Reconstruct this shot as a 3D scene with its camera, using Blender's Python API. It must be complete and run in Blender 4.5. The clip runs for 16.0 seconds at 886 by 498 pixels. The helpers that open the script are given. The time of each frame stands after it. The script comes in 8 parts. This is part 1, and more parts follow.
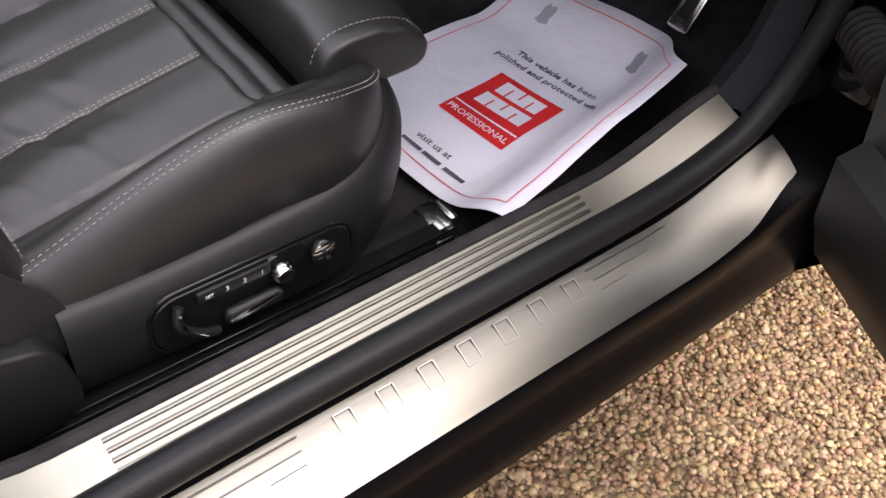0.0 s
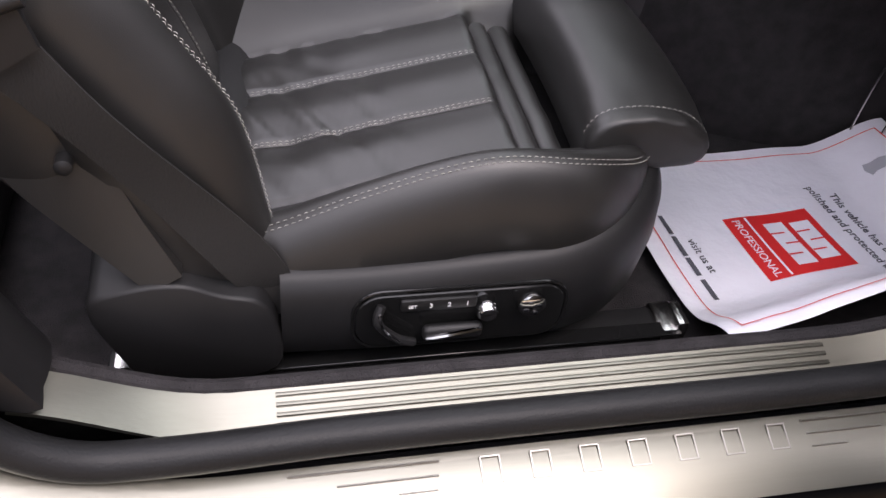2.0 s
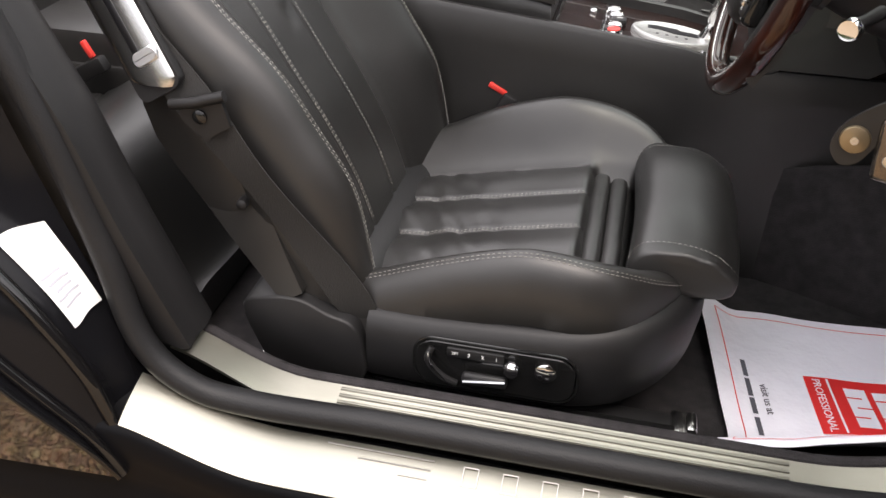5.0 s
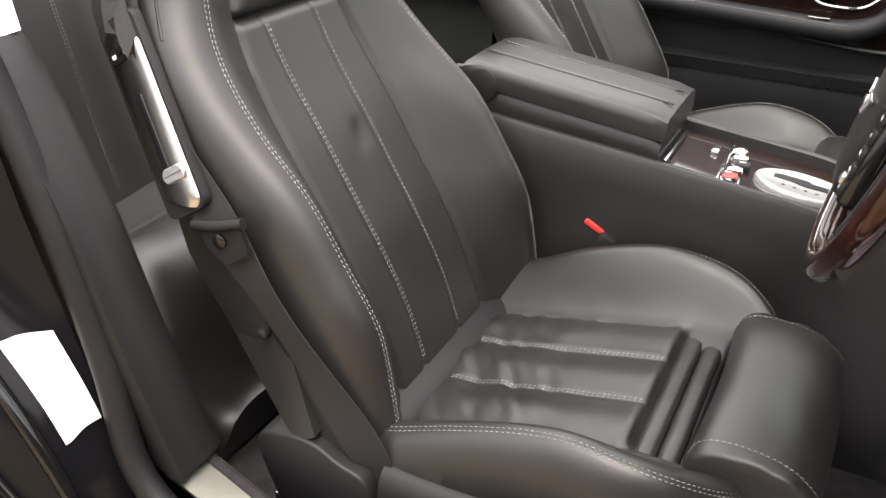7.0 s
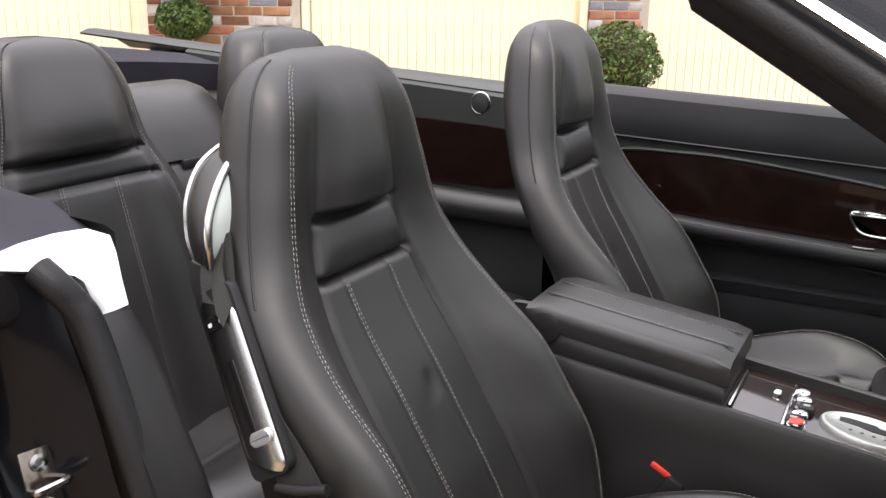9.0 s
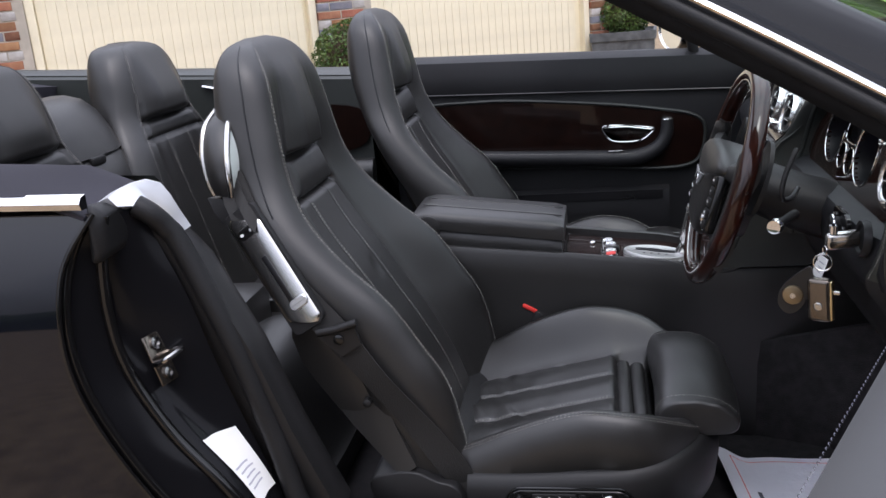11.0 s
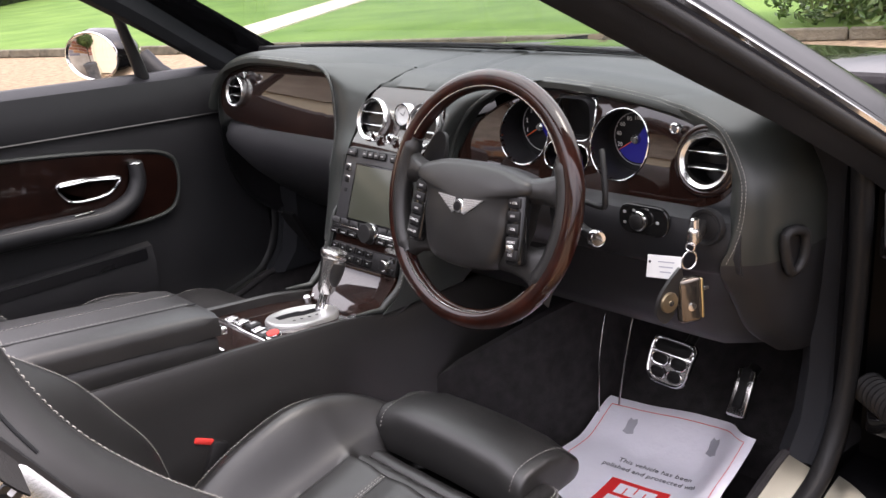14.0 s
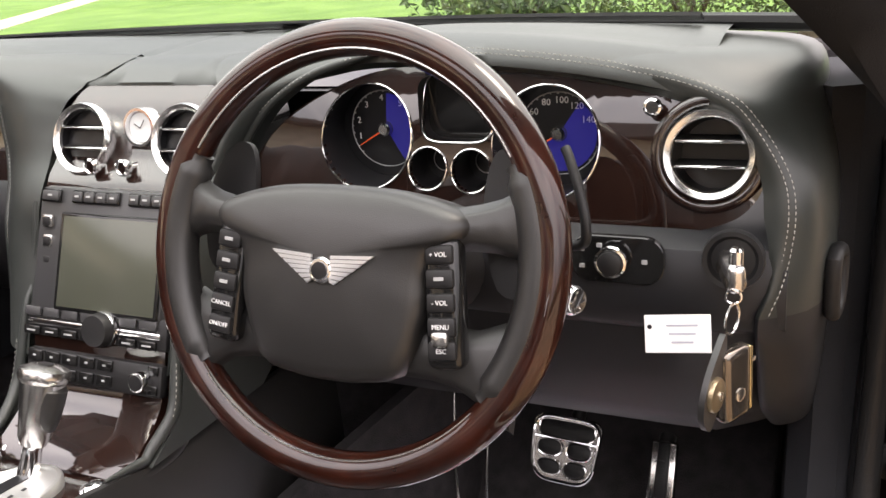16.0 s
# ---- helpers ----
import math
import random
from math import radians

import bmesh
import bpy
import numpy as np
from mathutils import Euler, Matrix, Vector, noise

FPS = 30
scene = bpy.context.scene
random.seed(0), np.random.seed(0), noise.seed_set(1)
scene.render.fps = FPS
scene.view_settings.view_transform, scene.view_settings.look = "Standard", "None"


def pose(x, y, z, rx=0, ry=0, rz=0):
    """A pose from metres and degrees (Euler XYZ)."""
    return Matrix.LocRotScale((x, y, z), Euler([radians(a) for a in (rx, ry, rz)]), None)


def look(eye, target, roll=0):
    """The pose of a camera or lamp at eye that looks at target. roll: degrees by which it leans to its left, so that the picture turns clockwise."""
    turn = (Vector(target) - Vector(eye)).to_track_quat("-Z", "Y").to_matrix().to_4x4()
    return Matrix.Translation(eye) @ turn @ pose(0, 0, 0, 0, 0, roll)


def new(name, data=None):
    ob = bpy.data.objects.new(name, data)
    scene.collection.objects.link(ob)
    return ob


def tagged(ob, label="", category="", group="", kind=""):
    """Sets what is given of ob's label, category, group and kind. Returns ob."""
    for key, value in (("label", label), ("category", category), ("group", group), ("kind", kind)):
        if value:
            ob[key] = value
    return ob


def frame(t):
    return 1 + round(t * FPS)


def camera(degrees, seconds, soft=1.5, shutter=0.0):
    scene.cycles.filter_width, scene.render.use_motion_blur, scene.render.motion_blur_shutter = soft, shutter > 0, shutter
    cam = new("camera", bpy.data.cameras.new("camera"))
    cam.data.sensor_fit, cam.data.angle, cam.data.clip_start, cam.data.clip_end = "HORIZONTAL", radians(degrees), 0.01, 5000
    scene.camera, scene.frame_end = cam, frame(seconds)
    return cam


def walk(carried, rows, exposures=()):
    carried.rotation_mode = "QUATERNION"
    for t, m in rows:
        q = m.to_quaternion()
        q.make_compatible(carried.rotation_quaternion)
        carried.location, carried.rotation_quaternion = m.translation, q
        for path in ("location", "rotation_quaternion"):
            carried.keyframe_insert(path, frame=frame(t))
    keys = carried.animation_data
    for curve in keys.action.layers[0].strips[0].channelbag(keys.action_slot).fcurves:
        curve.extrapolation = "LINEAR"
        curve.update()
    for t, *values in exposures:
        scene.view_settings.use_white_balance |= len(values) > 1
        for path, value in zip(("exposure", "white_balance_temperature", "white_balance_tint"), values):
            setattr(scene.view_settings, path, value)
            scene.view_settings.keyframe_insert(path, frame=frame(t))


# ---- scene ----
cam = camera(52.2, 16.0)
ROWS = [
    (0, -0.2413, -0.3415, 1.0678, 43.724, -5.914, -38.206),
    (0.5, -0.2826, -0.38, 1.0381, 43.908, -10.189, -31.248),
    (1, -0.3367, -0.4443, 1.0605, 45.892, -11.3, -24.586),
    (1.5, -0.2803, -0.4371, 1.0634, 46.356, -8.273, -16.713),
    (2, -0.169, -0.4182, 1.0583, 47.644, -5.032, -10.794),
    (2.5, -0.1583, -0.4866, 1.1019, 51.715, -2.085, -9.358),
    (3, -0.2113, -0.6634, 1.1589, 56.202, -0.938, -9.697),
    (3.5, -0.213, -0.8098, 1.2031, 59.191, -0.09, -6.673),
    (3.7, -0.1721, -0.8597, 1.2103, 59.832, 0.395, -4.531),
    (5.8, 0.2571, -0.5939, 1.1547, 55.895, -2.208, 22.01),
    (6, 0.2795, -0.5746, 1.1557, 56.103, -2.049, 23.662),
    (6.5, 0.2639, -0.5416, 1.161, 58.454, -1.833, 25.103),
    (7, 0.2408, -0.5254, 1.192, 62.151, -1.626, 26.293),
    (7.5, 0.2239, -0.5117, 1.2206, 66.197, -1.538, 27.103),
    (8, 0.2096, -0.5044, 1.2492, 70.93, -0.882, 28.297),
    (8.2, 0.204, -0.5006, 1.2693, 72.53, -0.7, 28.932),
    (10.3, 0.1797, -0.8521, 1.2875, 75.166, 2.633, 19.564),
    (10.5, 0.1372, -0.9228, 1.2808, 75.131, 3.408, 16.277),
    (11, 0.0899, -1.1441, 1.2688, 73.712, 4.815, 9.496),
    (11.5, -0.0035, -1.3101, 1.2961, 71.962, 5.12, 3.133),
    (12, -0.2238, -1.2952, 1.3087, 72.606, 4.74, -5.488),
    (12.5, -0.3609, -1.1417, 1.3083, 72.829, 4.53, -14.453),
    (13, -0.4664, -0.919, 1.3031, 71.293, 4.302, -24.519),
    (13.5, -0.6166, -0.7201, 1.3066, 71.17, 4.022, -34.811),
    (14, -0.6148, -0.4751, 1.2776, 71.133, 4.549, -43.521),
    (14.5, -0.5472, -0.234, 1.2581, 71.199, 4.376, -51.913),
    (15, -0.5136, -0.0484, 1.2383, 70.947, 4.292, -60.475),
    (15.5, -0.4105, 0.037, 1.1808, 70.86, 3.997, -65.284),
    (16, -0.3129, 0.0676, 1.142, 71.749, 3.885, -65.872),
]
walk(cam, [(t, pose(x, y, z, rx, ry, rz)) for t, x, y, z, rx, ry, rz in ROWS],
     [(0.0, 0.55, 6500, 21), (0.5, 0.35, 6500, 22), (1.0, 0.27, 6500, 22), (1.5, 0.38, 6500, 21), (2.0, 0.65, 6450, 21), (2.5, 0.95, 6500, 21), (3.0, 1.42, 6700, 19), (3.5, 1.1, 6750, 18), (6.0, 0.75, 6900, 13), (6.5, 0.65, 6900, 13), (7.0, 1.33, 6950, 14), (7.5, 1.55, 6950, 14), (8.0, 1.38, 6950, 14), (10.5, -0.12, 6000, 16), (11.5, 0.37, 5950, 16), (12.0, 0.48, 6050, 17), (12.5, 0.4, 6200, 18), (13.0, 0.35, 6300, 20), (13.5, 0.68, 6450, 21), (14.5, 1.19, 6700, 20), (15.0, 1.4, 6800, 20), (16.0, 1.41, 7100, 18)])

# x runs to the car's nose, y to its far (passenger) side, z up; the near sill plate lies at y = 0
C = 0.816  # centre line of the car

# ---- light ----
world = bpy.data.worlds.new("sky")
scene.world = world
world.use_nodes = True
wn, wl = world.node_tree.nodes, world.node_tree.links
sky = wn.new("ShaderNodeTexSky")
sky.sky_type, sky.sun_disc = "NISHITA", False
SUN_UP, SUN_ROUND = 64.0, 150.0
sky.sun_elevation, sky.sun_rotation = radians(SUN_UP), radians(SUN_ROUND)
sky.air_density, sky.dust_density, sky.ozone_density = 1.0, 5.0, 1.0
wcoord = wn.new("ShaderNodeTexCoord")
cloud = wn.new("ShaderNodeTexNoise")
cloud.inputs["Scale"].default_value, cloud.inputs["Detail"].default_value = 2.2, 6.0
cloud_ramp = wn.new("ShaderNodeValToRGB")
cloud_ramp.color_ramp.elements[0].position, cloud_ramp.color_ramp.elements[1].position = 0.25, 0.55
cloud_mix = wn.new("ShaderNodeMix")
cloud_mix.data_type = "RGBA"
cloud_mix.inputs["B"].default_value = (9.5, 9.6, 10.0, 1)
wl.new(wcoord.outputs["Generated"], cloud.inputs["Vector"])
wl.new(cloud.outputs["Fac"], cloud_ramp.inputs["Fac"])
wl.new(cloud_ramp.outputs["Color"], cloud_mix.inputs["Factor"])
wl.new(sky.outputs["Color"], cloud_mix.inputs["A"])
# an overcast sky is brightest overhead
split, rise, scale = wn.new("ShaderNodeSeparateXYZ"), wn.new("ShaderNodeMapRange"), wn.new("ShaderNodeVectorMath")
rise.inputs["To Min"].default_value, rise.inputs["To Max"].default_value = 0.36, 2.15
scale.operation = "SCALE"
wl.new(wcoord.outputs["Generated"], split.inputs["Vector"])
wl.new(split.outputs["Z"], rise.inputs["Value"])
wl.new(cloud_mix.outputs["Result"], scale.inputs[0])
wl.new(rise.outputs["Result"], scale.inputs["Scale"])
wl.new(scale.outputs["Vector"], wn["Background"].inputs["Color"])
wn["Background"].inputs["Strength"].default_value = 0.14
sun_data = bpy.data.lights.new("sun", "SUN")
sun_data.energy, sun_data.angle, sun_data.color = 0.7, radians(20), (1.0, 0.96, 0.9)
sun = new("sun", sun_data)
sun.matrix_world = look((0, 0, 0), (-math.sin(radians(SUN_ROUND)) * math.cos(radians(SUN_UP)), -math.cos(radians(SUN_ROUND)) * math.cos(radians(SUN_UP)), -math.sin(radians(SUN_UP))))

# ---- materials ----
def mat(name, col, rough=0.5, metal=0.0, grain=0.0, grain_scale=300.0, vary=0.15, vary_scale=6.0, rough_vary=0.08, cell=False, coat=0.0, spec=0.5, stretch=None, second=None, random_part=0.0, crease=0.0, coat_ior=1.8):
    m = bpy.data.materials.new(name)
    m.use_nodes = True
    n, l = m.node_tree.nodes, m.node_tree.links
    b = n["Principled BSDF"]
    b.inputs["Metallic"].default_value, b.inputs["Coat Weight"].default_value = metal, coat
    b.inputs["Coat Roughness"].default_value, b.inputs["Coat IOR"].default_value = 0.03, coat_ior
    b.inputs["Specular IOR Level"].default_value = spec
    co = n.new("ShaderNodeTexCoord")
    src = co.outputs["Object"]
    if stretch:
        mp = n.new("ShaderNodeMapping")
        mp.inputs["Scale"].default_value = stretch
        l.new(src, mp.inputs["Vector"])
        src = mp.outputs["Vector"]
    big = n.new("ShaderNodeTexNoise")
    big.inputs["Scale"].default_value, big.inputs["Detail"].default_value = vary_scale, 5.0
    l.new(src, big.inputs["Vector"])
    mix = n.new("ShaderNodeMix")
    mix.data_type = "RGBA"
    two = second or tuple(c * (1 + 2 * vary) for c in col)
    one = col if second else tuple(c * (1 - vary) for c in col)
    mix.inputs["A"].default_value, mix.inputs["B"].default_value = (*one, 1), (*two, 1)
    ramp = n.new("ShaderNodeMapRange")
    ramp.inputs["From Min"].default_value, ramp.inputs["From Max"].default_value = 0.3, 0.7
    l.new(big.outputs["Fac"], ramp.inputs["Value"])
    l.new(ramp.outputs["Result"], mix.inputs["Factor"])
    out = mix.outputs["Result"]
    if random_part:
        info = n.new("ShaderNodeObjectInfo")
        geo = n.new("ShaderNodeNewGeometry")
        add = n.new("ShaderNodeMath")
        add.operation = "ADD"
        l.new(info.outputs["Random"], add.inputs[0])
        l.new(geo.outputs["Random Per Island"], add.inputs[1])
        fr = n.new("ShaderNodeMath")
        fr.operation = "FRACT"
        l.new(add.outputs[0], fr.inputs[0])
        hsv = n.new("ShaderNodeHueSaturation")
        mr = n.new("ShaderNodeMapRange")
        mr.inputs["To Min"].default_value, mr.inputs["To Max"].default_value = 1 - random_part, 1 + random_part
        l.new(fr.outputs[0], mr.inputs["Value"])
        l.new(mr.outputs["Result"], hsv.inputs["Value"])
        mr2 = n.new("ShaderNodeMapRange")
        mr2.inputs["To Min"].default_value, mr2.inputs["To Max"].default_value = 0.5 - 0.04 * random_part, 0.5 + 0.05 * random_part
        wn2 = n.new("ShaderNodeTexWhiteNoise")
        wn2.noise_dimensions = "1D"
        l.new(fr.outputs[0], wn2.inputs["W"])
        l.new(wn2.outputs["Value"], mr2.inputs["Value"])
        l.new(mr2.outputs["Result"], hsv.inputs["Hue"])
        l.new(out, hsv.inputs["Color"])
        out = hsv.outputs["Color"]
    l.new(out, b.inputs["Base Color"])
    rr = n.new("ShaderNodeMapRange")
    rr.inputs["To Min"].default_value, rr.inputs["To Max"].default_value = max(0.01, rough - rough_vary), min(1, rough + rough_vary)
    l.new(big.outputs["Fac"], rr.inputs["Value"])
    l.new(rr.outputs["Result"], b.inputs["Roughness"])
    if grain:
        if cell:
            t = n.new("ShaderNodeTexVoronoi")
            t.inputs["Scale"].default_value = grain_scale
            h = t.outputs["Distance"]
        else:
            t = n.new("ShaderNodeTexNoise")
            t.inputs["Scale"].default_value, t.inputs["Detail"].default_value = grain_scale, 4.0
            h = t.outputs["Fac"]
        l.new(src, t.inputs["Vector"])
        bump = n.new("ShaderNodeBump")
        bump.inputs["Strength"].default_value, bump.inputs["Distance"].default_value = grain, 1.0 / grain_scale
        l.new(h, bump.inputs["Height"])
        l.new(bump.outputs["Normal"], b.inputs["Normal"])
        if crease:
            soft = n.new("ShaderNodeTexNoise")
            soft.inputs["Scale"].default_value, soft.inputs["Detail"].default_value = 15.0, 1.0
            soft.inputs["Distortion"].default_value = 0.2
            l.new(co.outputs["Object"], soft.inputs["Vector"])
            fold = n.new("ShaderNodeBump")
            fold.inputs["Strength"].default_value, fold.inputs["Distance"].default_value = crease, 0.01
            l.new(soft.outputs["Fac"], fold.inputs["Height"])
            l.new(fold.outputs["Normal"], bump.inputs["Normal"])
    return m


LEATHER = mat("black leather", (0.0148, 0.0142, 0.0136), 0.4, spec=0.6, grain=0.12, grain_scale=1200, cell=True, vary=0.12, vary_scale=9, rough_vary=0.07, crease=0.08)
LEATHER_SOFT = mat("soft creased leather", (0.0148, 0.0142, 0.0136), 0.37, spec=0.6, grain=0.12, grain_scale=1200, cell=True, vary=0.12, vary_scale=9, crease=0.12)
# base lifted and greened to carry the reflection of screen, sky and lawn
DASH = mat("dash leather with green reflection tint", (0.0205, 0.0235, 0.0212), 0.42, spec=0.56, grain=0.12, grain_scale=1400, cell=True, vary=0.1)
# black leather too; sky sheen on the open door is put into its base colour
DOOR_TOP = mat("black door leather lightened for sky", (0.034, 0.034, 0.035), 0.46, spec=0.6, grain=0.12, grain_scale=1400, cell=True, vary=0.1)
DASH_LOW = mat("black lower dash trim", (0.0125, 0.0125, 0.014), 0.5, spec=0.35, grain=0.12, grain_scale=1400, cell=True, vary=0.1)
PLASTIC = mat("black plastic", (0.0118, 0.0115, 0.0118), 0.47, spec=0.32, grain=0.15, grain_scale=900, vary=0.1)
UNIT_GREY = mat("dark grey keys", (0.035, 0.035, 0.036), 0.35, vary=0.08)
GLOSS = mat("gloss black plastic", (0.008, 0.008, 0.008), 0.12, vary=0.1, rough_vary=0.04)
RUBBER = mat("black rubber seal", (0.0115, 0.0115, 0.012), 0.45, spec=0.24, grain=0.2, grain_scale=400, vary=0.15)
CARPET = mat("black carpet", (0.029, 0.027, 0.028), 0.95, grain=1.0, grain_scale=500, vary=0.18, vary_scale=40, spec=0.1)
STEEL = mat("brushed steel", (0.3, 0.29, 0.245), 0.38, metal=1.0, grain=0.04, grain_scale=260, stretch=(0.06, 1, 1), vary=0.04, vary_scale=30, rough_vary=0.06)
CHROME = mat("chrome", (0.82, 0.82, 0.82), 0.08, metal=1.0, vary=0.03, rough_vary=0.03)
VENT_METAL = mat("satin vent ring", (0.78, 0.78, 0.77), 0.24, metal=1.0, vary=0.03)
SATIN = mat("satin metal", (0.62, 0.61, 0.59), 0.22, metal=1.0, vary=0.05, grain=0.05, grain_scale=500)
ETCH = mat("etched grey", (0.42, 0.4, 0.37), 0.4, metal=1.0, vary=0.05)
PAINT = mat("black car paint", (0.006, 0.0058, 0.006), 0.05, vary=0.1, rough_vary=0.02)
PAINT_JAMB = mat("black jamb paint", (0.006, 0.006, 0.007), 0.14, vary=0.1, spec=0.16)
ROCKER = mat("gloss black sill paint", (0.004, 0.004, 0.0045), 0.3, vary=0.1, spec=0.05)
PAINT_BLUE = mat("blue black car paint", (0.004, 0.0045, 0.008), 0.06, coat=0.25, spec=0.38, vary=0.1, rough_vary=0.02, coat_ior=1.5)
FABRIC = mat("soft top fabric", (0.03, 0.029, 0.036), 0.9, grain=0.6, grain_scale=900, vary=0.15, spec=0.2)
BELT = mat("seat belt webbing", (0.012, 0.0112, 0.0105), 0.75, grain=0.5, grain_scale=600, stretch=(1, 1, 0.3), vary=0.1)
WOOD = mat("dark burr walnut", (0.0075, 0.0026, 0.0017), 0.35, coat=1.0, spec=0.1, second=(0.0155, 0.0056, 0.0034), vary_scale=26, rough_vary=0.05)
# the same walnut, colour and lacquer dimmed for weaker reflections on doors and sides
DOOR_WOOD = mat("dimmed door walnut", (0.005, 0.002, 0.0015), 0.35, coat=0.7, spec=0.1, second=(0.0105, 0.0038, 0.0025), vary_scale=26, rough_vary=0.05, coat_ior=1.4)
RIM_WOOD = mat("red brown walnut", (0.011, 0.0026, 0.0014), 0.35, coat=1.0, spec=0.1, second=(0.03, 0.0066, 0.003), vary_scale=30, rough_vary=0.05, coat_ior=1.5)
PILLAR = mat("dark pillar cloth", (0.017, 0.018, 0.0205), 0.85, grain=0.4, grain_scale=700, vary=0.1, spec=0.15)
PAPER = mat("white paper", (0.82, 0.81, 0.88), 0.75, grain=0.15, grain_scale=30, vary=0.02)
STICKER = mat("white sticker", (0.8, 0.8, 0.78), 0.4, vary=0.02)
RED = mat("red print", (0.72, 0.025, 0.025), 0.6, vary=0.05)
RED_PL = mat("red plastic", (0.7, 0.05, 0.04), 0.35, vary=0.05)
INK = mat("dark grey ink", (0.09, 0.09, 0.11), 0.7, vary=0.1)
INK_PALE = mat("pale grey ink", (0.4, 0.4, 0.45), 0.7, vary=0.1)
THREAD = mat("grey thread", (0.34, 0.33, 0.3), 0.8, vary=0.15, vary_scale=80)
WHITE_PL = mat("white marking", (0.75, 0.75, 0.75), 0.5, vary=0.02)
GREY_MARK = mat("grey marking", (0.35, 0.35, 0.35), 0.5, vary=0.02)
SCREEN = mat("grey green display", (0.06, 0.064, 0.048), 0.2, vary=0.06, rough_vary=0.03)
DIAL = mat("black dial", (0.006, 0.006, 0.007), 0.3, vary=0.1)
NEEDLE = mat("orange needle", (0.8, 0.12, 0.03), 0.4, vary=0.02)
GATE_METAL = mat("brushed gate metal", (0.5, 0.5, 0.49), 0.42, metal=0.8, vary=0.04, grain=0.04, grain_scale=400)
SILVER = mat("silvered badge", (0.82, 0.83, 0.85), 0.32, metal=0.85, vary=0.03)
PEDAL = mat("worn pedal metal", (0.34, 0.335, 0.33), 0.2, metal=1.0, vary=0.08, grain=0.05, grain_scale=500)
DARK_METAL = mat("dark polished metal", (0.16, 0.14, 0.12), 0.16, metal=0.9, vary=0.08)
BRASS = mat("brass fob", (0.3, 0.24, 0.155), 0.35, metal=0.9, vary=0.1)
GOLD = mat("gold key edge", (0.72, 0.6, 0.36), 0.2, metal=1.0, vary=0.06)
PANE_GREEN = mat("pale green satin plate", (0.56, 0.62, 0.59), 0.32, metal=0.2, vary=0.05)
MIRROR = mat("mirror glass", (0.85, 0.85, 0.85), 0.02, metal=1.0, vary=0.0, rough_vary=0.005)
BRICK = mat("red brick", (0.23, 0.085, 0.05), 0.9, grain=0.7, grain_scale=90, second=(0.36, 0.17, 0.1), vary_scale=14, random_part=0.45)
BRICK_PALE = mat("limewashed brick", (0.4, 0.36, 0.33), 0.9, grain=0.7, grain_scale=90, second=(0.52, 0.5, 0.48), vary_scale=14, random_part=0.2)
BRICK_BLUE = mat("blue grey brick", (0.16, 0.17, 0.21), 0.85, grain=0.7, grain_scale=90, second=(0.25, 0.24, 0.27), vary_scale=14, random_part=0.3)
MORTAR = mat("mortar", (0.42, 0.38, 0.32), 0.95, grain=0.6, grain_scale=150, vary=0.15)
CREAM = mat("cream paint", (0.84, 0.77, 0.58), 0.5, grain=0.1, grain_scale=60, vary=0.04)
LEAD = mat("grey lead planter", (0.085, 0.09, 0.095), 0.6, grain=0.4, grain_scale=60, vary=0.3, vary_scale=12)
GRAVEL = mat("gravel bed", (0.18, 0.128, 0.078), 0.95, grain=1.0, grain_scale=80, cell=True, second=(0.42, 0.31, 0.195), vary_scale=11)
PEBBLE = mat("pebbles", (0.36, 0.205, 0.095), 0.6, grain=0.2, grain_scale=200, second=(0.6, 0.44, 0.26), vary_scale=60, random_part=0.5)
GRASS = mat("mown grass", (0.085, 0.16, 0.032), 0.9, grain=0.9, grain_scale=60, second=(0.145, 0.235, 0.055), vary_scale=0.9, spec=0.2)
PATH = mat("pale path", (0.5, 0.45, 0.36), 0.9, grain=0.5, grain_scale=60, vary=0.15)
KERB = mat("weathered stone kerb", (0.135, 0.12, 0.088), 0.9, grain=0.7, grain_scale=40, vary=0.3)
LEAF = mat("laurel leaf", (0.05, 0.1, 0.03), 0.35, second=(0.13, 0.19, 0.06), vary_scale=3, random_part=0.4)
BOX_LEAF = mat("box leaf", (0.035, 0.075, 0.012), 0.5, second=(0.1, 0.15, 0.03), vary_scale=8, random_part=0.45)
HEDGE = mat("dark hedge", (0.02, 0.035, 0.012), 0.8, grain=1.0, grain_scale=9, second=(0.045, 0.07, 0.02), vary_scale=2.5)
TWIG = mat("twig", (0.06, 0.04, 0.025), 0.9, vary=0.2)
PLASTER = mat("cream render wall", (0.62, 0.52, 0.38), 0.9, grain=0.3, grain_scale=60, vary=0.06)
ROOF = mat("slate roof", (0.09, 0.08, 0.08), 0.8, grain=0.4, grain_scale=20, vary=0.2)

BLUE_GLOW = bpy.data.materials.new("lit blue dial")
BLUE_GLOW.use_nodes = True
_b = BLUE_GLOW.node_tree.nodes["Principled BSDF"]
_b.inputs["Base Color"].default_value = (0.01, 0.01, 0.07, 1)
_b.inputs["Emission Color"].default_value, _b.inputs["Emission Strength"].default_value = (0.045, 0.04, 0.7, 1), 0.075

GLASS = bpy.data.materials.new("windscreen glass")
GLASS.use_nodes = True
_n, _l = GLASS.node_tree.nodes, GLASS.node_tree.links
_n.remove(_n["Principled BSDF"])
_tr, _gl, _mx, _lw = _n.new("ShaderNodeBsdfTransparent"), _n.new("ShaderNodeBsdfGlossy"), _n.new("ShaderNodeMixShader"), _n.new("ShaderNodeLayerWeight")
_pw, _fr = _n.new("ShaderNodeMath"), _n.new("ShaderNodeMath")
_pw.operation, _fr.operation = "POWER", "MULTIPLY_ADD"
_pw.inputs[1].default_value = 4.0
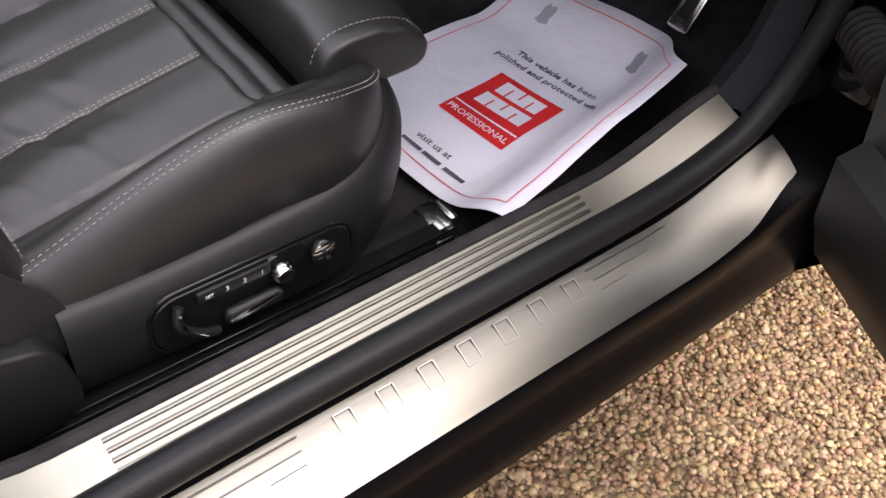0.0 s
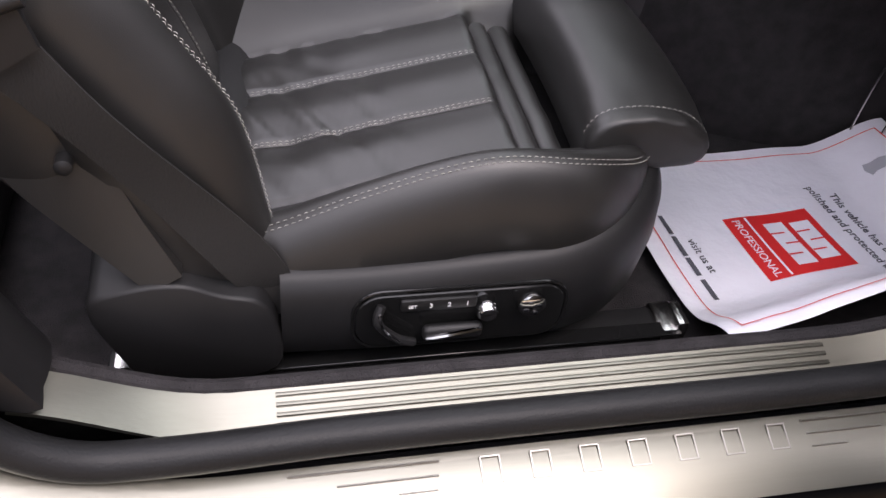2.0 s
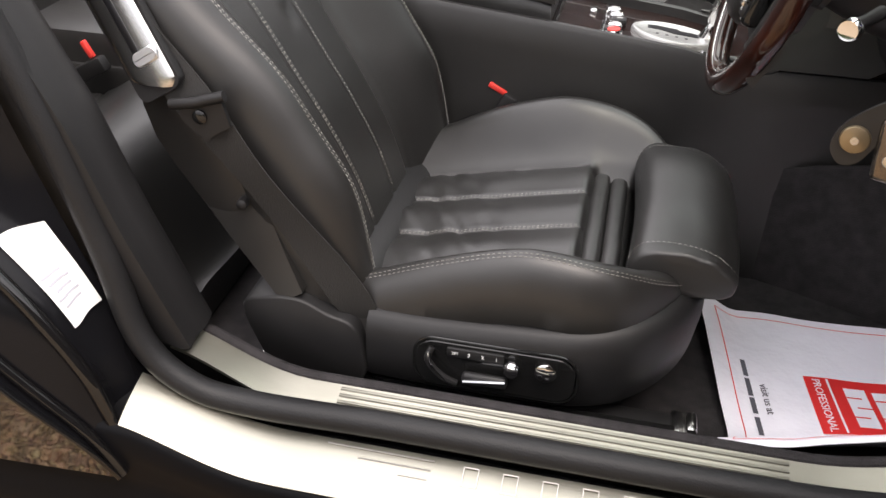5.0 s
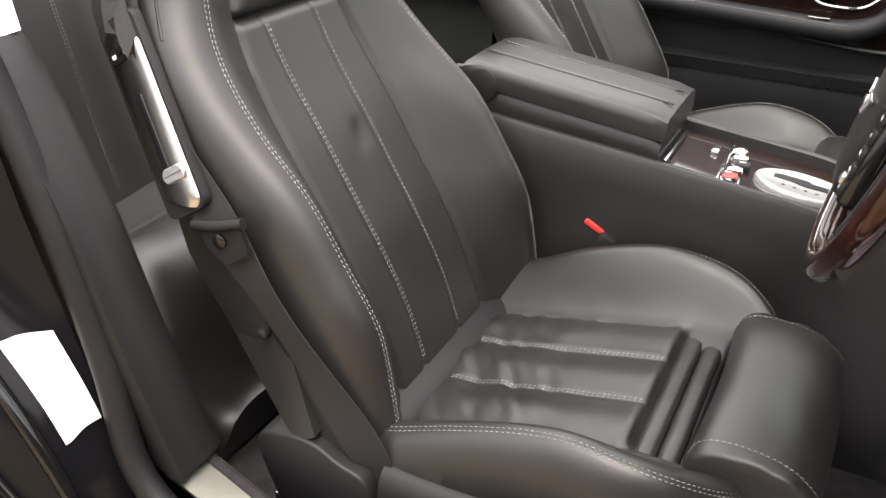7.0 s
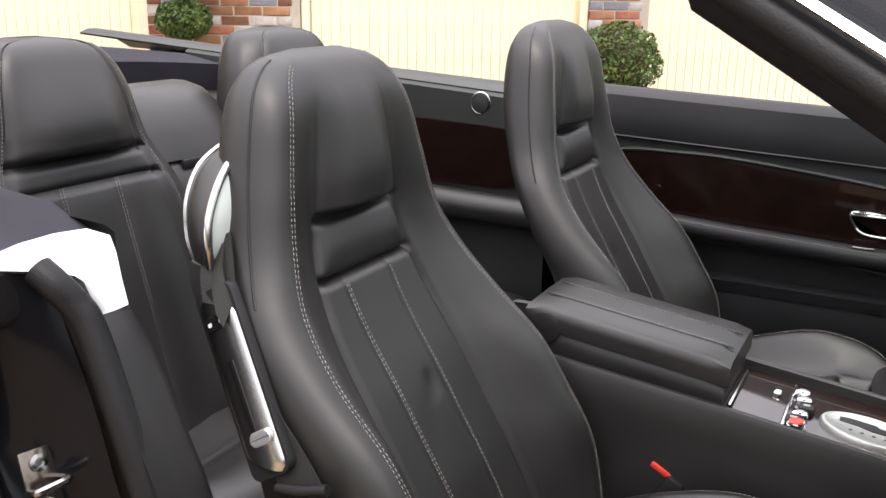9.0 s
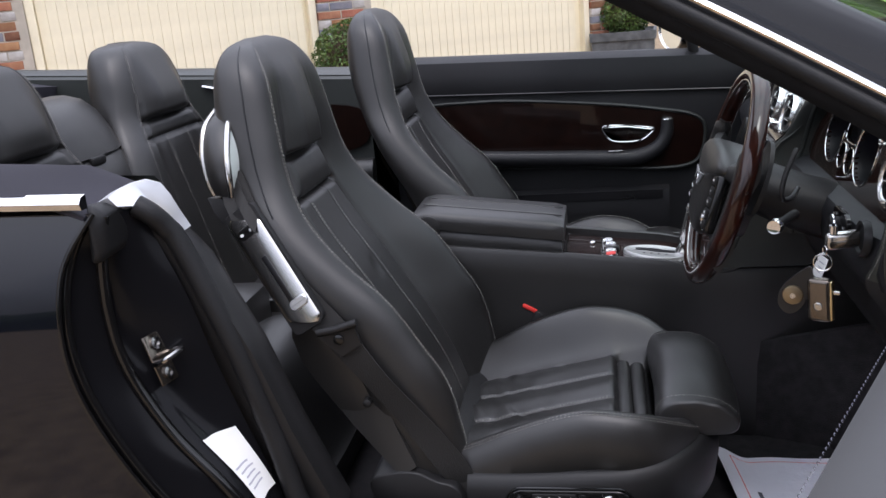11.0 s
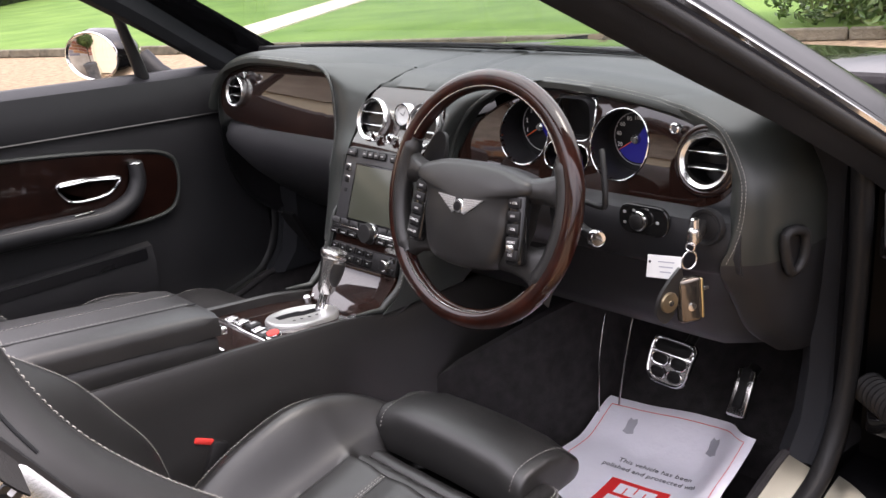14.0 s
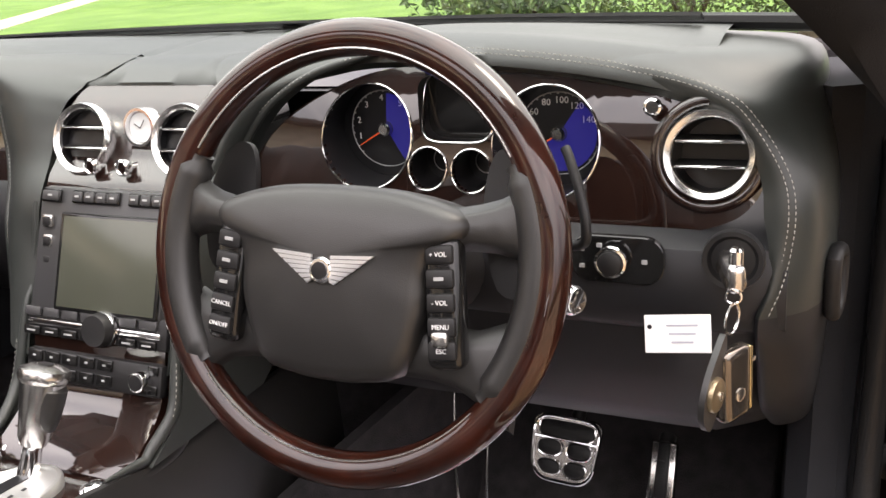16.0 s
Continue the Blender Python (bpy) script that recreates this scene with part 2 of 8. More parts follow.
_fr.inputs[1].default_value, _fr.inputs[2].default_value = 0.95, 0.05
_tr.inputs["Color"].default_value = (0.86, 0.93, 0.88, 1)
_gl.inputs["Roughness"].default_value = 0.01
_lw.inputs["Blend"].default_value = 0.5
_l.new(_lw.outputs["Facing"], _pw.inputs[0])
_l.new(_pw.outputs[0], _fr.inputs[0])
_l.new(_fr.outputs[0], _mx.inputs[0])
_l.new(_tr.outputs[0], _mx.inputs[1])
_l.new(_gl.outputs[0], _mx.inputs[2])
_l.new(_mx.outputs[0], _n["Material Output"].inputs["Surface"])

# ---- mesh helpers ----
ORIGIN = {}


def thing(name, at, label, category, group="", kind=""):
    ob = new(name)
    ob.location = at
    ORIGIN[ob] = Matrix.Translation(at)
    return tagged(ob, label, category, group, kind)


def finish(bm, angle=38):
    bmesh.ops.recalc_face_normals(bm, faces=bm.faces[:])
    lim = radians(angle)
    for f in bm.faces:
        f.smooth = True
    for e in bm.edges:
        if len(e.link_faces) == 2:
            e.smooth = e.calc_face_angle(0) < lim
    return bm


def part(name, bm, material, parent=None, label="", angle=38, kind=""):
    me = bpy.data.meshes.new(name)
    finish(bm, angle)
    bm.to_mesh(me)
    bm.free()
    me.materials.append(material)
    ob = new(name, me)
    if parent is not None:
        ob.parent = parent
        base = ORIGIN.get(parent)
        if base is not None:
            ob.matrix_parent_inverse = base.inverted()
    if label:
        ob["label"] = label
    if kind:
        ob["kind"] = kind
    return ob


def V(*a):
    return Vector(a)


def cr(pts, n=8, closed=False):
    """A smooth curve through points."""
    pts = [Vector(p) for p in pts]
    out, k = [], len(pts)
    for i in range(k if closed else k - 1):
        if closed:
            p0, p1, p2, p3 = pts[i - 1], pts[i], pts[(i + 1) % k], pts[(i + 2) % k]
        else:
            p0, p1, p2, p3 = pts[max(i - 1, 0)], pts[i], pts[i + 1], pts[min(i + 2, k - 1)]
        for j in range(n):
            t = j / n
            out.append(0.5 * (2 * p1 + (p2 - p0) * t + (2 * p0 - 5 * p1 + 4 * p2 - p3) * t * t + (3 * p1 - p0 - 3 * p2 + p3) * t ** 3))
    if not closed:
        out.append(pts[-1].copy())
    return out


def curve1(xs, ys):
    """A smooth function through values."""
    pts = cr([(x, y, 0) for x, y in zip(xs, ys)], 12)
    px, py = [p.x for p in pts], [p.y for p in pts]
    return lambda v: float(np.interp(v, px, py))


def loft(rings, closed=True, caps=True, bm=None):
    bm = bm or bmesh.new()
    rows = [[bm.verts.new(p) for p in r] for r in rings]
    n = len(rows[0])
    for a, b in zip(rows, rows[1:]):
        for i in range(n if closed else n - 1):
            j = (i + 1) % n
            bm.faces.new((a[i], a[j], b[j], b[i]))
    if caps and closed:
        bm.faces.new(rows[0][::-1])
        bm.faces.new(rows[-1])
    return bm


def slab(grid, thick, bm=None):
    """A sheet of a grid of points, with thickness away from its normal (down)."""
    bm = bm or bmesh.new()
    g = [[Vector(p) for p in r] for r in grid]
    nr, nc = len(g), len(g[0])
    low = []
    for i in range(nr):
        row = []
        for j in range(nc):
            du = g[min(i + 1, nr - 1)][j] - g[max(i - 1, 0)][j]
            dv = g[i][min(j + 1, nc - 1)] - g[i][max(j - 1, 0)]
            row.append(g[i][j] - du.cross(dv).normalized() * thick)
        low.append(row)
    a = [[bm.verts.new(p) for p in r] for r in g]
    b = [[bm.verts.new(p) for p in r] for r in low]
    for i in range(nr - 1):
        for j in range(nc - 1):
            bm.faces.new((a[i][j], a[i + 1][j], a[i + 1][j + 1], a[i][j + 1]))
            bm.faces.new((b[i][j], b[i][j + 1], b[i + 1][j + 1], b[i + 1][j]))
    for i in range(nr - 1):
        bm.faces.new((a[i][0], b[i][0], b[i + 1][0], a[i + 1][0]))
        bm.faces.new((a[i][-1], a[i + 1][-1], b[i + 1][-1], b[i][-1]))
    for j in range(nc - 1):
        bm.faces.new((a[0][j], a[0][j + 1], b[0][j + 1], b[0][j]))
        bm.faces.new((a[-1][j], b[-1][j], b[-1][j + 1], a[-1][j + 1]))
    return bm


def tube(path, r, n=10, closed=False, flat=1.0, bm=None, up=None):
    """A round (or flattened) bar along a path. r: one radius or one for each point."""
    path = [Vector(p) for p in path]
    k = len(path)
    rs = r if isinstance(r, (list, tuple)) else [r] * k
    ref = Vector(up) if up else Vector((0, 0, 1))
    rings, side = [], None
    for i, p in enumerate(path):
        if closed:
            d = (path[(i + 1) % k] - path[i - 1]).normalized()
        else:
            d = (path[min(i + 1, k - 1)] - path[max(i - 1, 0)]).normalized()
        if up or side is None:
            s = d.cross(ref)
            if s.length < 1e-4:
                s = d.cross(Vector((1, 0, 0)))
        else:
            s = side - d * side.dot(d)
        side = s.normalized()
        u = side.cross(d)
        rings.append([p + rs[i] * (math.cos(2 * math.pi * j / n) * side + flat * math.sin(2 * math.pi * j / n) * u) for j in range(n)])
    if closed:
        rings.append(rings[0])
        bm = loft(rings, True, False, bm)
        bmesh.ops.remove_doubles(bm, verts=bm.verts[:], dist=1e-6)
        return bm
    return loft(rings, True, True, bm)


def rbox(c, s, bev=0.004, seg=2, m=None, bm=None):
    """A box with rounded edges, centre c and size s."""
    b = bmesh.new()
    bmesh.ops.create_cube(b, size=1)
    bmesh.ops.scale(b, vec=s, verts=b.verts[:])
    if bev:
        bmesh.ops.bevel(b, geom=b.edges[:], offset=min(bev, 0.49 * min(s)), segments=seg, affect="EDGES", profile=0.5)
    if m:
        bmesh.ops.transform(b, matrix=m, verts=b.verts[:])
    bmesh.ops.translate(b, vec=c, verts=b.verts[:])
    return merge(bm, b)


def merge(bm, other):
    if bm is None:
        return other
    me = bpy.data.meshes.new("tmp")
    other.to_mesh(me)
    other.free()
    bm.from_mesh(me)
    bpy.data.meshes.remove(me)
    return bm


def lathe(prof, at, axis, n=28, bm=None, caps=True):
    """A turned form: (radius, height) pairs along an axis from a place."""
    q = Vector(axis).to_track_quat("Z", "Y")
    rings = [[Vector(at) + q @ Vector((max(r, 1e-5) * math.cos(2 * math.pi * j / n), max(r, 1e-5) * math.sin(2 * math.pi * j / n), h)) for j in range(n)] for r, h in prof]
    if not caps:
        rings.append(rings[0])
    return merge(bm, loft(rings, True, caps))


def stitches(path, gap=0.0066, size=0.004, w=0.0008, lift=(0, 0, 1), bm=None, rows=0.0):
    """Rows of short thread stitches along a path."""
    bm = bm or bmesh.new()
    path = [Vector(p) for p in path]
    lens = [0.0]
    for a, b in zip(path, path[1:]):
        lens.append(lens[-1] + (b - a).length)
    total = lens[-1]
    up0 = Vector(lift).normalized()

    def at(s):
        s = min(max(s, 0), total)
        for i in range(len(path) - 1):
            if s <= lens[i + 1] or i == len(path) - 2:
                f = (s - lens[i]) / max(lens[i + 1] - lens[i], 1e-9)
                return path[i].lerp(path[i + 1], f), (path[i + 1] - path[i]).normalized()
    for off in ((-rows / 2, rows / 2) if rows else (0.0,)):
        s = 0.0
        while s + size < total:
            p, d = at(s + size / 2)
            side = d.cross(up0).normalized()
            u = side.cross(d)
            p = p + side * off
            vs = []
            for f, ww, h in ((-1, 0.5, -0.0006), (-0.5, 1, 0.0006), (0.5, 1, 0.0006), (1, 0.5, -0.0006)):
                vs.append([bm.verts.new(p + d * f * size / 2 + side * ww * w * k / 2 + u * (h if k else h + 0.0004)) for k in (-1, 0, 1)])
            for a, b in zip(vs, vs[1:]):
                bm.faces.new((a[0], a[1], b[1], b[0]))
                bm.faces.new((a[1], a[2], b[2], b[1]))
            s += gap
    return bm


def poly(pts, thick, direction, bm=None):
    """A flat plate of an outline, pushed along a direction."""
    bm = bm or bmesh.new()
    d = Vector(direction).normalized() * thick
    a = [bm.verts.new(Vector(p)) for p in pts]
    b = [bm.verts.new(Vector(p) + d) for p in pts]
    bm.faces.new(a)
    bm.faces.new(b[::-1])
    n = len(a)
    for i in range(n):
        j = (i + 1) % n
        bm.faces.new((a[j], a[i], b[i], b[j]))
    return bm


def text_mesh(text, size, m, depth=0.0004, align="CENTER", spacing=1.0):
    cu = bpy.data.curves.new("writing", "FONT")
    cu.body, cu.size, cu.extrude, cu.align_x, cu.align_y, cu.space_character = text, size, depth, align, "CENTER", spacing
    cu.resolution_u = 2
    ob = bpy.data.objects.new("writing", cu)
    scene.collection.objects.link(ob)
    bpy.context.view_layer.update()
    me = bpy.data.meshes.new_from_object(ob.evaluated_get(bpy.context.evaluated_depsgraph_get()))
    bpy.data.objects.remove(ob)
    bpy.data.curves.remove(cu)
    bm = bmesh.new()
    bm.from_mesh(me)
    bpy.data.meshes.remove(me)
    bmesh.ops.transform(bm, matrix=m, verts=bm.verts[:])
    return bm


def frame3(at, right, up):
    """A pose whose x runs right and y runs up."""
    r = Vector(right).normalized()
    u = (Vector(up) - r * r.dot(Vector(up))).normalized()
    m = Matrix((r, u, r.cross(u))).transposed().to_4x4()
    return Matrix.Translation(at) @ m


def smooth(v, a, b):
    t = min(max((v - a) / (b - a), 0), 1)
    return t * t * (3 - 2 * t)


def rplate(w, h, r, thick, m, inset=0.001):
    """A plate with well-rounded corners and a softened front edge, lying in a pose's plane."""
    rings = []
    for k, z in ((0.0, 0.0), (0.0, thick - inset), (inset, thick)):
        ring = []
        for cx, cy, a0 in ((1, 1, 0), (-1, 1, 90), (-1, -1, 180), (1, -1, 270)):
            for q in range(7):
                a = radians(a0 + 15 * q)
                ring.append(m @ Vector((cx * (w / 2 - r) + (r - k) * math.cos(a), cy * (h / 2 - r) + (r - k) * math.sin(a), z)))
        rings.append(ring)
    return loft(rings, True)

# ---- the yard ----
def ground():
    bm = bmesh.new()
    pts = [(-60, -60), (60, -60), (60, 80), (-60, 80)]
    vs = [bm.verts.new((x, y, 0)) for x, y in pts]
    bm.faces.new(vs)
    return tagged(part("ground", bm, GRAVEL), "warm brown gravel drive of small rounded stones", "ground", kind="structure")


ground()
# the lawn lies beyond a low kerb that runs slantwise ahead of the car
KA, KB = V(-1.3, 33.0, 0), V(11.5, -4.7, 0)
KD = (KB - KA).normalized()
KN = V(-KD.y, KD.x, 0)  # towards the lawn
if KN.x < 0:
    KN = -KN


def lawn():
    grid = []
    for i in range(61):
        s = -30 + i * 1.6
        grid.append([KA + KD * s + KN * d + V(0, 0, 0.09 + 0.012 * d + 0.02 * noise.noise(V(s, d, 0) * 0.4)) for d in (0.12, 0.5, 1, 2, 4, 7, 11, 16, 24, 36, 55)])
    bm = loft(grid, False)
    tagged(part("lawn", bm, GRASS), "bright green mown lawn beyond the drive", "lawn", kind="structure")
    path = []
    a, b = V(6.4, 12.0, 0), V(34, 31.5, 0)
    d = (b - a).normalized()
    side = V(-d.y, d.x, 0)
    for i in range(31):
        p = a + (b - a) * i / 30
        away = max((p - KA).dot(KN), 0)
        path.append([V(p.x, p.y, 0.115 + 0.012 * away) + side * w + V(0, 0, 0.012 * side.dot(KN) * w) for w in (-0.45, -0.2, 0.2, 0.45)])
    tagged(part("path", slab(path, 0.05), PATH), "pale straight gravel path across the lawn", "path", kind="structure")
    kerb = thing("kerb", tuple(KA), "low weathered stone kerb along the lawn", "kerb", kind="structure")
    for i in range(44):
        s = 6 + i * 0.75
        m = frame3((0, 0, 0), KD, (0, 0, 1))
        b = rbox((0, 0, 0), (0.735, 0.13, 0.1), 0.015, 1, m)
        bmesh.ops.translate(b, vec=KA + KD * s + V(0, 0, 0.06 + 0.006 * random.random()), verts=b.verts[:])
        part("kerb_stone", b, KERB, kerb)


lawn()


def pebbles():
    base = bmesh.new()
    bmesh.ops.create_icosphere(base, subdivisions=1, radius=1)
    bv = np.array([v.co[:] for v in base.verts])
    bf = np.array([[v.index for v in f.verts] for f in base.faces])
    base.free()
    rng = np.random.RandomState(4)
    cx, cy = [], []
    for x0, x1, y0, y1, step in ((-1.1, 1.75, -0.62, 0.14, 0.0072), (-1.6, 1.9, -0.95, -0.62, 0.02)):
        gx, gy = np.meshgrid(np.arange(x0, x1, step), np.arange(y0, y1, step))
        cx.append((gx + rng.uniform(-0.4, 0.4, gx.shape) * step).ravel())
        cy.append((gy + rng.uniform(-0.4, 0.4, gy.shape) * step).ravel())
    cx, cy = np.concatenate(cx), np.concatenate(cy)
    # loose stones thin out into the packed gravel round them
    rim = np.minimum(np.minimum(cx + 1.6, 1.9 - cx) / 0.5, (cy + 0.95) / 0.25)
    keep = rng.uniform(0, 1, len(cx)) < rim
    cx, cy = cx[keep], cy[keep]
    n = len(cx)
    size = 0.0038 + 0.0046 * rng.uniform(0, 1, n) ** 1.6
    flat = np.stack([size, size * rng.uniform(0.65, 1, n), size * rng.uniform(0.5, 0.8, n)], 1)
    a, t = rng.uniform(0, 6.28, n), rng.uniform(-0.5, 0.5, n)
    p = bv[None] * flat[:, None] * rng.uniform(0.88, 1.12, (n, len(bv), 1))
    y2, z2 = p[..., 1] * np.cos(t)[:, None] - p[..., 2] * np.sin(t)[:, None], p[..., 1] * np.sin(t)[:, None] + p[..., 2] * np.cos(t)[:, None]
    q = np.stack([p[..., 0] * np.cos(a)[:, None] - y2 * np.sin(a)[:, None], p[..., 0] * np.sin(a)[:, None] + y2 * np.cos(a)[:, None], z2], -1)
    q += np.stack([cx, cy, rng.uniform(-0.001, 0.007, n)], 1)[:, None]
    faces = (bf[None] + (np.arange(n) * len(bv))[:, None, None]).reshape(-1, 3)
    me = bpy.data.meshes.new("gravel_stones")
    me.from_pydata(q.reshape(-1, 3).tolist(), [], faces.tolist())
    me.polygons.foreach_set("use_smooth", [True] * len(me.polygons))
    me.materials.append(PEBBLE)
    tagged(new("gravel_stones", me), "small rounded brown and cream gravel stones", "gravel", kind="stuff")


pebbles()

# ---- garage ----
GA = V(0.18, 8.75, 0)
GD = V(1, 0.72, 0).normalized()  # along the wall, to the car's nose
GN = V(GD.y, -GD.x, 0)  # out of the wall, towards the car


def garage():
    house = thing("garage_building", tuple(GA), "brick garage block with cream vertical-boarded doors", "building")
    m0 = frame3((0, 0, 0), GD, (0, 0, 1))

    def block(s0, s1, z0, z1, d0, d1, bev=0.0):
        b = rbox((0, 0, 0), (s1 - s0, d1 - d0, z1 - z0), bev, 1)
        bmesh.ops.rotate(b, matrix=Matrix.Rotation(math.atan2(GD.y, GD.x), 3, "Z"), verts=b.verts[:])
        bmesh.ops.translate(b, vec=GA + GD * (s0 + s1) / 2 - GN * (d0 + d1) / 2 + V(0, 0, (z0 + z1) / 2), verts=b.verts[:])
        return b

    # piers and doors, as stretches along the wall
    piers = [(-0.24, 0.35), (-3.18, -2.66), (-6.75, -5.56), (-9.6, -9.1)]
    doors = [(-2.66, -0.24), (-5.56, -3.18), (-9.1, -6.75)]
    part("wall", block(-9.6, 0.35, 2.25, 3.4, 0.02, 0.3), MORTAR, house)
    part("wall", block(-9.6, 0.35, 0.0, 3.4, 0.3, 0.5), MORTAR, house)
    part("roof", block(-9.9, 0.65, 3.4, 3.55, -0.35, 4.2, 0.02), ROOF, house)
    part("side_wall", block(0.05, 0.33, 0, 3.4, 0.5, 4.0), MORTAR, house)
    kinds = []
    for k in range(3):
        bm = rbox((0, 0, 0), (0.212 - 0.104 * (k == 2), 0.1, 0.065), 0.004, 1)
        for v in bm.verts:
            v.co += V(random.uniform(-1, 1), random.uniform(-1, 1), random.uniform(-1, 1)) * 0.0018
        me = bpy.data.meshes.new("brick")
        finish(bm)
        bm.to_mesh(me)
        bm.free()
        for q, mt in enumerate((BRICK, BRICK, BRICK, BRICK, BRICK_PALE, BRICK_BLUE)):
            one = me if q == 0 else me.copy()
            one.materials.append(mt) if q == 0 else one.materials.clear() or one.materials.append(mt)
            kinds.append((k, one))
    turn = Matrix.Rotation(math.atan2(GD.y, GD.x), 4, "Z")
    for s0, s1 in piers:
        body = part("pier", block(s0 + 0.005, s1 - 0.005, 0, 2.26, 0.006, 0.3), MORTAR, house)
        for row in range(8, 24):
            z = 0.04 + row * 0.075
            s, half = s0, row % 2 == 1
            while s < s1 - 0.08:
                me = random.choice([m for q, m in kinds if (q == 2 if half else q < 2)])
                ln = 0.108 if half else 0.212
                if s + ln > s1 + 0.02:
                    me, ln = random.choice([m for q, m in kinds if q == 2]), 0.108
                half = False
                ob = new("brick", me)
                ob.matrix_world = Matrix.Translation(GA + GD * (s + ln / 2) - GN * (0.048 + 0.004 * random.random()) + V(0, 0, z)) @ turn
                ob.parent = body
                s += ln + 0.011
    board = rbox((0, 0, 0), (0.0775, 0.03, 2.2), 0.0035, 1)
    me = bpy.data.meshes.new("board")
    finish(board)
    board.to_mesh(me)
    board.free()
    me.materials.append(CREAM)
    for s0, s1 in doors:
        door = part("garage_door", block(s0 + 0.06, s1 - 0.06, 0.02, 2.24, 0.13, 0.16), CREAM, house, "cream boarded garage door")
        for a, b in ((s0, s0 + 0.07), (s1 - 0.07, s1)):
            part("frame", block(a, b, 0, 2.25, 0.04, 0.16, 0.006), CREAM, house)
        k = int((s1 - s0 - 0.16) / 0.0785)
        for i in range(k):
            ob = new("board", me)
            ob.matrix_world = Matrix.Translation(GA + GD * (s0 + 0.12 + i * 0.0785) - GN * 0.118 + V(0, 0, 1.13)) @ turn
            ob.parent = door


garage()


def leaves(centre, radii, count, size, seed, squash=0.45, bottom=None):
    """A clump of small leaves round a centre."""
    rng = np.random.RandomState(seed)
    bm_v, bm_f = [], []
    for i in range(count):
        d = rng.normal(size=3)
        d /= np.linalg.norm(d)
        r = 1 - 0.28 * rng.uniform() ** 2
        wob = 1 + 0.12 * noise.noise(Vector(d) * 2.3 + Vector((seed, 0, 0)))
        p = np.array(centre) + d * np.array(radii) * r * wob
        if bottom is not None and p[2] < bottom:
            continue
        t = rng.normal(size=3)
        t /= np.linalg.norm(t)
        nrm = d + 0.9 * rng.normal(size=3)
        a = np.cross(nrm, t)
        a /= np.linalg.norm(a)
        b = np.cross(nrm, a)
        b /= np.linalg.norm(b)
        s = size * rng.uniform(0.6, 1.25)
        k = len(bm_v)
        fold = nrm / np.linalg.norm(nrm) * s * 0.12
        bm_v += [p - a * s, p + b * s * squash - a * s * 0.1 + fold, p + a * s, p - b * s * squash - a * s * 0.1 + fold]
        bm_f += [(k, k + 1, k + 2), (k, k + 2, k + 3)]
    me = bpy.data.meshes.new("foliage")
    me.from_pydata([tuple(map(float, v)) for v in bm_v], [], bm_f)
    return me


def planter(at, width, ball_r, square=True, seed=1, yaw=0.0):
    pot = thing("planter", at, "grey lead-look square planter on the gravel" if square else "dark round pot on the gravel", "planter", "planters")
    w = width / 2
    x, y, z = at
    turn = Matrix.Rotation(radians(yaw), 3, "Z")
    h = width * 1.04
    b = bmesh.new()
    rings = []
    for zz, k in ((0, 0.88), (0.03, 0.9), (h * 0.86, 1.0), (h * 0.87, 1.05), (h, 1.06), (h, 0.96), (h * 0.9, 0.95)):
        r = []
        cnt = 4 if square else 20
        for j in range(cnt):
            a = 2 * math.pi * (j + 0.5) / cnt
            rr = w * k * (math.sqrt(2) if square else 1)
            r.append(V(x, y, z) + turn @ V(rr * math.cos(a), rr * math.sin(a), zz))
        rings.append(r)
    part("pot", loft(rings), LEAD, pot, angle=25)
    if square:
        for f in (-0.5, 0.5):
            p = turn @ V(f * w, -w * 0.97, h * 0.45)
            bm = rbox((0, 0, 0), (w * 0.8, 0.015, h * 0.55), 0.006, 1)
            bmesh.ops.rotate(bm, matrix=turn, verts=bm.verts[:])
            bmesh.ops.translate(bm, vec=V(x, y, z) + p, verts=bm.verts[:])
            part("panel", bm, LEAD, pot)
    ball_ob = thing("box_ball", (x, y, z + h), "clipped round box bush growing in a planter", "bush", "clipped bushes")
    me = leaves((x, y, z + h * 0.95 + ball_r * 0.72), (ball_r, ball_r, ball_r * 0.85), 4200, 0.021, seed)
    me.materials.append(BOX_LEAF)
    ob = new("foliage", me)
    ob.parent, ob.matrix_parent_inverse = ball_ob, ORIGIN[ball_ob].inverted()
    ob["kind"] = "stuff"
    part("stem", tube([(x, y, z + h * 0.8), (x, y, z + h + ball_r * 0.7)], 0.025), TWIG, ball_ob)
    bm = bmesh.new()
    bmesh.ops.create_icosphere(bm, subdivisions=2, radius=ball_r * 0.74)
    bmesh.ops.translate(bm, vec=(x, y, z + h * 0.95 + ball_r * 0.72), verts=bm.verts[:])
    part("inner_growth", bm, TWIG, ball_ob)


planter((0.31, 8.8, 0.0), 0.63, 0.275, True, 3, -4)
planter((-2.0, 6.45, 0.0), 0.53, 0.335, False, 5)


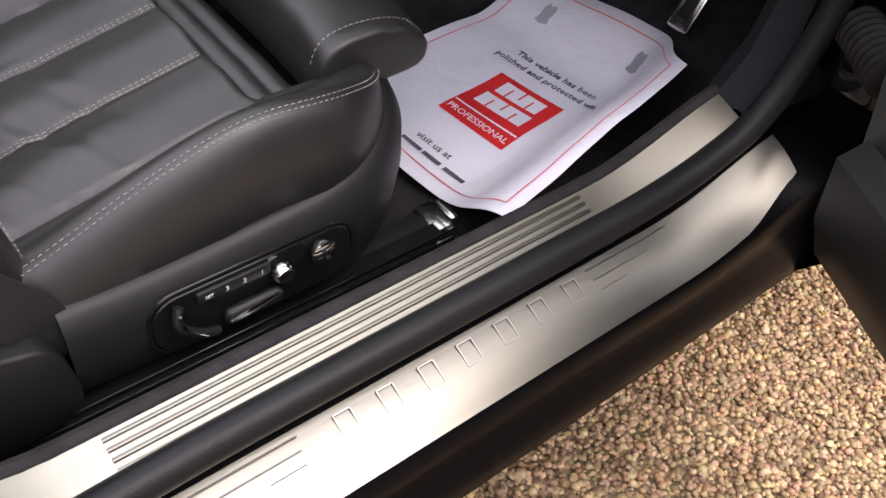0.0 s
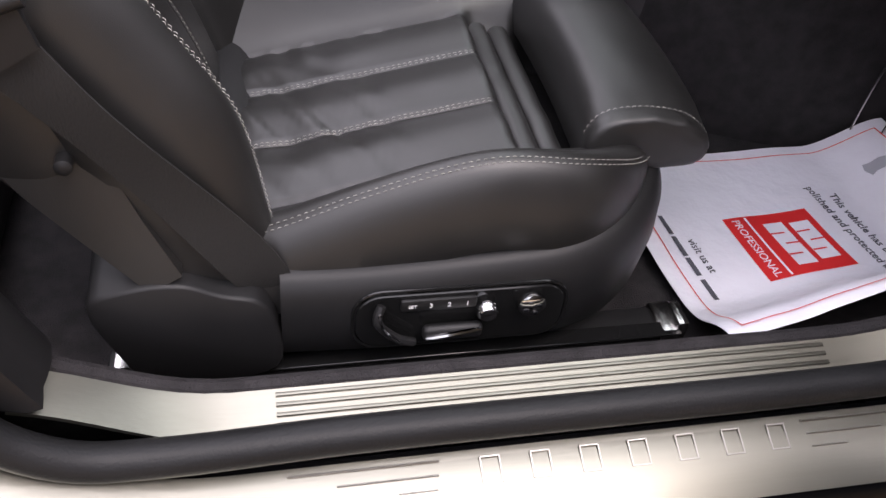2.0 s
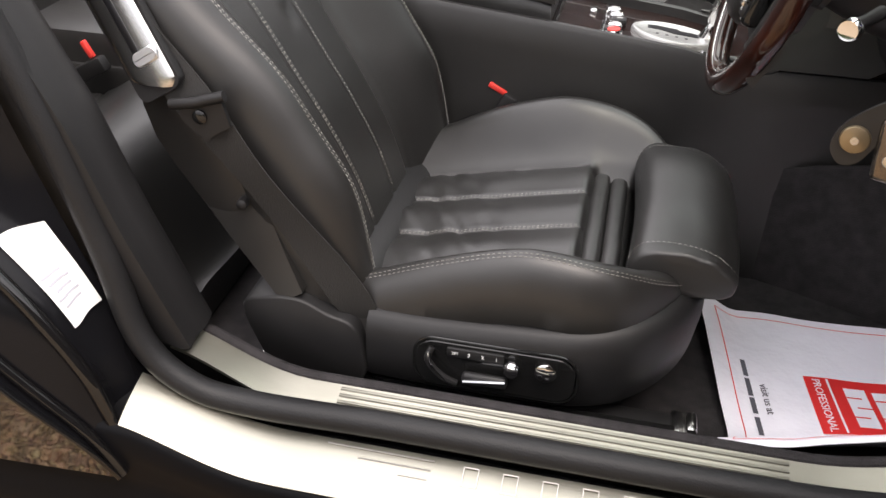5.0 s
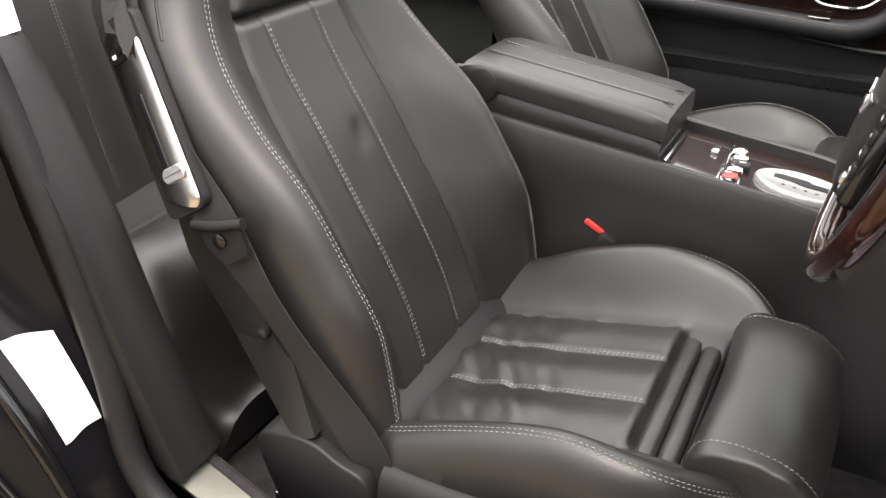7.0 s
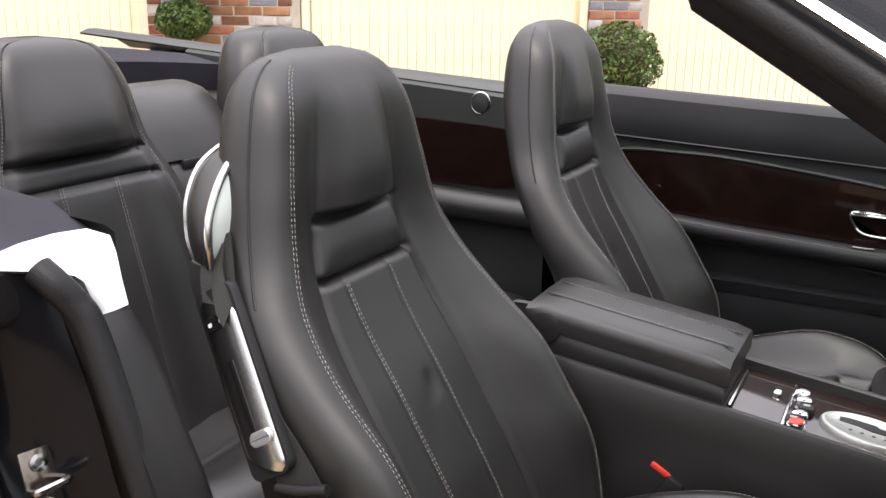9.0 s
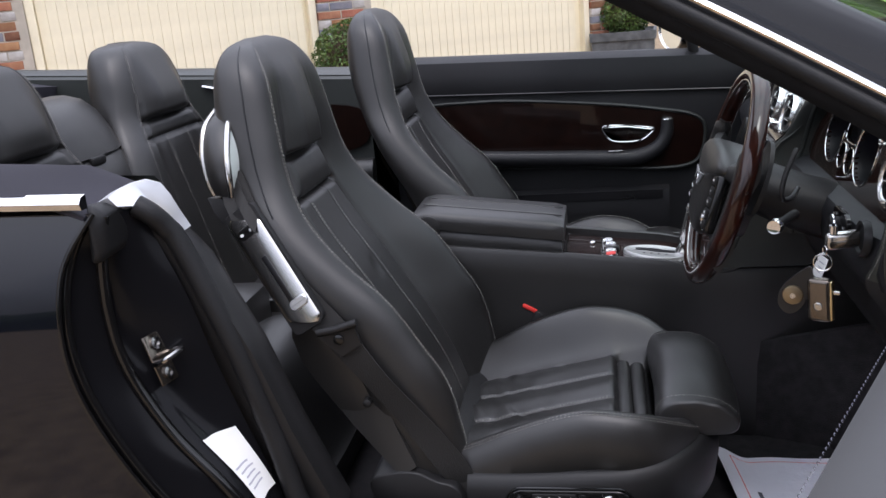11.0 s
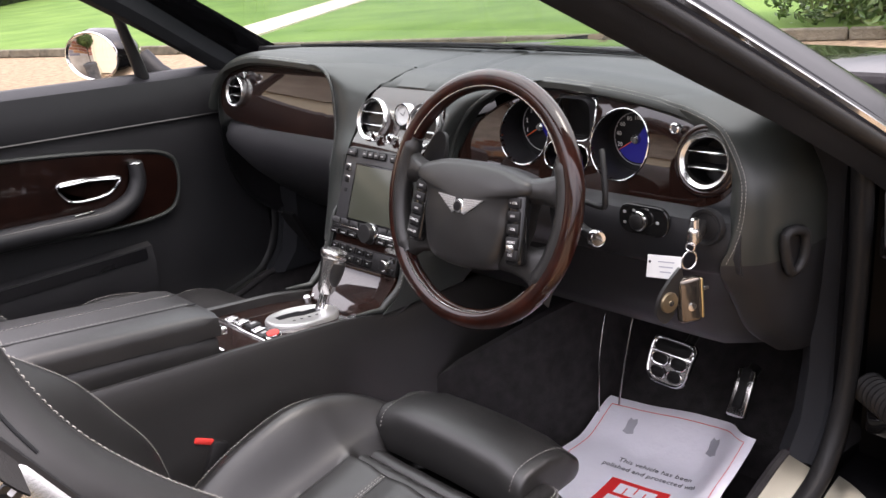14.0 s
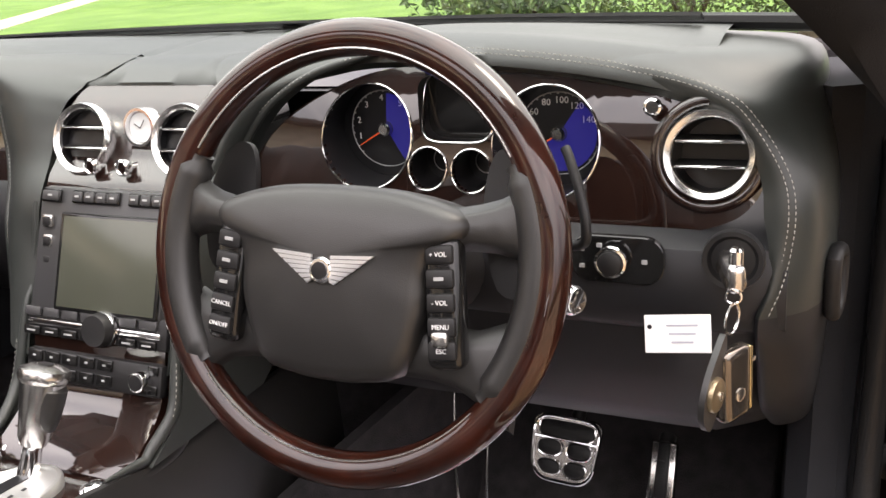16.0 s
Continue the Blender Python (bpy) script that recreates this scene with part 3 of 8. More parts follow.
def topiary(at, seed):
    """A clipped bush of two balls on one stem in a pot."""
    x, y, z = at
    pot = thing("planter", at, "dark round pot beside the garage pier", "planter", "planters")
    part("pot", lathe([(0.13, 0), (0.16, 0.02), (0.2, 0.3), (0.22, 0.31), (0.22, 0.36), (0.19, 0.36), (0.18, 0.3), (0, 0.3)], at, (0, 0, 1), 28), LEAD, pot)
    bush = thing("topiary_bush", (x, y, z + 0.3), "clipped box topiary of two balls on a stem", "bush", "clipped bushes")
    part("stem", tube([(x, y, z + 0.28), (x + 0.01, y, z + 0.9), (x, y, z + 1.4)], 0.02), TWIG, bush)
    for k, (zz, r) in enumerate(((1.03, 0.21), (1.44, 0.23))):
        me = leaves((x, y, zz), (r, r, r * 0.72), 2600, 0.02, seed + k)
        me.materials.append(BOX_LEAF)
        ob = new("foliage", me)
        ob.parent, ob.matrix_parent_inverse = bush, ORIGIN[bush].inverted()
        ob["kind"] = "stuff"
        bm = bmesh.new()
        bmesh.ops.create_icosphere(bm, subdivisions=2, radius=r * 0.66)
        bmesh.ops.scale(bm, vec=(1, 1, 0.72), verts=bm.verts[:])
        bmesh.ops.translate(bm, vec=(x, y, zz), verts=bm.verts[:])
        part("inner_growth", bm, TWIG, bush)


topiary((-4.86, 4.74, 0.0), 7)


def shrub(name, at, r, h, count, size, seed, label, material):
    sh = thing(name, at, label, "bush", "shrubs on the lawn")
    x, y, z = at
    for k in range(6):
        a = k * 1.05
        part("stem", tube([(x, y, z), (x + 0.3 * r * math.cos(a), y + 0.3 * r * math.sin(a), z + 0.4 * h), (x + 0.7 * r * math.cos(a), y + 0.7 * r * math.sin(a), z + 0.85 * h)], [0.03, 0.02, 0.008], 6), TWIG, sh)
    for k in range(7):
        a, f = k * 0.9 + seed, (0.0 if k == 0 else 0.55)
        me = leaves((x + f * r * math.cos(a), y + f * r * math.sin(a), z + h * (0.42 + 0.12 * math.sin(3 * a))), (0.62 * r, 0.62 * r, 0.45 * h), count // 7, size, seed * 10 + k, 0.4, z + 0.02)
        me.materials.append(material)
        ob = new("foliage", me)
        ob.parent, ob.matrix_parent_inverse = sh, ORIGIN[sh].inverted()
        ob["kind"] = "stuff"


shrub("laurel_bush", (9.7, 3.6, 0.1), 1.15, 1.7, 7000, 0.062, 11, "broad-leaved green laurel bush at the lawn edge", LEAF)
shrub("hedge_bush", (9.4, 1.7, 0.1), 1.0, 1.6, 8000, 0.03, 13, "fine-leaved dark green shrub at the lawn edge", BOX_LEAF)
shrub("laurel_bush", (10.2, 0.0, 0.1), 1.2, 1.7, 6000, 0.062, 17, "broad-leaved green laurel bush at the lawn edge", LEAF)


def house_behind():
    hs = thing("house", (-11, 2, 0), "cream rendered house with small-paned windows behind the car", "house")
    part("wall", rbox((-11.2, 2, 2.6), (0.4, 16, 5.2), 0.02, 1), PLASTER, hs)
    part("roof", rbox((-11.6, 2, 5.6), (2.4, 17, 0.8), 0.05, 1), ROOF, hs)
    for k in range(5):
        for zz in (1.5, 4.0):
            y = -4 + k * 3
            win = part("window", rbox((-10.985, y, zz), (0.06, 1.3, 1.2), 0.01, 1), WHITE_PL, hs)
            for dy in (-0.42, 0, 0.42):
                part("pane", rbox((-10.95, y + dy, zz), (0.02, 0.36, 1.05), 0.004, 1), GLOSS, win)


house_behind()



# tall hedge on the camera's side of the drive, seen only mirrored in the paint
def boundary_hedge():
    hg = thing("boundary_hedge", (0, -13, 0), "low dark hedge across the drive", "hedge")
    rings = []
    for i in range(61):
        x = -22 + i * 0.75
        rings.append([V(x, y - 13, z * (1 + 0.12 * noise.noise(V(x * 0.3, 0, 3)))) + noise.noise_vector(V(x, y, z) * 0.9) * 0.35 for y, z in ((0.9, 0.0), (1.0, 0.5), (0.9, 1.0), (0.7, 1.3), (0.3, 1.6), (-0.5, 1.7), (-1, 1.2), (-1, 0))])
    part("foliage", loft(rings, True), HEDGE, hg, "dense dark hedge foliage", angle=80)


boundary_hedge()


# dark trees where the lawn ends, far beyond the drive
def far_trees():
    wood = thing("far_trees", (4, 28, 0), "dark line of trees at the far end of the lawn", "trees", kind="stuff")
    a, b = V(-1.5, 21, 0), V(16, 44, 0)
    rings = []
    for i in range(70):
        p = a.lerp(b, i / 69)
        top = 5.5 + 1.5 * noise.noise(V(i * 0.23, 0, 1))
        rings.append([p + V(-0.8 * dy, 0.6 * dy, zz * top) + noise.noise_vector(V(i * 0.6, dy, zz * 4)) * 0.7 * (zz > 0) for dy, zz in ((-0.6, 0.0), (-0.9, 0.12), (-1.4, 0.3), (-1.3, 0.6), (-0.8, 0.9), (0, 1.0), (1.5, 0.8), (1.8, 0.0))])
    part("foliage", loft(rings, True), HEDGE, wood, angle=80)


far_trees()
# ---- car body ----
car = thing("convertible_car", (0.2, C, 0.0), "glossy black open-top car body with brushed steel sills", "car")


def M(y):
    return 2 * C - y


def lift_out(x):
    return 0.055 * smooth(-x, 0.2, 0.42) ** 1.3 + 0.05 * smooth(x, 0.40, 0.63) ** 1.3


def lift_in(x):
    return 0.06 * smooth(-x, 0.19, 0.39) ** 1.3 + 0.05 * smooth(x, 0.36, 0.60) ** 1.3


def sill(side):
    Y = (lambda y: y) if side > 0 else M
    xs = [-0.392 + i * 0.02 for i in range(51)]
    grid = []
    for x in xs:
        x = min(x, 0.605)
        cut = 0.02 * smooth(x, 0.5, 0.61)
        row = []
        for f in range(9):
            u = f / 8
            y = -0.046 + cut + u * (0.066 - cut)
            z = 0.383 + 0.024 * u + 0.003 * math.sin(u * math.pi) + lift_out(x)
            row.append(V(x, Y(y), z))
        grid.append(row)
    outer = part("sill_plate", slab(grid, 0.004 * side), STEEL, car, "brushed steel outer sill plate with engraved letters", angle=60)
    grid = []
    for i in range(48):
        x = -0.364 + i * 0.02
        flat = 0.85 * smooth(-x, 0.17, 0.33)
        grid.append([V(x, Y(0.044 + u * 0.044), 0.419 + 0.013 * (u + (1 - u) * flat) + lift_in(x)) for u in (0, 0.2, 0.4, 0.6, 0.8, 1)])
    inner = part("sill_plate", slab(grid, 0.004 * side), STEEL, car, "brushed steel inner sill plate with raised ribs", angle=60)
    for k in range(4):
        u = 0.24 + 0.2 * k
        pts = [V(x, Y(0.044 + u * 0.044), 0.4192 + 0.013 * u + lift_in(x)) for x in np.linspace(-0.165, 0.36, 30)]
        part("rib", tube(pts, 0.0024, 8, flat=0.75), STEEL, inner)
    # carpet roll inside
    pts = [V(x, Y(0.094), 0.428 + lift_in(x)) for x in np.linspace(-0.36, 0.58, 40)]
    part("carpet_edge", tube(pts, 0.009, 8), CARPET, car)
    rings = []
    for x in np.linspace(-1.3, 0.9, 40):
        zz = 0.428 + lift_in(min(max(x, -0.36), 0.56))
        rings.append([V(x, Y(y), z) for y, z in ((0.092, zz), (0.099, zz - 0.004), (0.114, 0.40), (0.127, 0.33), (0.14, 0.285))])
    part("inner_sill_carpet", loft(rings, False), CARPET, car)
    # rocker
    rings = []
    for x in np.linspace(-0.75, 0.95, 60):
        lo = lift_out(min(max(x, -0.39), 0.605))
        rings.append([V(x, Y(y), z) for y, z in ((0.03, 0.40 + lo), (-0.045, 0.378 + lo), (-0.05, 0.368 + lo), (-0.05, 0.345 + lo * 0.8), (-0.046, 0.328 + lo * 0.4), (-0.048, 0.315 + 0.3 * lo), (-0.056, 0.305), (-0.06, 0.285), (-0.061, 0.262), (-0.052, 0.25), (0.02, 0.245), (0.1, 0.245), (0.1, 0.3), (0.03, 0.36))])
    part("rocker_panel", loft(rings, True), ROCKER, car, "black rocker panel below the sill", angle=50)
    return outer


near_sill = sill(1)
sill(-1)

# engraved maker's line of the near sill as plain bars, with speed lines either side
for k in range(7):
    m = frame3((0.012 + k * 0.0452, 0.001, 0.4032), (1, 0, 0), (0, 0.93, 0.36))
    b = None
    for dx, dy, w, h in ((-0.0085, 0, 0.0016, 0.024), (0.0085, 0, 0.0016, 0.024), (0, 0.0112, 0.0186, 0.0016), (0, -0.0112, 0.0186, 0.0016)):
        b = rbox((dx, dy, 0), (w, h, 0.0012), 0.0003, 1, None, b)
    bmesh.ops.transform(b, matrix=m, verts=b.verts[:])
    part("engraved_bar", b, ETCH, near_sill, "plain engraved bar")
for x0, x1, d in ((-0.16, -0.032, 1), (-0.12, -0.034, 0), (-0.07, -0.036, -1), (0.31, 0.43, 1), (0.312, 0.39, 0), (0.314, 0.35, -1)):
    pts = [V(x, 0.001 + d * 0.0115, 0.4025 + d * 0.0042 + lift_out(x)) for x in np.linspace(x0, x1, 10)]
    part("engraved_line", tube(pts, 0.0011, 6), ETCH, near_sill)


def door_seal(side):
    Y = (lambda y: y) if side > 0 else M
    pts = [(-0.58, 0.03, 1.002), (-0.562, 0.034, 0.988), (-0.548, 0.045, 0.965), (-0.53, 0.05, 0.93), (-0.47, 0.045, 0.775), (-0.425, 0.04, 0.62), (-0.39, 0.026, 0.507), (-0.335, 0.022, 0.452), (-0.26, 0.027, 0.432), (-0.1, 0.032, 0.43), (0.1, 0.032, 0.43), (0.3, 0.032, 0.43), (0.42, 0.032, 0.434), (0.51, 0.033, 0.448), (0.58, 0.034, 0.475), (0.625, 0.034, 0.54), (0.645, 0.034, 0.64), (0.645, 0.03, 0.8), (0.63, 0.028, 0.95)]
    path = cr([(x, Y(y), z) for x, y, z in pts], 8)
    part("door_seal", tube(path, 0.0165, 14), RUBBER, car, "thick black rubber door seal")
    # trim inside the seal, at the rear of the opening
    rings = []
    for x, z in ((-0.602, 0.978), (-0.556, 0.932), (-0.531, 0.9), (-0.465, 0.76), (-0.42, 0.63), (-0.385, 0.545), (-0.36, 0.487)):
        rings.append([V(x + 0.012, Y(0.04), z), V(x + 0.022, Y(0.06), z + 0.005), V(x + 0.025, Y(0.09), z + 0.008), V(x + 0.012, Y(0.115), z + 0.006), V(x - 0.05, Y(0.125), z), V(x - 0.1, Y(0.08), z)])
    part("pillar_trim", loft([cr(r, 3, True) for r in rings], True), PLASTIC, car, "black grained pillar trim", angle=50)
    # front pillar lining
    rings = []
    for z, x0 in ((0.47, 0.58), (0.52, 0.625), (0.6, 0.645), (0.75, 0.65), (0.9, 0.64), (1.0, 0.6)):
        rings.append([V(x0, Y(0.04), z), V(x0 + 0.005, Y(0.062), z), V(x0 - 0.01, Y(0.09), z), V(x0 + 0.02, Y(0.115), z), V(x0 + 0.2, Y(0.125), z), V(x0 + 0.2, Y(0.02), z)])
    part("kick_trim", loft(rings, True), PILLAR, car, "black front pillar lining", angle=30)


door_seal(1)
door_seal(-1)


def jamb(side):
    """Painted rear door jamb, stepped, from the deck down to the sill."""
    Y = (lambda y: y) if side > 0 else M
    lines = [
        [(-0.60, -0.054, 1.012), (-0.64, -0.08, 0.95), (-0.652, -0.098, 0.88), (-0.648, -0.106, 0.80), (-0.622, -0.106, 0.715), (-0.57, -0.1, 0.61), (-0.497, -0.09, 0.505), (-0.43, -0.072, 0.42), (-0.40, -0.058, 0.36)],
        [(-0.615, -0.04, 1.01), (-0.645, -0.062, 0.945), (-0.655, -0.08, 0.875), (-0.65, -0.086, 0.795), (-0.622, -0.086, 0.71), (-0.57, -0.08, 0.607), (-0.497, -0.066, 0.503), (-0.43, -0.055, 0.42), (-0.40, -0.05, 0.36)],
        [(-0.597, -0.035, 1.005), (-0.612, -0.035, 0.945), (-0.618, -0.036, 0.86), (-0.605, -0.036, 0.775), (-0.555, -0.036, 0.675), (-0.485, -0.036, 0.585), (-0.432, -0.036, 0.50), (-0.41, -0.036, 0.435), (-0.39, -0.036, 0.38)],
        [(-0.6, -0.018, 1.0), (-0.622, -0.018, 0.945), (-0.63, -0.018, 0.86), (-0.6, -0.018, 0.77), (-0.535, -0.016, 0.67), (-0.465, -0.016, 0.58), (-0.422, -0.016, 0.495), (-0.41, -0.016, 0.435), (-0.395, -0.016, 0.39)],
        [(-0.59, 0.0, 1.0), (-0.6, 0.0, 0.945), (-0.598, 0.002, 0.86), (-0.572, 0.004, 0.765), (-0.522, 0.006, 0.67), (-0.458, 0.008, 0.585), (-0.418, 0.008, 0.51), (-0.40, 0.008, 0.45), (-0.392, 0.008, 0.40)],
        [(-0.58, 0.04, 1.0), (-0.56, 0.04, 0.94), (-0.53, 0.04, 0.86), (-0.505, 0.04, 0.765), (-0.475, 0.04, 0.67), (-0.445, 0.04, 0.585), (-0.415, 0.038, 0.51), (-0.395, 0.036, 0.45), (-0.388, 0.034, 0.40)],
    ]
    rows = [cr([(x, Y(y), z) for x, y, z in ln], 6) for ln in lines]
    fine = []
    for i in range(len(rows[0])):
        fine.append(cr([r[i] for r in rows], 5))
    for ln, r0, mt in ((rows[0], 0.0035, PAINT), (rows[1], 0.008, PAINT), (rows[2], 0.009, PAINT)):
        part("jamb_lip", tube([p + V(0.003, 0, 0) for p in ln], r0, 12), mt, car)
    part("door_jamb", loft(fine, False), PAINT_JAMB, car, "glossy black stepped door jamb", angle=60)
    return fine


jamb_rows = jamb(1)
jamb(-1)


flank_y = curve1([0.3, 0.36, 0.42, 0.505, 0.61, 0.715, 0.8, 0.88, 0.95, 1.012, 1.05], [-0.05, -0.058, -0.072, -0.09, -0.1, -0.106, -0.106, -0.098, -0.08, -0.054, -0.03])


def quarter(side):
    """Rear wing: painted flank, chrome waist strip and deck."""
    Y = (lambda y: y) if side > 0 else M
    rings = []
    edge = [(-0.60, 1.012), (-0.64, 0.95), (-0.652, 0.88), (-0.648, 0.80), (-0.622, 0.715), (-0.57, 0.61), (-0.497, 0.505), (-0.43, 0.42), (-0.40, 0.36)]
    e = cr([(x, 0, z) for x, z in edge], 6)
    for k in range(26):
        u = k / 25
        row = []
        for p in e:
            x = p.x * (1 - u) + (-2.62) * u
            z = p.z + (0.03 * u if p.z > 0.9 else 0)
            h = (z - 0.36) / 0.65
            y = flank_y(p.z) - 0.03 * math.sin(min(u * 2, 1) * math.pi / 2) * smooth(1.04 - z, 0, 0.2)
            row.append(V(x, Y(y), z))
        rings.append(row)
    part("rear_wing", loft(rings, False), PAINT_BLUE, car, "glossy black rear wing mirroring sky and gravel", angle=60)
    strip = []
    for k in range(20):
        u = k / 19
        x = -0.602 - 1.5 * u
        strip.append([V(x, Y(y), z + 0.04 * u) for y, z in ((-0.07, 1.021), (-0.074, 1.03), (-0.067, 1.038), (-0.055, 1.04), (-0.055, 1.02))])
    part("waist_strip", loft(strip, True), CHROME, car, "bright chrome waist strip", angle=40)
    deck = []
    for k in range(20):
        u = k / 19
        x = -0.608 - 1.59 * u
        deck.append([V(x, Y(-0.062 + 0.20 * f), 1.034 + 0.045 * u + (0.012 + 0.056 * u) * math.sin(f * math.pi / 2) - 0.018 * smooth(f, 0.75, 1) - (0.03 if side > 0 else 0.0) * (1 - smooth(u, 0, 0.055))) for f in (0, 0.1, 0.3, 0.5, 0.7, 0.85, 1)])
    part("side_deck", slab(deck, 0.006 * side), FABRIC if side > 0 else DASH, car, "dark soft-top cover beside the rear seat", angle=50)
    # chrome corner cap at the front of the deck
    cap = [(-0.597, -0.012, 1.024), (-0.601, 0.03, 1.028), (-0.605, 0.075, 1.0275), (-0.604, 0.115, 1.024), (-0.592, 0.136, 1.013), (-0.576, 0.129, 0.997), (-0.556, 0.116, 0.972), (-0.537, 0.105, 0.949),
           (-0.538, 0.086, 0.9475), (-0.539, 0.067, 0.948), (-0.548, 0.066, 0.966), (-0.557, 0.0655, 0.983), (-0.561, 0.058, 0.991), (-0.568, 0.045, 0.996), (-0.577, 0.022, 1.003), (-0.588, -0.008, 1.01)]
    bm = bmesh.new()
    mid = V(-0.572, Y(0.075), 0.995)
    rows = []
    for grow, back in ((1.0, 0.02), (1.0, 0.004), (0.985, 0.001), (0.96, 0.0)):
        rows.append([bm.verts.new(V(x - back, Y(y), z - 0.4 * back) if grow == 1.0 else (V(x, Y(y), z) - mid) * grow + mid) for x, y, z in cap])
    for lo, hi in zip(rows, rows[1:]):
        for i in range(len(cap)):
            j = (i + 1) % len(cap)
            bm.faces.new((lo[i], lo[j], hi[j], hi[i]))
    top = bm.faces.new(rows[-1])
    bmesh.ops.triangulate(bm, faces=[top])
    bmesh.ops.recalc_face_normals(bm, faces=bm.faces[:])
    part("corner_cap", bm, SILVER, car, "polished chrome corner cap", angle=60)
    bm = rbox((-0.604, Y(0.002), 0.982), (0.036, 0.11, 0.075), 0.017, 6)
    for v in bm.verts:
        v.co += noise.noise_vector(v.co * 26) * 0.016
    part("rubber_flap", bm, RUBBER, car)
    # inner side lining beside the rear seats
    rings = []
    for x in np.linspace(-1.75, -0.6, 14):
        u = max((-0.608 - x) / 1.59, 0)
        zt = 1.024 + 0.09 * u if side > 0 else 1.034 + 0.101 * u
        rings.append([V(x, Y(0.135), zt), V(x, Y(0.15), zt - 0.012), V(x, Y(0.152), 0.85), V(x, Y(0.15), 0.5), V(x, Y(0.15), 0.3)])
    part("side_lining", loft(rings, False), DASH, car, angle=50)


quarter(1)
quarter(-1)
# far side lining shows a wood panel, a speaker ring and an armrest
wood = poly([V(p.x, M(0.158), p.z) for p in cr([(-0.63, 0, 0.94), (-0.86, 0, 0.962), (-1.0, 0, 0.955), (-1.03, 0, 0.88), (-1.0, 0, 0.81), (-0.85, 0, 0.805), (-0.7, 0, 0.81), (-0.61, 0, 0.845)], 5, True)], 0.006, (0, -1, 0))
part("wood_panel", wood, DOOR_WOOD, car, "dark walnut side panel")
part("side_handle", tube(cr([(-1.11, M(0.158), 1.034), (-1.06, M(0.162), 1.023), (-1.014, M(0.158), 1.008)], 5), 0.009, 10, flat=0.6), CHROME, car, "small bright trim handle beside the rear seat")
part("speaker_ring", tube([V(-0.784 + 0.026 * math.cos(a), M(0.149), 1.012 + 0.026 * math.sin(a)) for a in np.linspace(0, 2 * math.pi, 29)[:-1]], 0.0028, 8, True), SATIN, car)
part("speaker_grille", lathe([(0, 0), (0.023, 0), (0.023, 0.004), (0, 0.007)], (-0.784, M(0.152), 1.012), (0, -1, 0)), DASH, car)
part("rear_armrest", tube(cr([(-0.6, M(0.17), 0.75), (-0.85, M(0.19), 0.76), (-1.1, M(0.19), 0.77)], 6), 0.04, 12), LEATHER, car)

# floor, tunnel, rear bulkhead and firewall
part("floor_carpet", rbox((-0.2, C, 0.275), (2.5, 1.42, 0.03), 0.004, 1), CARPET, car, "black cabin carpet")
part("bulkhead", rbox((1.02, C, 0.62), (0.06, 1.5, 0.75), 0.01, 1), CARPET, car)
b = rbox((0, 0, 0), (0.42, 1.36, 0.03), 0.005, 1, Matrix.Rotation(radians(-42), 4, "Y"))
bmesh.ops.translate(b, vec=(0.9, C, 0.41), verts=b.verts[:])
part("toe_board", b, CARPET, car)
part("rear_bulkhead", rbox((-1.72, C, 0.7), (0.08, 1.36, 0.75), 0.02, 2), DASH, car)
rings = []
for k in range(13):
    u = k / 12
    y = 0.1 + u * (M(0.1) - 0.1)
    bow = 0.045 * math.sin(math.pi * u)
    rings.append([V(x, y, z + bow) for x, z in ((-1.6, 1.06), (-1.75, 1.085), (-2.1, 1.09), (-2.6, 1.03), (-2.65, 0.9), (-1.65, 0.9))])
part("rear_deck", loft(rings, True), FABRIC, car, "folded soft-top cover behind the rear seats", angle=40)

# ---- windscreen, pillars and nose ----
PY = curve1([-0.2, 0.0, 0.2, 0.4, 0.6, 0.74], [0.196, 0.146, 0.09, 0.033, -0.025, -0.066])
PZ = curve1([-0.2, 0.0, 0.2, 0.3, 0.4, 0.5, 0.6, 0.74], [1.443, 1.337, 1.225, 1.168, 1.109, 1.049, 0.987, 0.89])


def pillar_line(x):
    """Outer bright strip of the near screen pillar."""
    return V(x, PY(x), PZ(x))


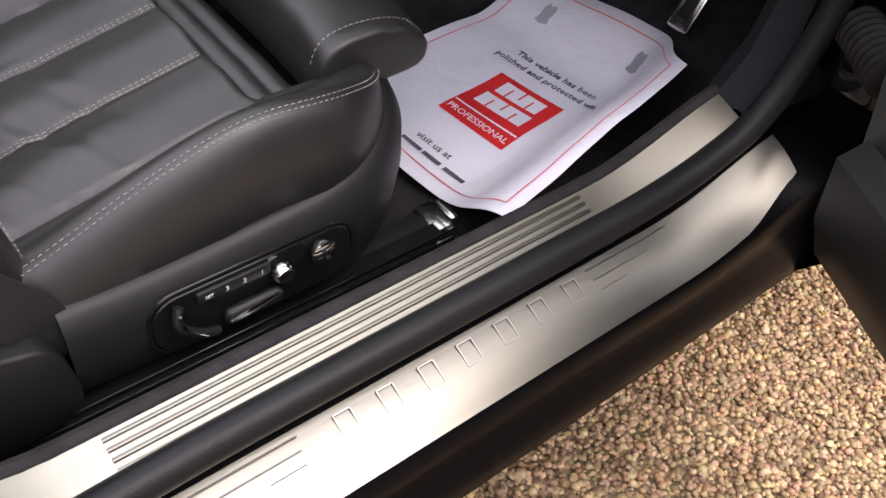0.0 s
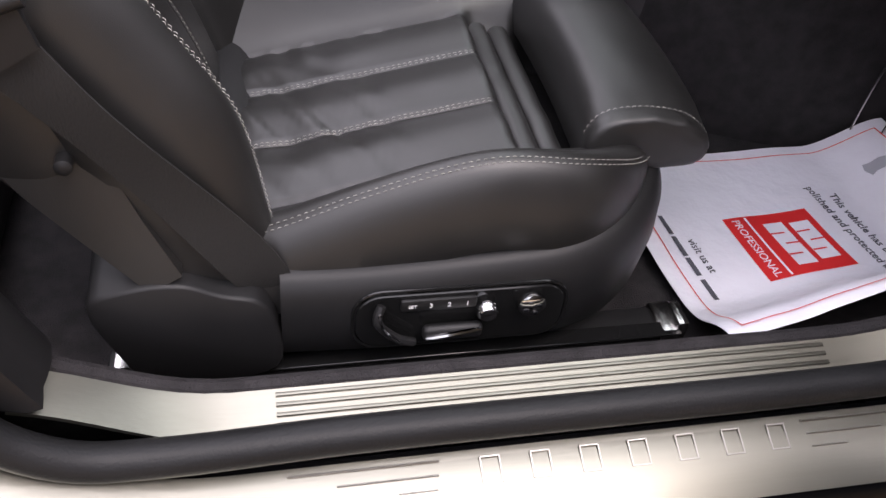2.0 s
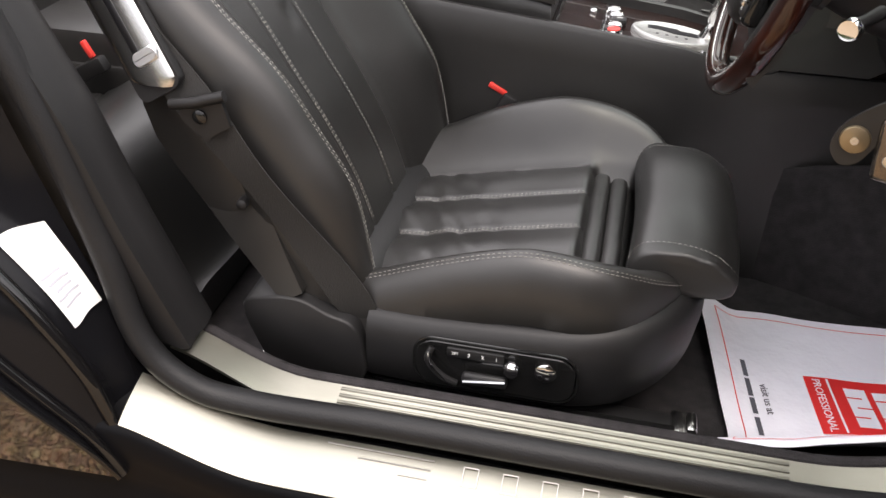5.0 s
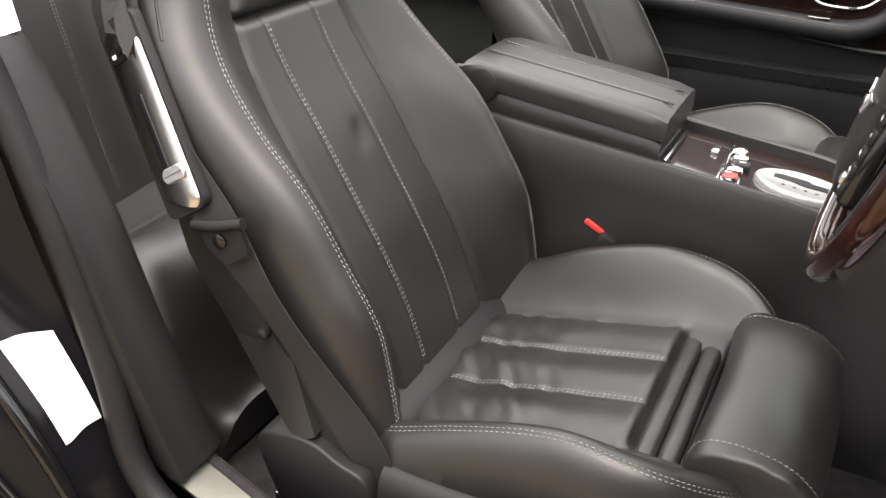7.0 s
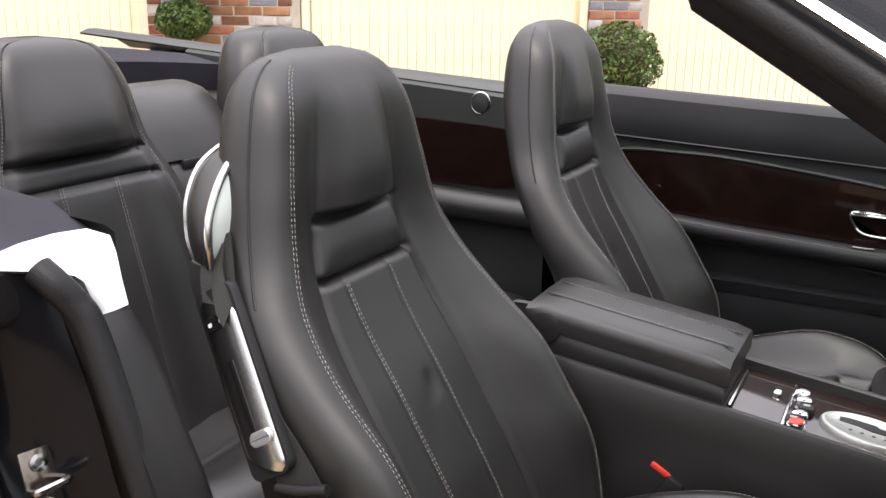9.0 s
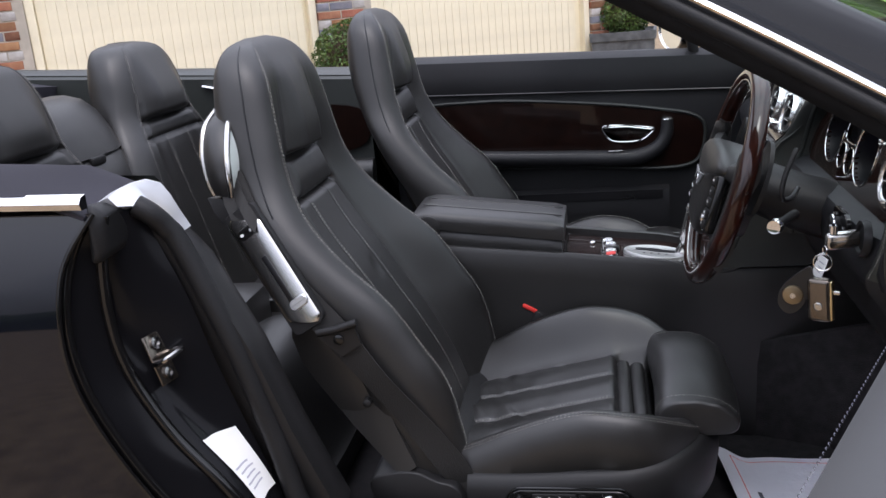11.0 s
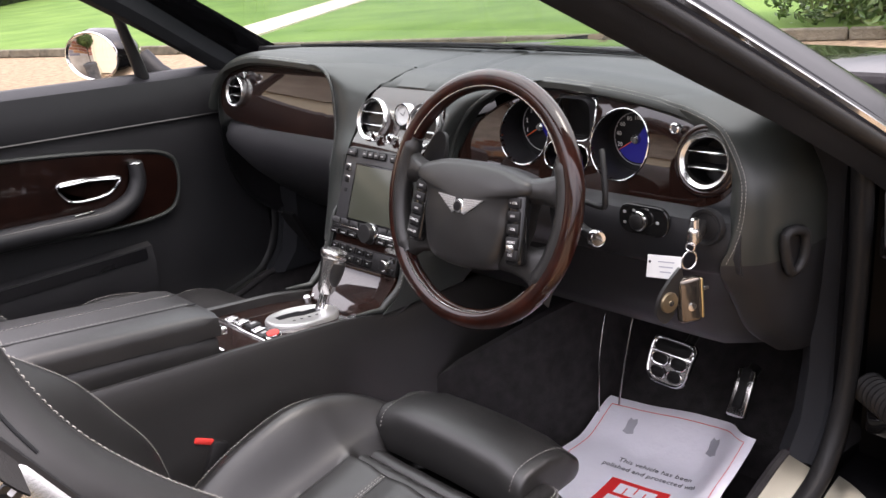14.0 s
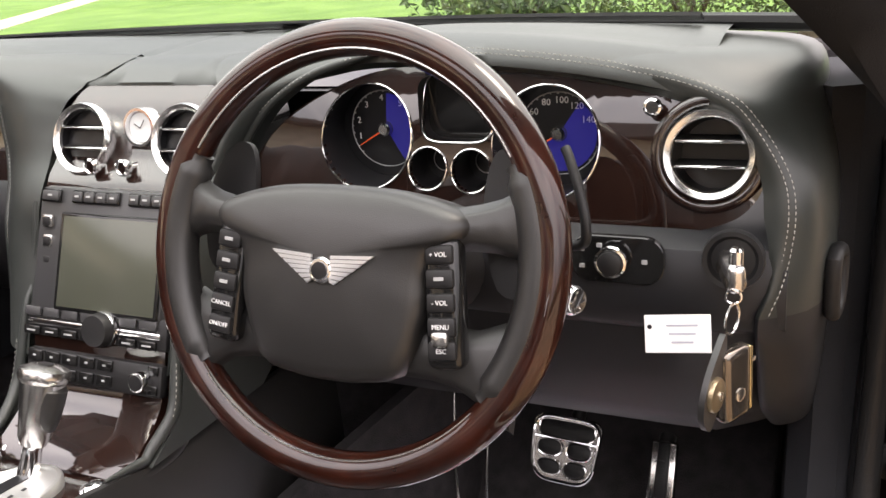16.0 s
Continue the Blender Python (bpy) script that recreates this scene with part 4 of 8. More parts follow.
def pillar(side):
    Y = (lambda y: y) if side > 0 else M
    rings, strip, seal, cover = [], [], [], []
    for k in range(24):
        x = 0.022 + k * 0.0302
        p = pillar_line(x) + V(0, 0, 0.0 if side > 0 else 0.04)
        ins = 0.028 * smooth(x, 0.25, 0.55)
        rings.append([V(x + dx, Y(p.y + dy), p.z + dz) for dx, dy, dz in ((0, 0.0, -0.004), (0, 0.008, -0.035), (0, 0.04, -0.055), (0, 0.072 - ins, -0.05), (0.0, 0.088 - ins, -0.025), (0.0, 0.085 - ins, 0.03), (0, 0.05, 0.04), (0.0, 0.015, 0.02))])
        strip.append([V(x, Y(p.y + dy), p.z + dz) for dy, dz in ((0.0, -0.003), (-0.003, 0.002), (0.0, 0.006), (0.006, 0.009), (0.01, 0.0))])
        q = V(x, 0.27 - 0.3 * x, 1.427 - 0.56 * x + (0.0 if side > 0 else 0.02))
        q = p.lerp(q, 0.45 + 0.55 * smooth(x, -0.02, 0.2))
        arc = [V(x, Y(p.y + 0.006 + (q.y - p.y) * f), p.z + 0.008 + (q.z - p.z - 0.008) * math.sin(f * math.pi / 2)) for f in (0, 0.12, 0.25, 0.4, 0.55, 0.7, 0.85, 1)]
        cover.append(arc + [V(x, Y(p.y + 0.085 - ins), p.z + 0.015), V(x, Y(p.y + 0.02), p.z)])
        seal.append(V(x, Y(p.y + 0.006), p.z - 0.02))
    pl = part("screen_pillar", loft(rings, True), PILLAR, car, "black trimmed windscreen pillar", angle=40)
    part("pillar_strip", loft(strip, True), CHROME, car, "bright chrome strip along the pillar", angle=50)
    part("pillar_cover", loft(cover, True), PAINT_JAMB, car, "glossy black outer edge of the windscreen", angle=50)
    part("pillar_seal", tube(seal, 0.013, 10), RUBBER, car)
    return pl


pillar(1)
pillar(-1)
# top rail of the screen
rail = []
for k in range(25):
    u = k / 24
    y = 0.17 + u * (M(0.17) - 0.17)
    bow = math.sin(math.pi * u)
    rail.append([V(x + 0.0, y, z + 0.03 * bow) for x, z in ((-0.0, 1.30), (0.03, 1.295), (0.09, 1.315), (0.085, 1.335), (0.02, 1.357), (-0.01, 1.345))])
part("screen_top_rail", loft(rail, True), PILLAR, car, "black trimmed top rail of the windscreen", angle=40)
part("top_rail_clip", rbox((0.018, 0.17, 1.292), (0.03, 0.05, 0.018), 0.006, 2), PLASTIC, car)
part("top_rail_clip", rbox((0.022, 0.215, 1.292), (0.02, 0.04, 0.014), 0.005, 2), RUBBER, car)


def base_x(y):
    return 0.80 - 0.16 * abs((y - C) / 0.72) ** 2.2


scr = []
for k in range(17):
    u = k / 16
    row = []
    for j in range(29):
        v = j / 28
        yb = 0.08 + v * (M(0.08) - 0.08)
        yt = 0.21 + v * (M(0.21) - 0.21)
        bow = math.sin(math.pi * v)
        p0 = V(base_x(yb) + 0.03, yb, 1.045)
        p1 = V(0.02 - 0.02 * bow, yt, 1.34 + 0.025 * bow)
        p = p0.lerp(p1, u)
        p.x += 0.03 * math.sin(math.pi * u)
        p.z += 0.03 * math.sin(math.pi * u)
        row.append(p)
    scr.append(row)
glass = part("windscreen", loft(scr, False), GLASS, car, "clear curved windscreen glass", angle=60)
glass.visible_shadow = False
pts = [V(base_x(y) + 0.012, y, 1.052) for y in np.linspace(0.08, M(0.08), 40)]
part("screen_base_seal", tube(pts, 0.009, 8), RUBBER, car)

# bonnet and front wings
hood = []
for k in range(22):
    u = k / 21
    x = 0.78 + 1.55 * u
    row = []
    for j in range(29):
        v = j / 28
        y = -0.06 + v * (M(-0.06) + 0.06)
        s = (y - C) / 0.88
        z = 1.02 - 0.08 * u - 0.13 * u ** 3 - 0.14 * abs(s) ** 4 + 0.02 * math.exp(-((abs(s) - 0.62) / 0.12) ** 2)
        row.append(V(x + 0.07 * (1 - s * s) - 0.05, y, z - 0.05 * (1 - smooth(u, 0, 0.08))))
    hood.append(row)
part("bonnet", slab(hood, 0.01), PAINT, car, "long glossy black bonnet", angle=50)
for side in (1, -1):
    Y = (lambda y: y) if side > 0 else M
    rings = []
    for x in np.linspace(0.66, 2.2, 22):
        rings.append([V(x, Y(y), z) for y, z in ((0.06, 0.985 - 0.05 * (x - 0.7)), (0.0, 0.975 - 0.05 * (x - 0.7)), (-0.045, 0.945 - 0.05 * (x - 0.7)), (-0.075, 0.86), (-0.095, 0.7), (-0.095, 0.5), (-0.085, 0.3), (-0.03, 0.22))])
    part("front_wing", loft(rings, False), PAINT, car, angle=50)
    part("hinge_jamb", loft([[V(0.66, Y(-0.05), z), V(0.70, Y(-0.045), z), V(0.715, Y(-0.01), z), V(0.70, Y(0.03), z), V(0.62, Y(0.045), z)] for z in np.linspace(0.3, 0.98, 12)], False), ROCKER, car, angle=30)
part("cowl_grille", slab([[V(x, y, 0.965 + 0.02 * (x - 0.7)) for y in np.linspace(0.0, M(0.0), 30)] for x in np.linspace(0.78, 0.9, 4)], 0.01), PLASTIC, car)


# tail, nose and road wheels close the body
part("tail_panel", slab([[V(-2.62 - 0.06 * math.sin(f * math.pi), y, 0.35 + 0.62 * f) for f in np.linspace(0, 1, 7)] for y in np.linspace(-0.04, M(-0.04), 8)], 0.02), PAINT_BLUE, car)
part("nose_panel", slab([[V(2.25 + 0.12 * math.sin(g * math.pi) + 0.05 * math.sin(f * math.pi), y, 0.3 + 0.5 * f) for f in np.linspace(0, 1, 6)] for g, y in ((k / 9, -0.06 + k / 9 * (M(-0.06) + 0.06)) for k in range(10))], 0.02), PAINT, car)
part("parcel_shelf", rbox((-1.5, C, 0.98), (0.3, 1.3, 0.03), 0.01, 2), DASH, car)
part("underbody", rbox((-0.15, C, 0.24), (4.6, 1.5, 0.03), 0.01, 1), PLASTIC, car)
for wx in (-1.62, 1.4):
    for side in (1, -1):
        y = 0.06 if side > 0 else M(0.06)
        w = part("wheel", lathe([(0.02, -0.1), (0.23, -0.1), (0.24, 0.0), (0.23, 0.085), (0.2, 0.07), (0.06, 0.06), (0.03, 0.075), (0.0, 0.075)], (wx, y, 0.34), (0, -side, 0), 36), SATIN, car)
        part("tyre", lathe([(0.235, -0.11), (0.3, -0.12), (0.335, -0.1), (0.34, 0.0), (0.335, 0.08), (0.3, 0.1), (0.235, 0.09)], (wx, y, 0.34), (0, -side, 0), 40, None, False), RUBBER, w)
# ---- seats ----
SZ = [0.46, 0.56, 0.64, 0.71, 0.78, 0.85, 0.915, 0.98, 1.06, 1.135, 1.173, 1.197, 1.208]
ridge_x = curve1(SZ, [-0.15, -0.165, -0.184, -0.225, -0.272, -0.345, -0.40, -0.43, -0.445, -0.458, -0.474, -0.492, -0.512])
mid_x = curve1(SZ, [-0.195, -0.229, -0.269, -0.311, -0.353, -0.398, -0.432, -0.455, -0.458, -0.462, -0.474, -0.491, -0.512])
half_w = curve1(SZ, [0.222, 0.222, 0.22, 0.22, 0.218, 0.21, 0.193, 0.17, 0.152, 0.132, 0.112, 0.082, 0.035])
out_w = curve1(SZ, [0.262, 0.262, 0.26, 0.258, 0.255, 0.25, 0.236, 0.21, 0.188, 0.166, 0.144, 0.108, 0.05])
back_x = curve1(SZ, [-0.30, -0.335, -0.365, -0.395, -0.425, -0.465, -0.50, -0.53, -0.552, -0.556, -0.55, -0.539, -0.522])


PLEATS = (-0.06, 0.044)
DENT = (0.012, 0.765)  # a small crease in the backrests


def back_front(z, y):
    """Front face of a backrest at a height and an offset from its centre."""
    hw, ow = half_w(z), out_w(z)
    xm, xr = mid_x(z), ridge_x(z)
    a = abs(y)
    inner = 0.55 * hw
    if a < inner:
        x = xm
    elif a < hw:
        x = xm + (xr - xm) * smooth(a, inner, hw)
    else:
        t = min((a - hw) / max(ow - hw, 1e-4), 1)
        x = xr - (1 - math.sqrt(max(1 - t * t, 0))) * min(0.075, 0.55 * (xr - back_x(z)))
    for g in PLEATS:
        x -= 0.003 * math.exp(-((y - g) / 0.004) ** 2) * (z < 0.925)
    if a < inner * 1.12:
        edge = 1 - smooth(a, inner * 0.92, inner * 1.12)
        x -= 0.016 * math.exp(-((z - 0.926) / 0.005) ** 2) * edge
        x -= 0.012 * math.exp(-((z - 1.003) / 0.006) ** 2) * edge
        x += 0.010 * math.sin(math.pi * min(max((z - 0.93) / 0.07, 0), 1)) * (1 - smooth(a, inner * 0.8, inner * 1.1))
    # padded head rest that swells over the band below it
    x += 0.027 * smooth(z, 1.003, 1.016) * (1 - smooth(z, 1.04, 1.19)) * (1 - smooth(a, inner * 0.35, inner * 1.3))
    x -= (0.008 - 0.0055 * smooth(z, 0.93, 1.02)) * math.exp(-((a - inner * 1.03) / 0.005) ** 2) * (1 - smooth(z, 1.1, 1.17))
    x -= 0.007 * math.exp(-((y - DENT[0]) / 0.018) ** 2 - ((z - DENT[1] - 0.3 * (y - DENT[0])) / 0.006) ** 2)
    return x


def cush_out(x):
    return 0.262 * math.sqrt(max(1 - max((x - 0.08) / 0.185, 0) ** 2.4, 0.0)) if x > 0.08 else 0.262


cush_ridge = curve1([-0.22, -0.16, -0.08, 0.0, 0.06, 0.14, 0.2, 0.26], [0.513, 0.529, 0.56, 0.586, 0.593, 0.579, 0.549, 0.50])


def cush_z(x, y):
    ow = cush_out(x)
    hw = ow * (0.87 if y < 0 else 0.80)
    a = abs(y)
    inner = 0.66 * hw
    sunk = 1 - smooth(a, 0.118, 0.15)
    zc = 0.531 - 0.21 * max(0.085 - x, 0) - (0.03 * smooth(x, 0.085, 0.105) + 0.05 * smooth(x, 0.15, 0.17)) * sunk
    zr = cush_ridge(x) + 0.012 * smooth(y, 0.1, 0.2) * smooth(x, -0.2, -0.05) - 0.004 * (y < 0)
    if a < inner:
        z = zc
    elif a < hw:
        z = zc + (zr - zc) * smooth(a, inner, hw)
    else:
        t = min((a - hw) / max(ow - hw, 1e-4), 1)
        z = zr - (1 - math.sqrt(max(1 - t * t, 0))) * 0.085
    for g in (-0.05, 0.05):
        z -= 0.005 * math.exp(-((y - g) / 0.004) ** 2) * (x < 0.09)
    if a < inner and x < 0.1:
        z += 0.004 * math.cos(2 * math.pi * y / 0.1) * 0.6
        z += 0.0035 * noise.noise(V(x * 26, y * 15, 2.0)) * smooth(-x, -0.06, 0.1)
        z += 0.004 * noise.noise(V(x * 60 + y * 34, y * 16, 5.0)) * smooth(-x, -0.02, 0.1)
    z -= 0.008 * math.exp(-((a - inner) / 0.005) ** 2) * (1 - smooth(x, 0.06, 0.1))
    return z


def front_seat(cy, side, shift, label, with_switches):
    """A front seat. side: 1 where its outer flank looks to the near door."""
    seat = thing("front_seat", (shift, cy, 0.29), label, "seat", "front seats")

    def P(x, y, z):
        return V(x + shift, cy + side * y, z + (0.018 * smooth(z, 0.75, 1.1) if side < 0 else 0))

    # backrest: y grows towards the tunnel as -y; use offsets with the outer flank negative
    rings = []
    cols = [-1 + 2 * i / 128 for i in range(129)]
    zs = sorted(set(list(np.linspace(0.46, 0.9, 34)) + list(np.linspace(0.905, 1.02, 30)) + list(np.linspace(1.03, 1.174, 16)) + [1.183, 1.191, 1.198, 1.203, 1.206, 1.208]))
    for z in zs:
        ow = out_w(z)
        row = [P(back_front(z, u * ow), u * ow, z) for u in cols]
        xb, n = back_x(z), 22
        xe = back_front(z, ow)
        for k in range(1, n):
            t = k / n
            yy = ow * math.copysign(abs(math.cos(math.pi * t)) ** 0.3, math.cos(math.pi * t))
            xx = xe + (xb - xe) * math.sin(math.pi * t) ** 0.8
            row.append(P(min(xx, xe), yy, z))
        rings.append(row)
    back = part("backrest", loft(rings, True), LEATHER, seat, "black leather backrest with fixed head restraint", angle=60)
    rows_of = []
    for s in (-1, 1):
        path = []
        for z in np.linspace(0.5, 1.193, 64):
            path.append(P(back_front(z, s * half_w(z)) + 0.001, s * half_w(z), z))
        rows_of.append(stitches(path, w=0.0007, lift=(1, 0, 0.4), rows=0.005))
        g = PLEATS[s > 0]
        path = [P(back_front(z, g) + 0.0022, g + 0.003, z) for z in np.linspace(0.5, 0.918, 40)]
        rows_of.append(stitches(path, lift=(1, 0, 0.4), w=0.0007, rows=0.0045 if s < 0 else 0.0))
    for bm in rows_of:
        part("stitching", bm, THREAD, back, "pale double stitching")
    for s in (-1, 1):
        edge = []
        for z in np.linspace(0.93, 1.198, 30):
            y = half_w(z) + 0.93 * (out_w(z) - half_w(z))
            edge.append(P(back_front(z, y) + 0.0004, s * y, z))
        part("seam", tube(edge, 0.0016, 6), DIAL, back)
    # cushion
    rings = []
    for x in list(np.linspace(-0.24, 0.085, 44)) + list(np.linspace(0.09, 0.18, 22)) + list(np.linspace(0.185, 0.262, 12)):
        ow = max(cush_out(x), 0.02)
        row = [P(x, u * ow, cush_z(x, u * ow)) for u in cols]
        for k in range(1, 10):
            t = k / 10
            row.append(P(x - 0.0, ow * (1 - 2 * t) * 0.98, 0.43))
        rings.append(row)
    cushion = part("cushion", loft(rings, True), LEATHER_SOFT, seat, "creased black leather seat cushion", angle=60)
    rows_of = []
    for s in (-1, 1):
        path = [P(x, s * cush_out(x) * 0.9, cush_z(x, s * cush_out(x) * 0.9) + 0.0012) for x in np.linspace(-0.18, 0.235, 40)]
        rows_of.append(stitches(path, w=0.0007, rows=0.005, lift=(0, s * side * 0.5, 1)))
        path = [P(x, s * 0.05, cush_z(x, s * 0.05) + 0.0048) for x in np.linspace(-0.17, 0.088, 30)]
        rows_of.append(stitches(path, w=0.0007, rows=0.005))
    for bm in rows_of:
        part("stitching", bm, THREAD, cushion, "pale double stitching")
    # thigh support that slides out in front
    rings = []
    prof = cr([(0.156, 0, 0.51), (0.156, 0, 0.552), (0.168, 0, 0.576), (0.195, 0, 0.584), (0.235, 0, 0.582), (0.268, 0, 0.571), (0.29, 0, 0.55), (0.295, 0, 0.529), (0.283, 0, 0.51), (0.215, 0, 0.504), (0.165, 0, 0.502)], 5, True)
    for u in (-1.075, -1.072, -1.06, -1.04, -1, -0.97, -0.9, -0.7, -0.3, 0, 0.3, 0.7, 0.9, 0.97, 1, 1.04, 1.06, 1.072, 1.075):
        k = {1.075: 0.6, 1.072: 0.86, 1.06: 0.94, 1.04: 0.975, 1: 0.993}.get(abs(u), 1.0)
        rings.append([P(0.225 + (p.x - 0.225) * k + 0.006 * (1 - u * u), u * 0.148, 0.54 + (p.z - 0.54) * k - 0.012 * smooth(abs(u), 0.6, 1.0) * smooth(p.z, 0.51, 0.57) + (0.004 * noise.noise(V(p.x * 45, p.z * 30, u)) if abs(u) > 1 else 0)) for p in prof])
    ext = part("thigh_support", loft(rings, True), LEATHER, seat, "smooth black leather thigh support, slid out", angle=60)
    rows_of = []
    for s in (-1, 1):
        path = [P(0.225 + (p.x - 0.225) * 0.99, s * 0.1415, 0.54 + (p.z - 0.54) * 0.996 + 0.0016 - 0.0115 * smooth(p.z, 0.51, 0.57)) for p in prof[5:36]]
        rows_of.append(stitches(path, lift=(0, -s * 0.4, 1)))
    for bm in rows_of:
        part("stitching", bm, THREAD, ext)
    for k in range(2):
        rings = []
        for j in range(31):
            v = -0.136 + 0.272 * j / 30
            w = 0.0012 * noise.noise(V(v * 22, k * 3.0, 1.0))
            rings.append([P(0.094 + 0.027 * k + dx + w, v, 0.512 - 0.004 * k + dz + w) for dx, dz in ((0, -0.014), (0, -0.002), (0.003, 0.003), (0.01, 0.0055), (0.019, 0.005), (0.025, 0.002), (0.027, -0.004), (0.027, -0.014))])
        part("slot_flap", loft(rings, True), LEATHER_SOFT, seat, angle=60)
    # side shield with its rounded front
    outline = [(-0.155, -0.268), (-0.05, -0.272), (0.05, -0.272), (0.12, -0.266), (0.18, -0.24), (0.225, -0.195), (0.252, -0.13), (0.262, -0.05), (0.262, 0.05), (0.252, 0.13), (0.225, 0.195), (0.18, 0.24), (0.12, 0.266), (0.05, 0.272), (-0.15, 0.272)]
    line = cr([(x, y, 0) for x, y in outline], 6)
    rings = []
    for i, p in enumerate(line):
        q, r = line[max(i - 1, 0)], line[min(i + 1, len(line) - 1)]
        d = (r - q).normalized()
        out = V(d.y, -d.x, 0)
        top = 0.488 + 0.01 * smooth(p.x, -0.12, 0.08) + 0.01 * smooth(p.x, 0.05, 0.25)
        low = 0.385 + 0.02 * smooth(p.x, 0.15, 0.26)
        rings.append([P(p.x + out.x * o, p.y + out.y * o, z) for o, z in ((-0.03, top), (-0.012, top + 0.003), (-0.002, top - 0.004), (0.006, top - 0.02), (0.008, (top + low) / 2), (0.003, low + 0.012), (-0.008, low), (-0.03, low))])
    shield = part("side_shield", loft(rings, True), PLASTIC, seat, "black leather-grain seat base shield", angle=45)
    # rear hinge cover
    prof = cr([(-0.16, 0, 0.388), (-0.158, 0, 0.44), (-0.172, 0, 0.475), (-0.205, 0, 0.487), (-0.24, 0, 0.503), (-0.285, 0, 0.500), (-0.318, 0, 0.482), (-0.3, 0, 0.42), (-0.275, 0, 0.375), (-0.22, 0, 0.372)], 4, True)
    rings = [[P(-0.235 + (p.x + 0.235) * k, y, 0.43 + (p.z - 0.43) * k) for p in prof] for y, k in ((-0.281, 0.955), (-0.2795, 0.985), (-0.276, 1.0), (-0.2, 1.0), (0.2, 1.0), (0.27, 1.0), (0.276, 0.95))]
    part("hinge_cover", loft(rings, True), PLASTIC, seat, angle=50)
    # runners
    for s in (-1, 1):
        rail = part("runner", rbox(P(-0.03, s * 0.245, 0.335), (0.58, 0.045, 0.07), 0.006, 2), PLASTIC, seat)
        for k in range(3):
            part("runner_rib", rbox(P(-0.02, s * 0.262 , 0.345 + 0.014 * k), (0.56, 0.02, 0.003), 0.001, 1), GLOSS, rail)
        cap = rbox(P(0.252, s * 0.245, 0.345), (0.03, 0.05, 0.06), 0.006, 2)
        cap = rbox(P(0.262, s * 0.25, 0.372), (0.014, 0.036, 0.028), 0.005, 2, None, cap)
        cap = rbox(P(0.272, s * 0.252, 0.318), (0.045, 0.05, 0.006), 0.002, 1, None, cap)
        part("runner_cap", cap, SATIN, seat, "bare steel runner end")
        part("runner_foot", rbox(P(-0.30, s * 0.25, 0.37), (0.022, 0.03, 0.035), 0.004, 2), SATIN, seat)
    part("seat_pan", rbox(P(0.0, 0, 0.40), (0.36, 0.44, 0.1), 0.02, 2), PLASTIC, seat)
    # backrest flank: lever plate, belt guide and slot on the outer side
    return seat, P, shield, back


seat_d, PD, shield_d, back_d = front_seat(0.428, 1, 0.0, "black leather driver's seat with pale stitching", True)
seat_p, PP, shield_p, back_p = front_seat(M(0.428), -1, 0.02, "black leather front passenger seat with pale stitching", False)


def seat_switches(P, shield):
    """Switch panel in the outer flank of the base."""
    y = -0.2795
    face = frame3(P(0.012, y + 0.002, 0.44), (1, 0, 0), (0, 0, 1))
    pan = rplate(0.2, 0.066, 0.024, 0.004, face)
    panel = part("switch_panel", pan, GLOSS, shield, "glossy black seat switch panel")
    part("recess_lip", tube([face @ V(cx * 0.077 + 0.026 * math.cos(radians(a0 + 15 * q)), cy * 0.01 + 0.026 * math.sin(radians(a0 + 15 * q)), 0.001) for cx, cy, a0 in ((1, 1, 0), (-1, 1, 90), (-1, -1, 180), (1, -1, 270)) for q in range(7)], 0.0018, 8, True), GLOSS, panel)
    bar = rbox(P(-0.012, y - 0.004, 0.462), (0.072, 0.005, 0.014), 0.003, 2)
    part("memory_bar", bar, PLASTIC, panel)
    for k, text in enumerate(("SET", "3", "2", "1")):
        part("marking", text_mesh(text, 0.0052 if k == 0 else 0.0078, frame3(P(-0.037 + 0.0172 * k, y - 0.0068, 0.462), (1, 0, 0), (0, 0, 1)), 0.0002), WHITE_PL, panel)
    lever = tube(cr([P(-0.066, y - 0.008, 0.468), P(-0.07, y - 0.014, 0.452), P(-0.052, y - 0.014, 0.43), P(-0.034, y - 0.01, 0.418)], 5), 0.0045, 8)
    part("backrest_switch", lever, PLASTIC, panel)
    part("switch_edge", tube(cr([P(-0.069, y - 0.017, 0.466), P(-0.0655, y - 0.018, 0.447), P(-0.048, y - 0.018, 0.427)], 5), 0.0016, 6), CHROME, panel)
    part("cushion_switch", rbox(P(0.002, y - 0.011, 0.431), (0.058, 0.012, 0.017), 0.007, 3), PLASTIC, panel)
    part("switch_edge", tube(cr([P(-0.024, y - 0.017, 0.429), P(0.0, y - 0.0185, 0.434), P(0.028, y - 0.017, 0.437)], 5), 0.0022, 6), CHROME, panel)
    part("tilt_switch", lathe([(0, 0.014), (0.008, 0.013), (0.011, 0.009), (0.011, 0.004), (0.007, 0)], P(0.034, y - 0.002, 0.452), (0, -1, 0), 18), CHROME, panel)
    knob = lathe([(0.006, 0), (0.0105, 0.002), (0.0135, 0.006), (0.0135, 0.011), (0.011, 0.013), (0.0, 0.0135)], P(0.076, y - 0.002, 0.458), (0, -1, 0), 24)
    kn = part("lumbar_knob", knob, CHROME, panel, "round chrome lumbar switch")
    for k in range(4):
        a = k * math.pi / 2 + 0.4
        part("dot", rbox(P(0.076 + 0.007 * math.cos(a), y - 0.0158, 0.458 + 0.007 * math.sin(a)), (0.005, 0.001, 0.003), 0.0004, 1), DIAL, kn)


seat_switches(PD, shield_d)


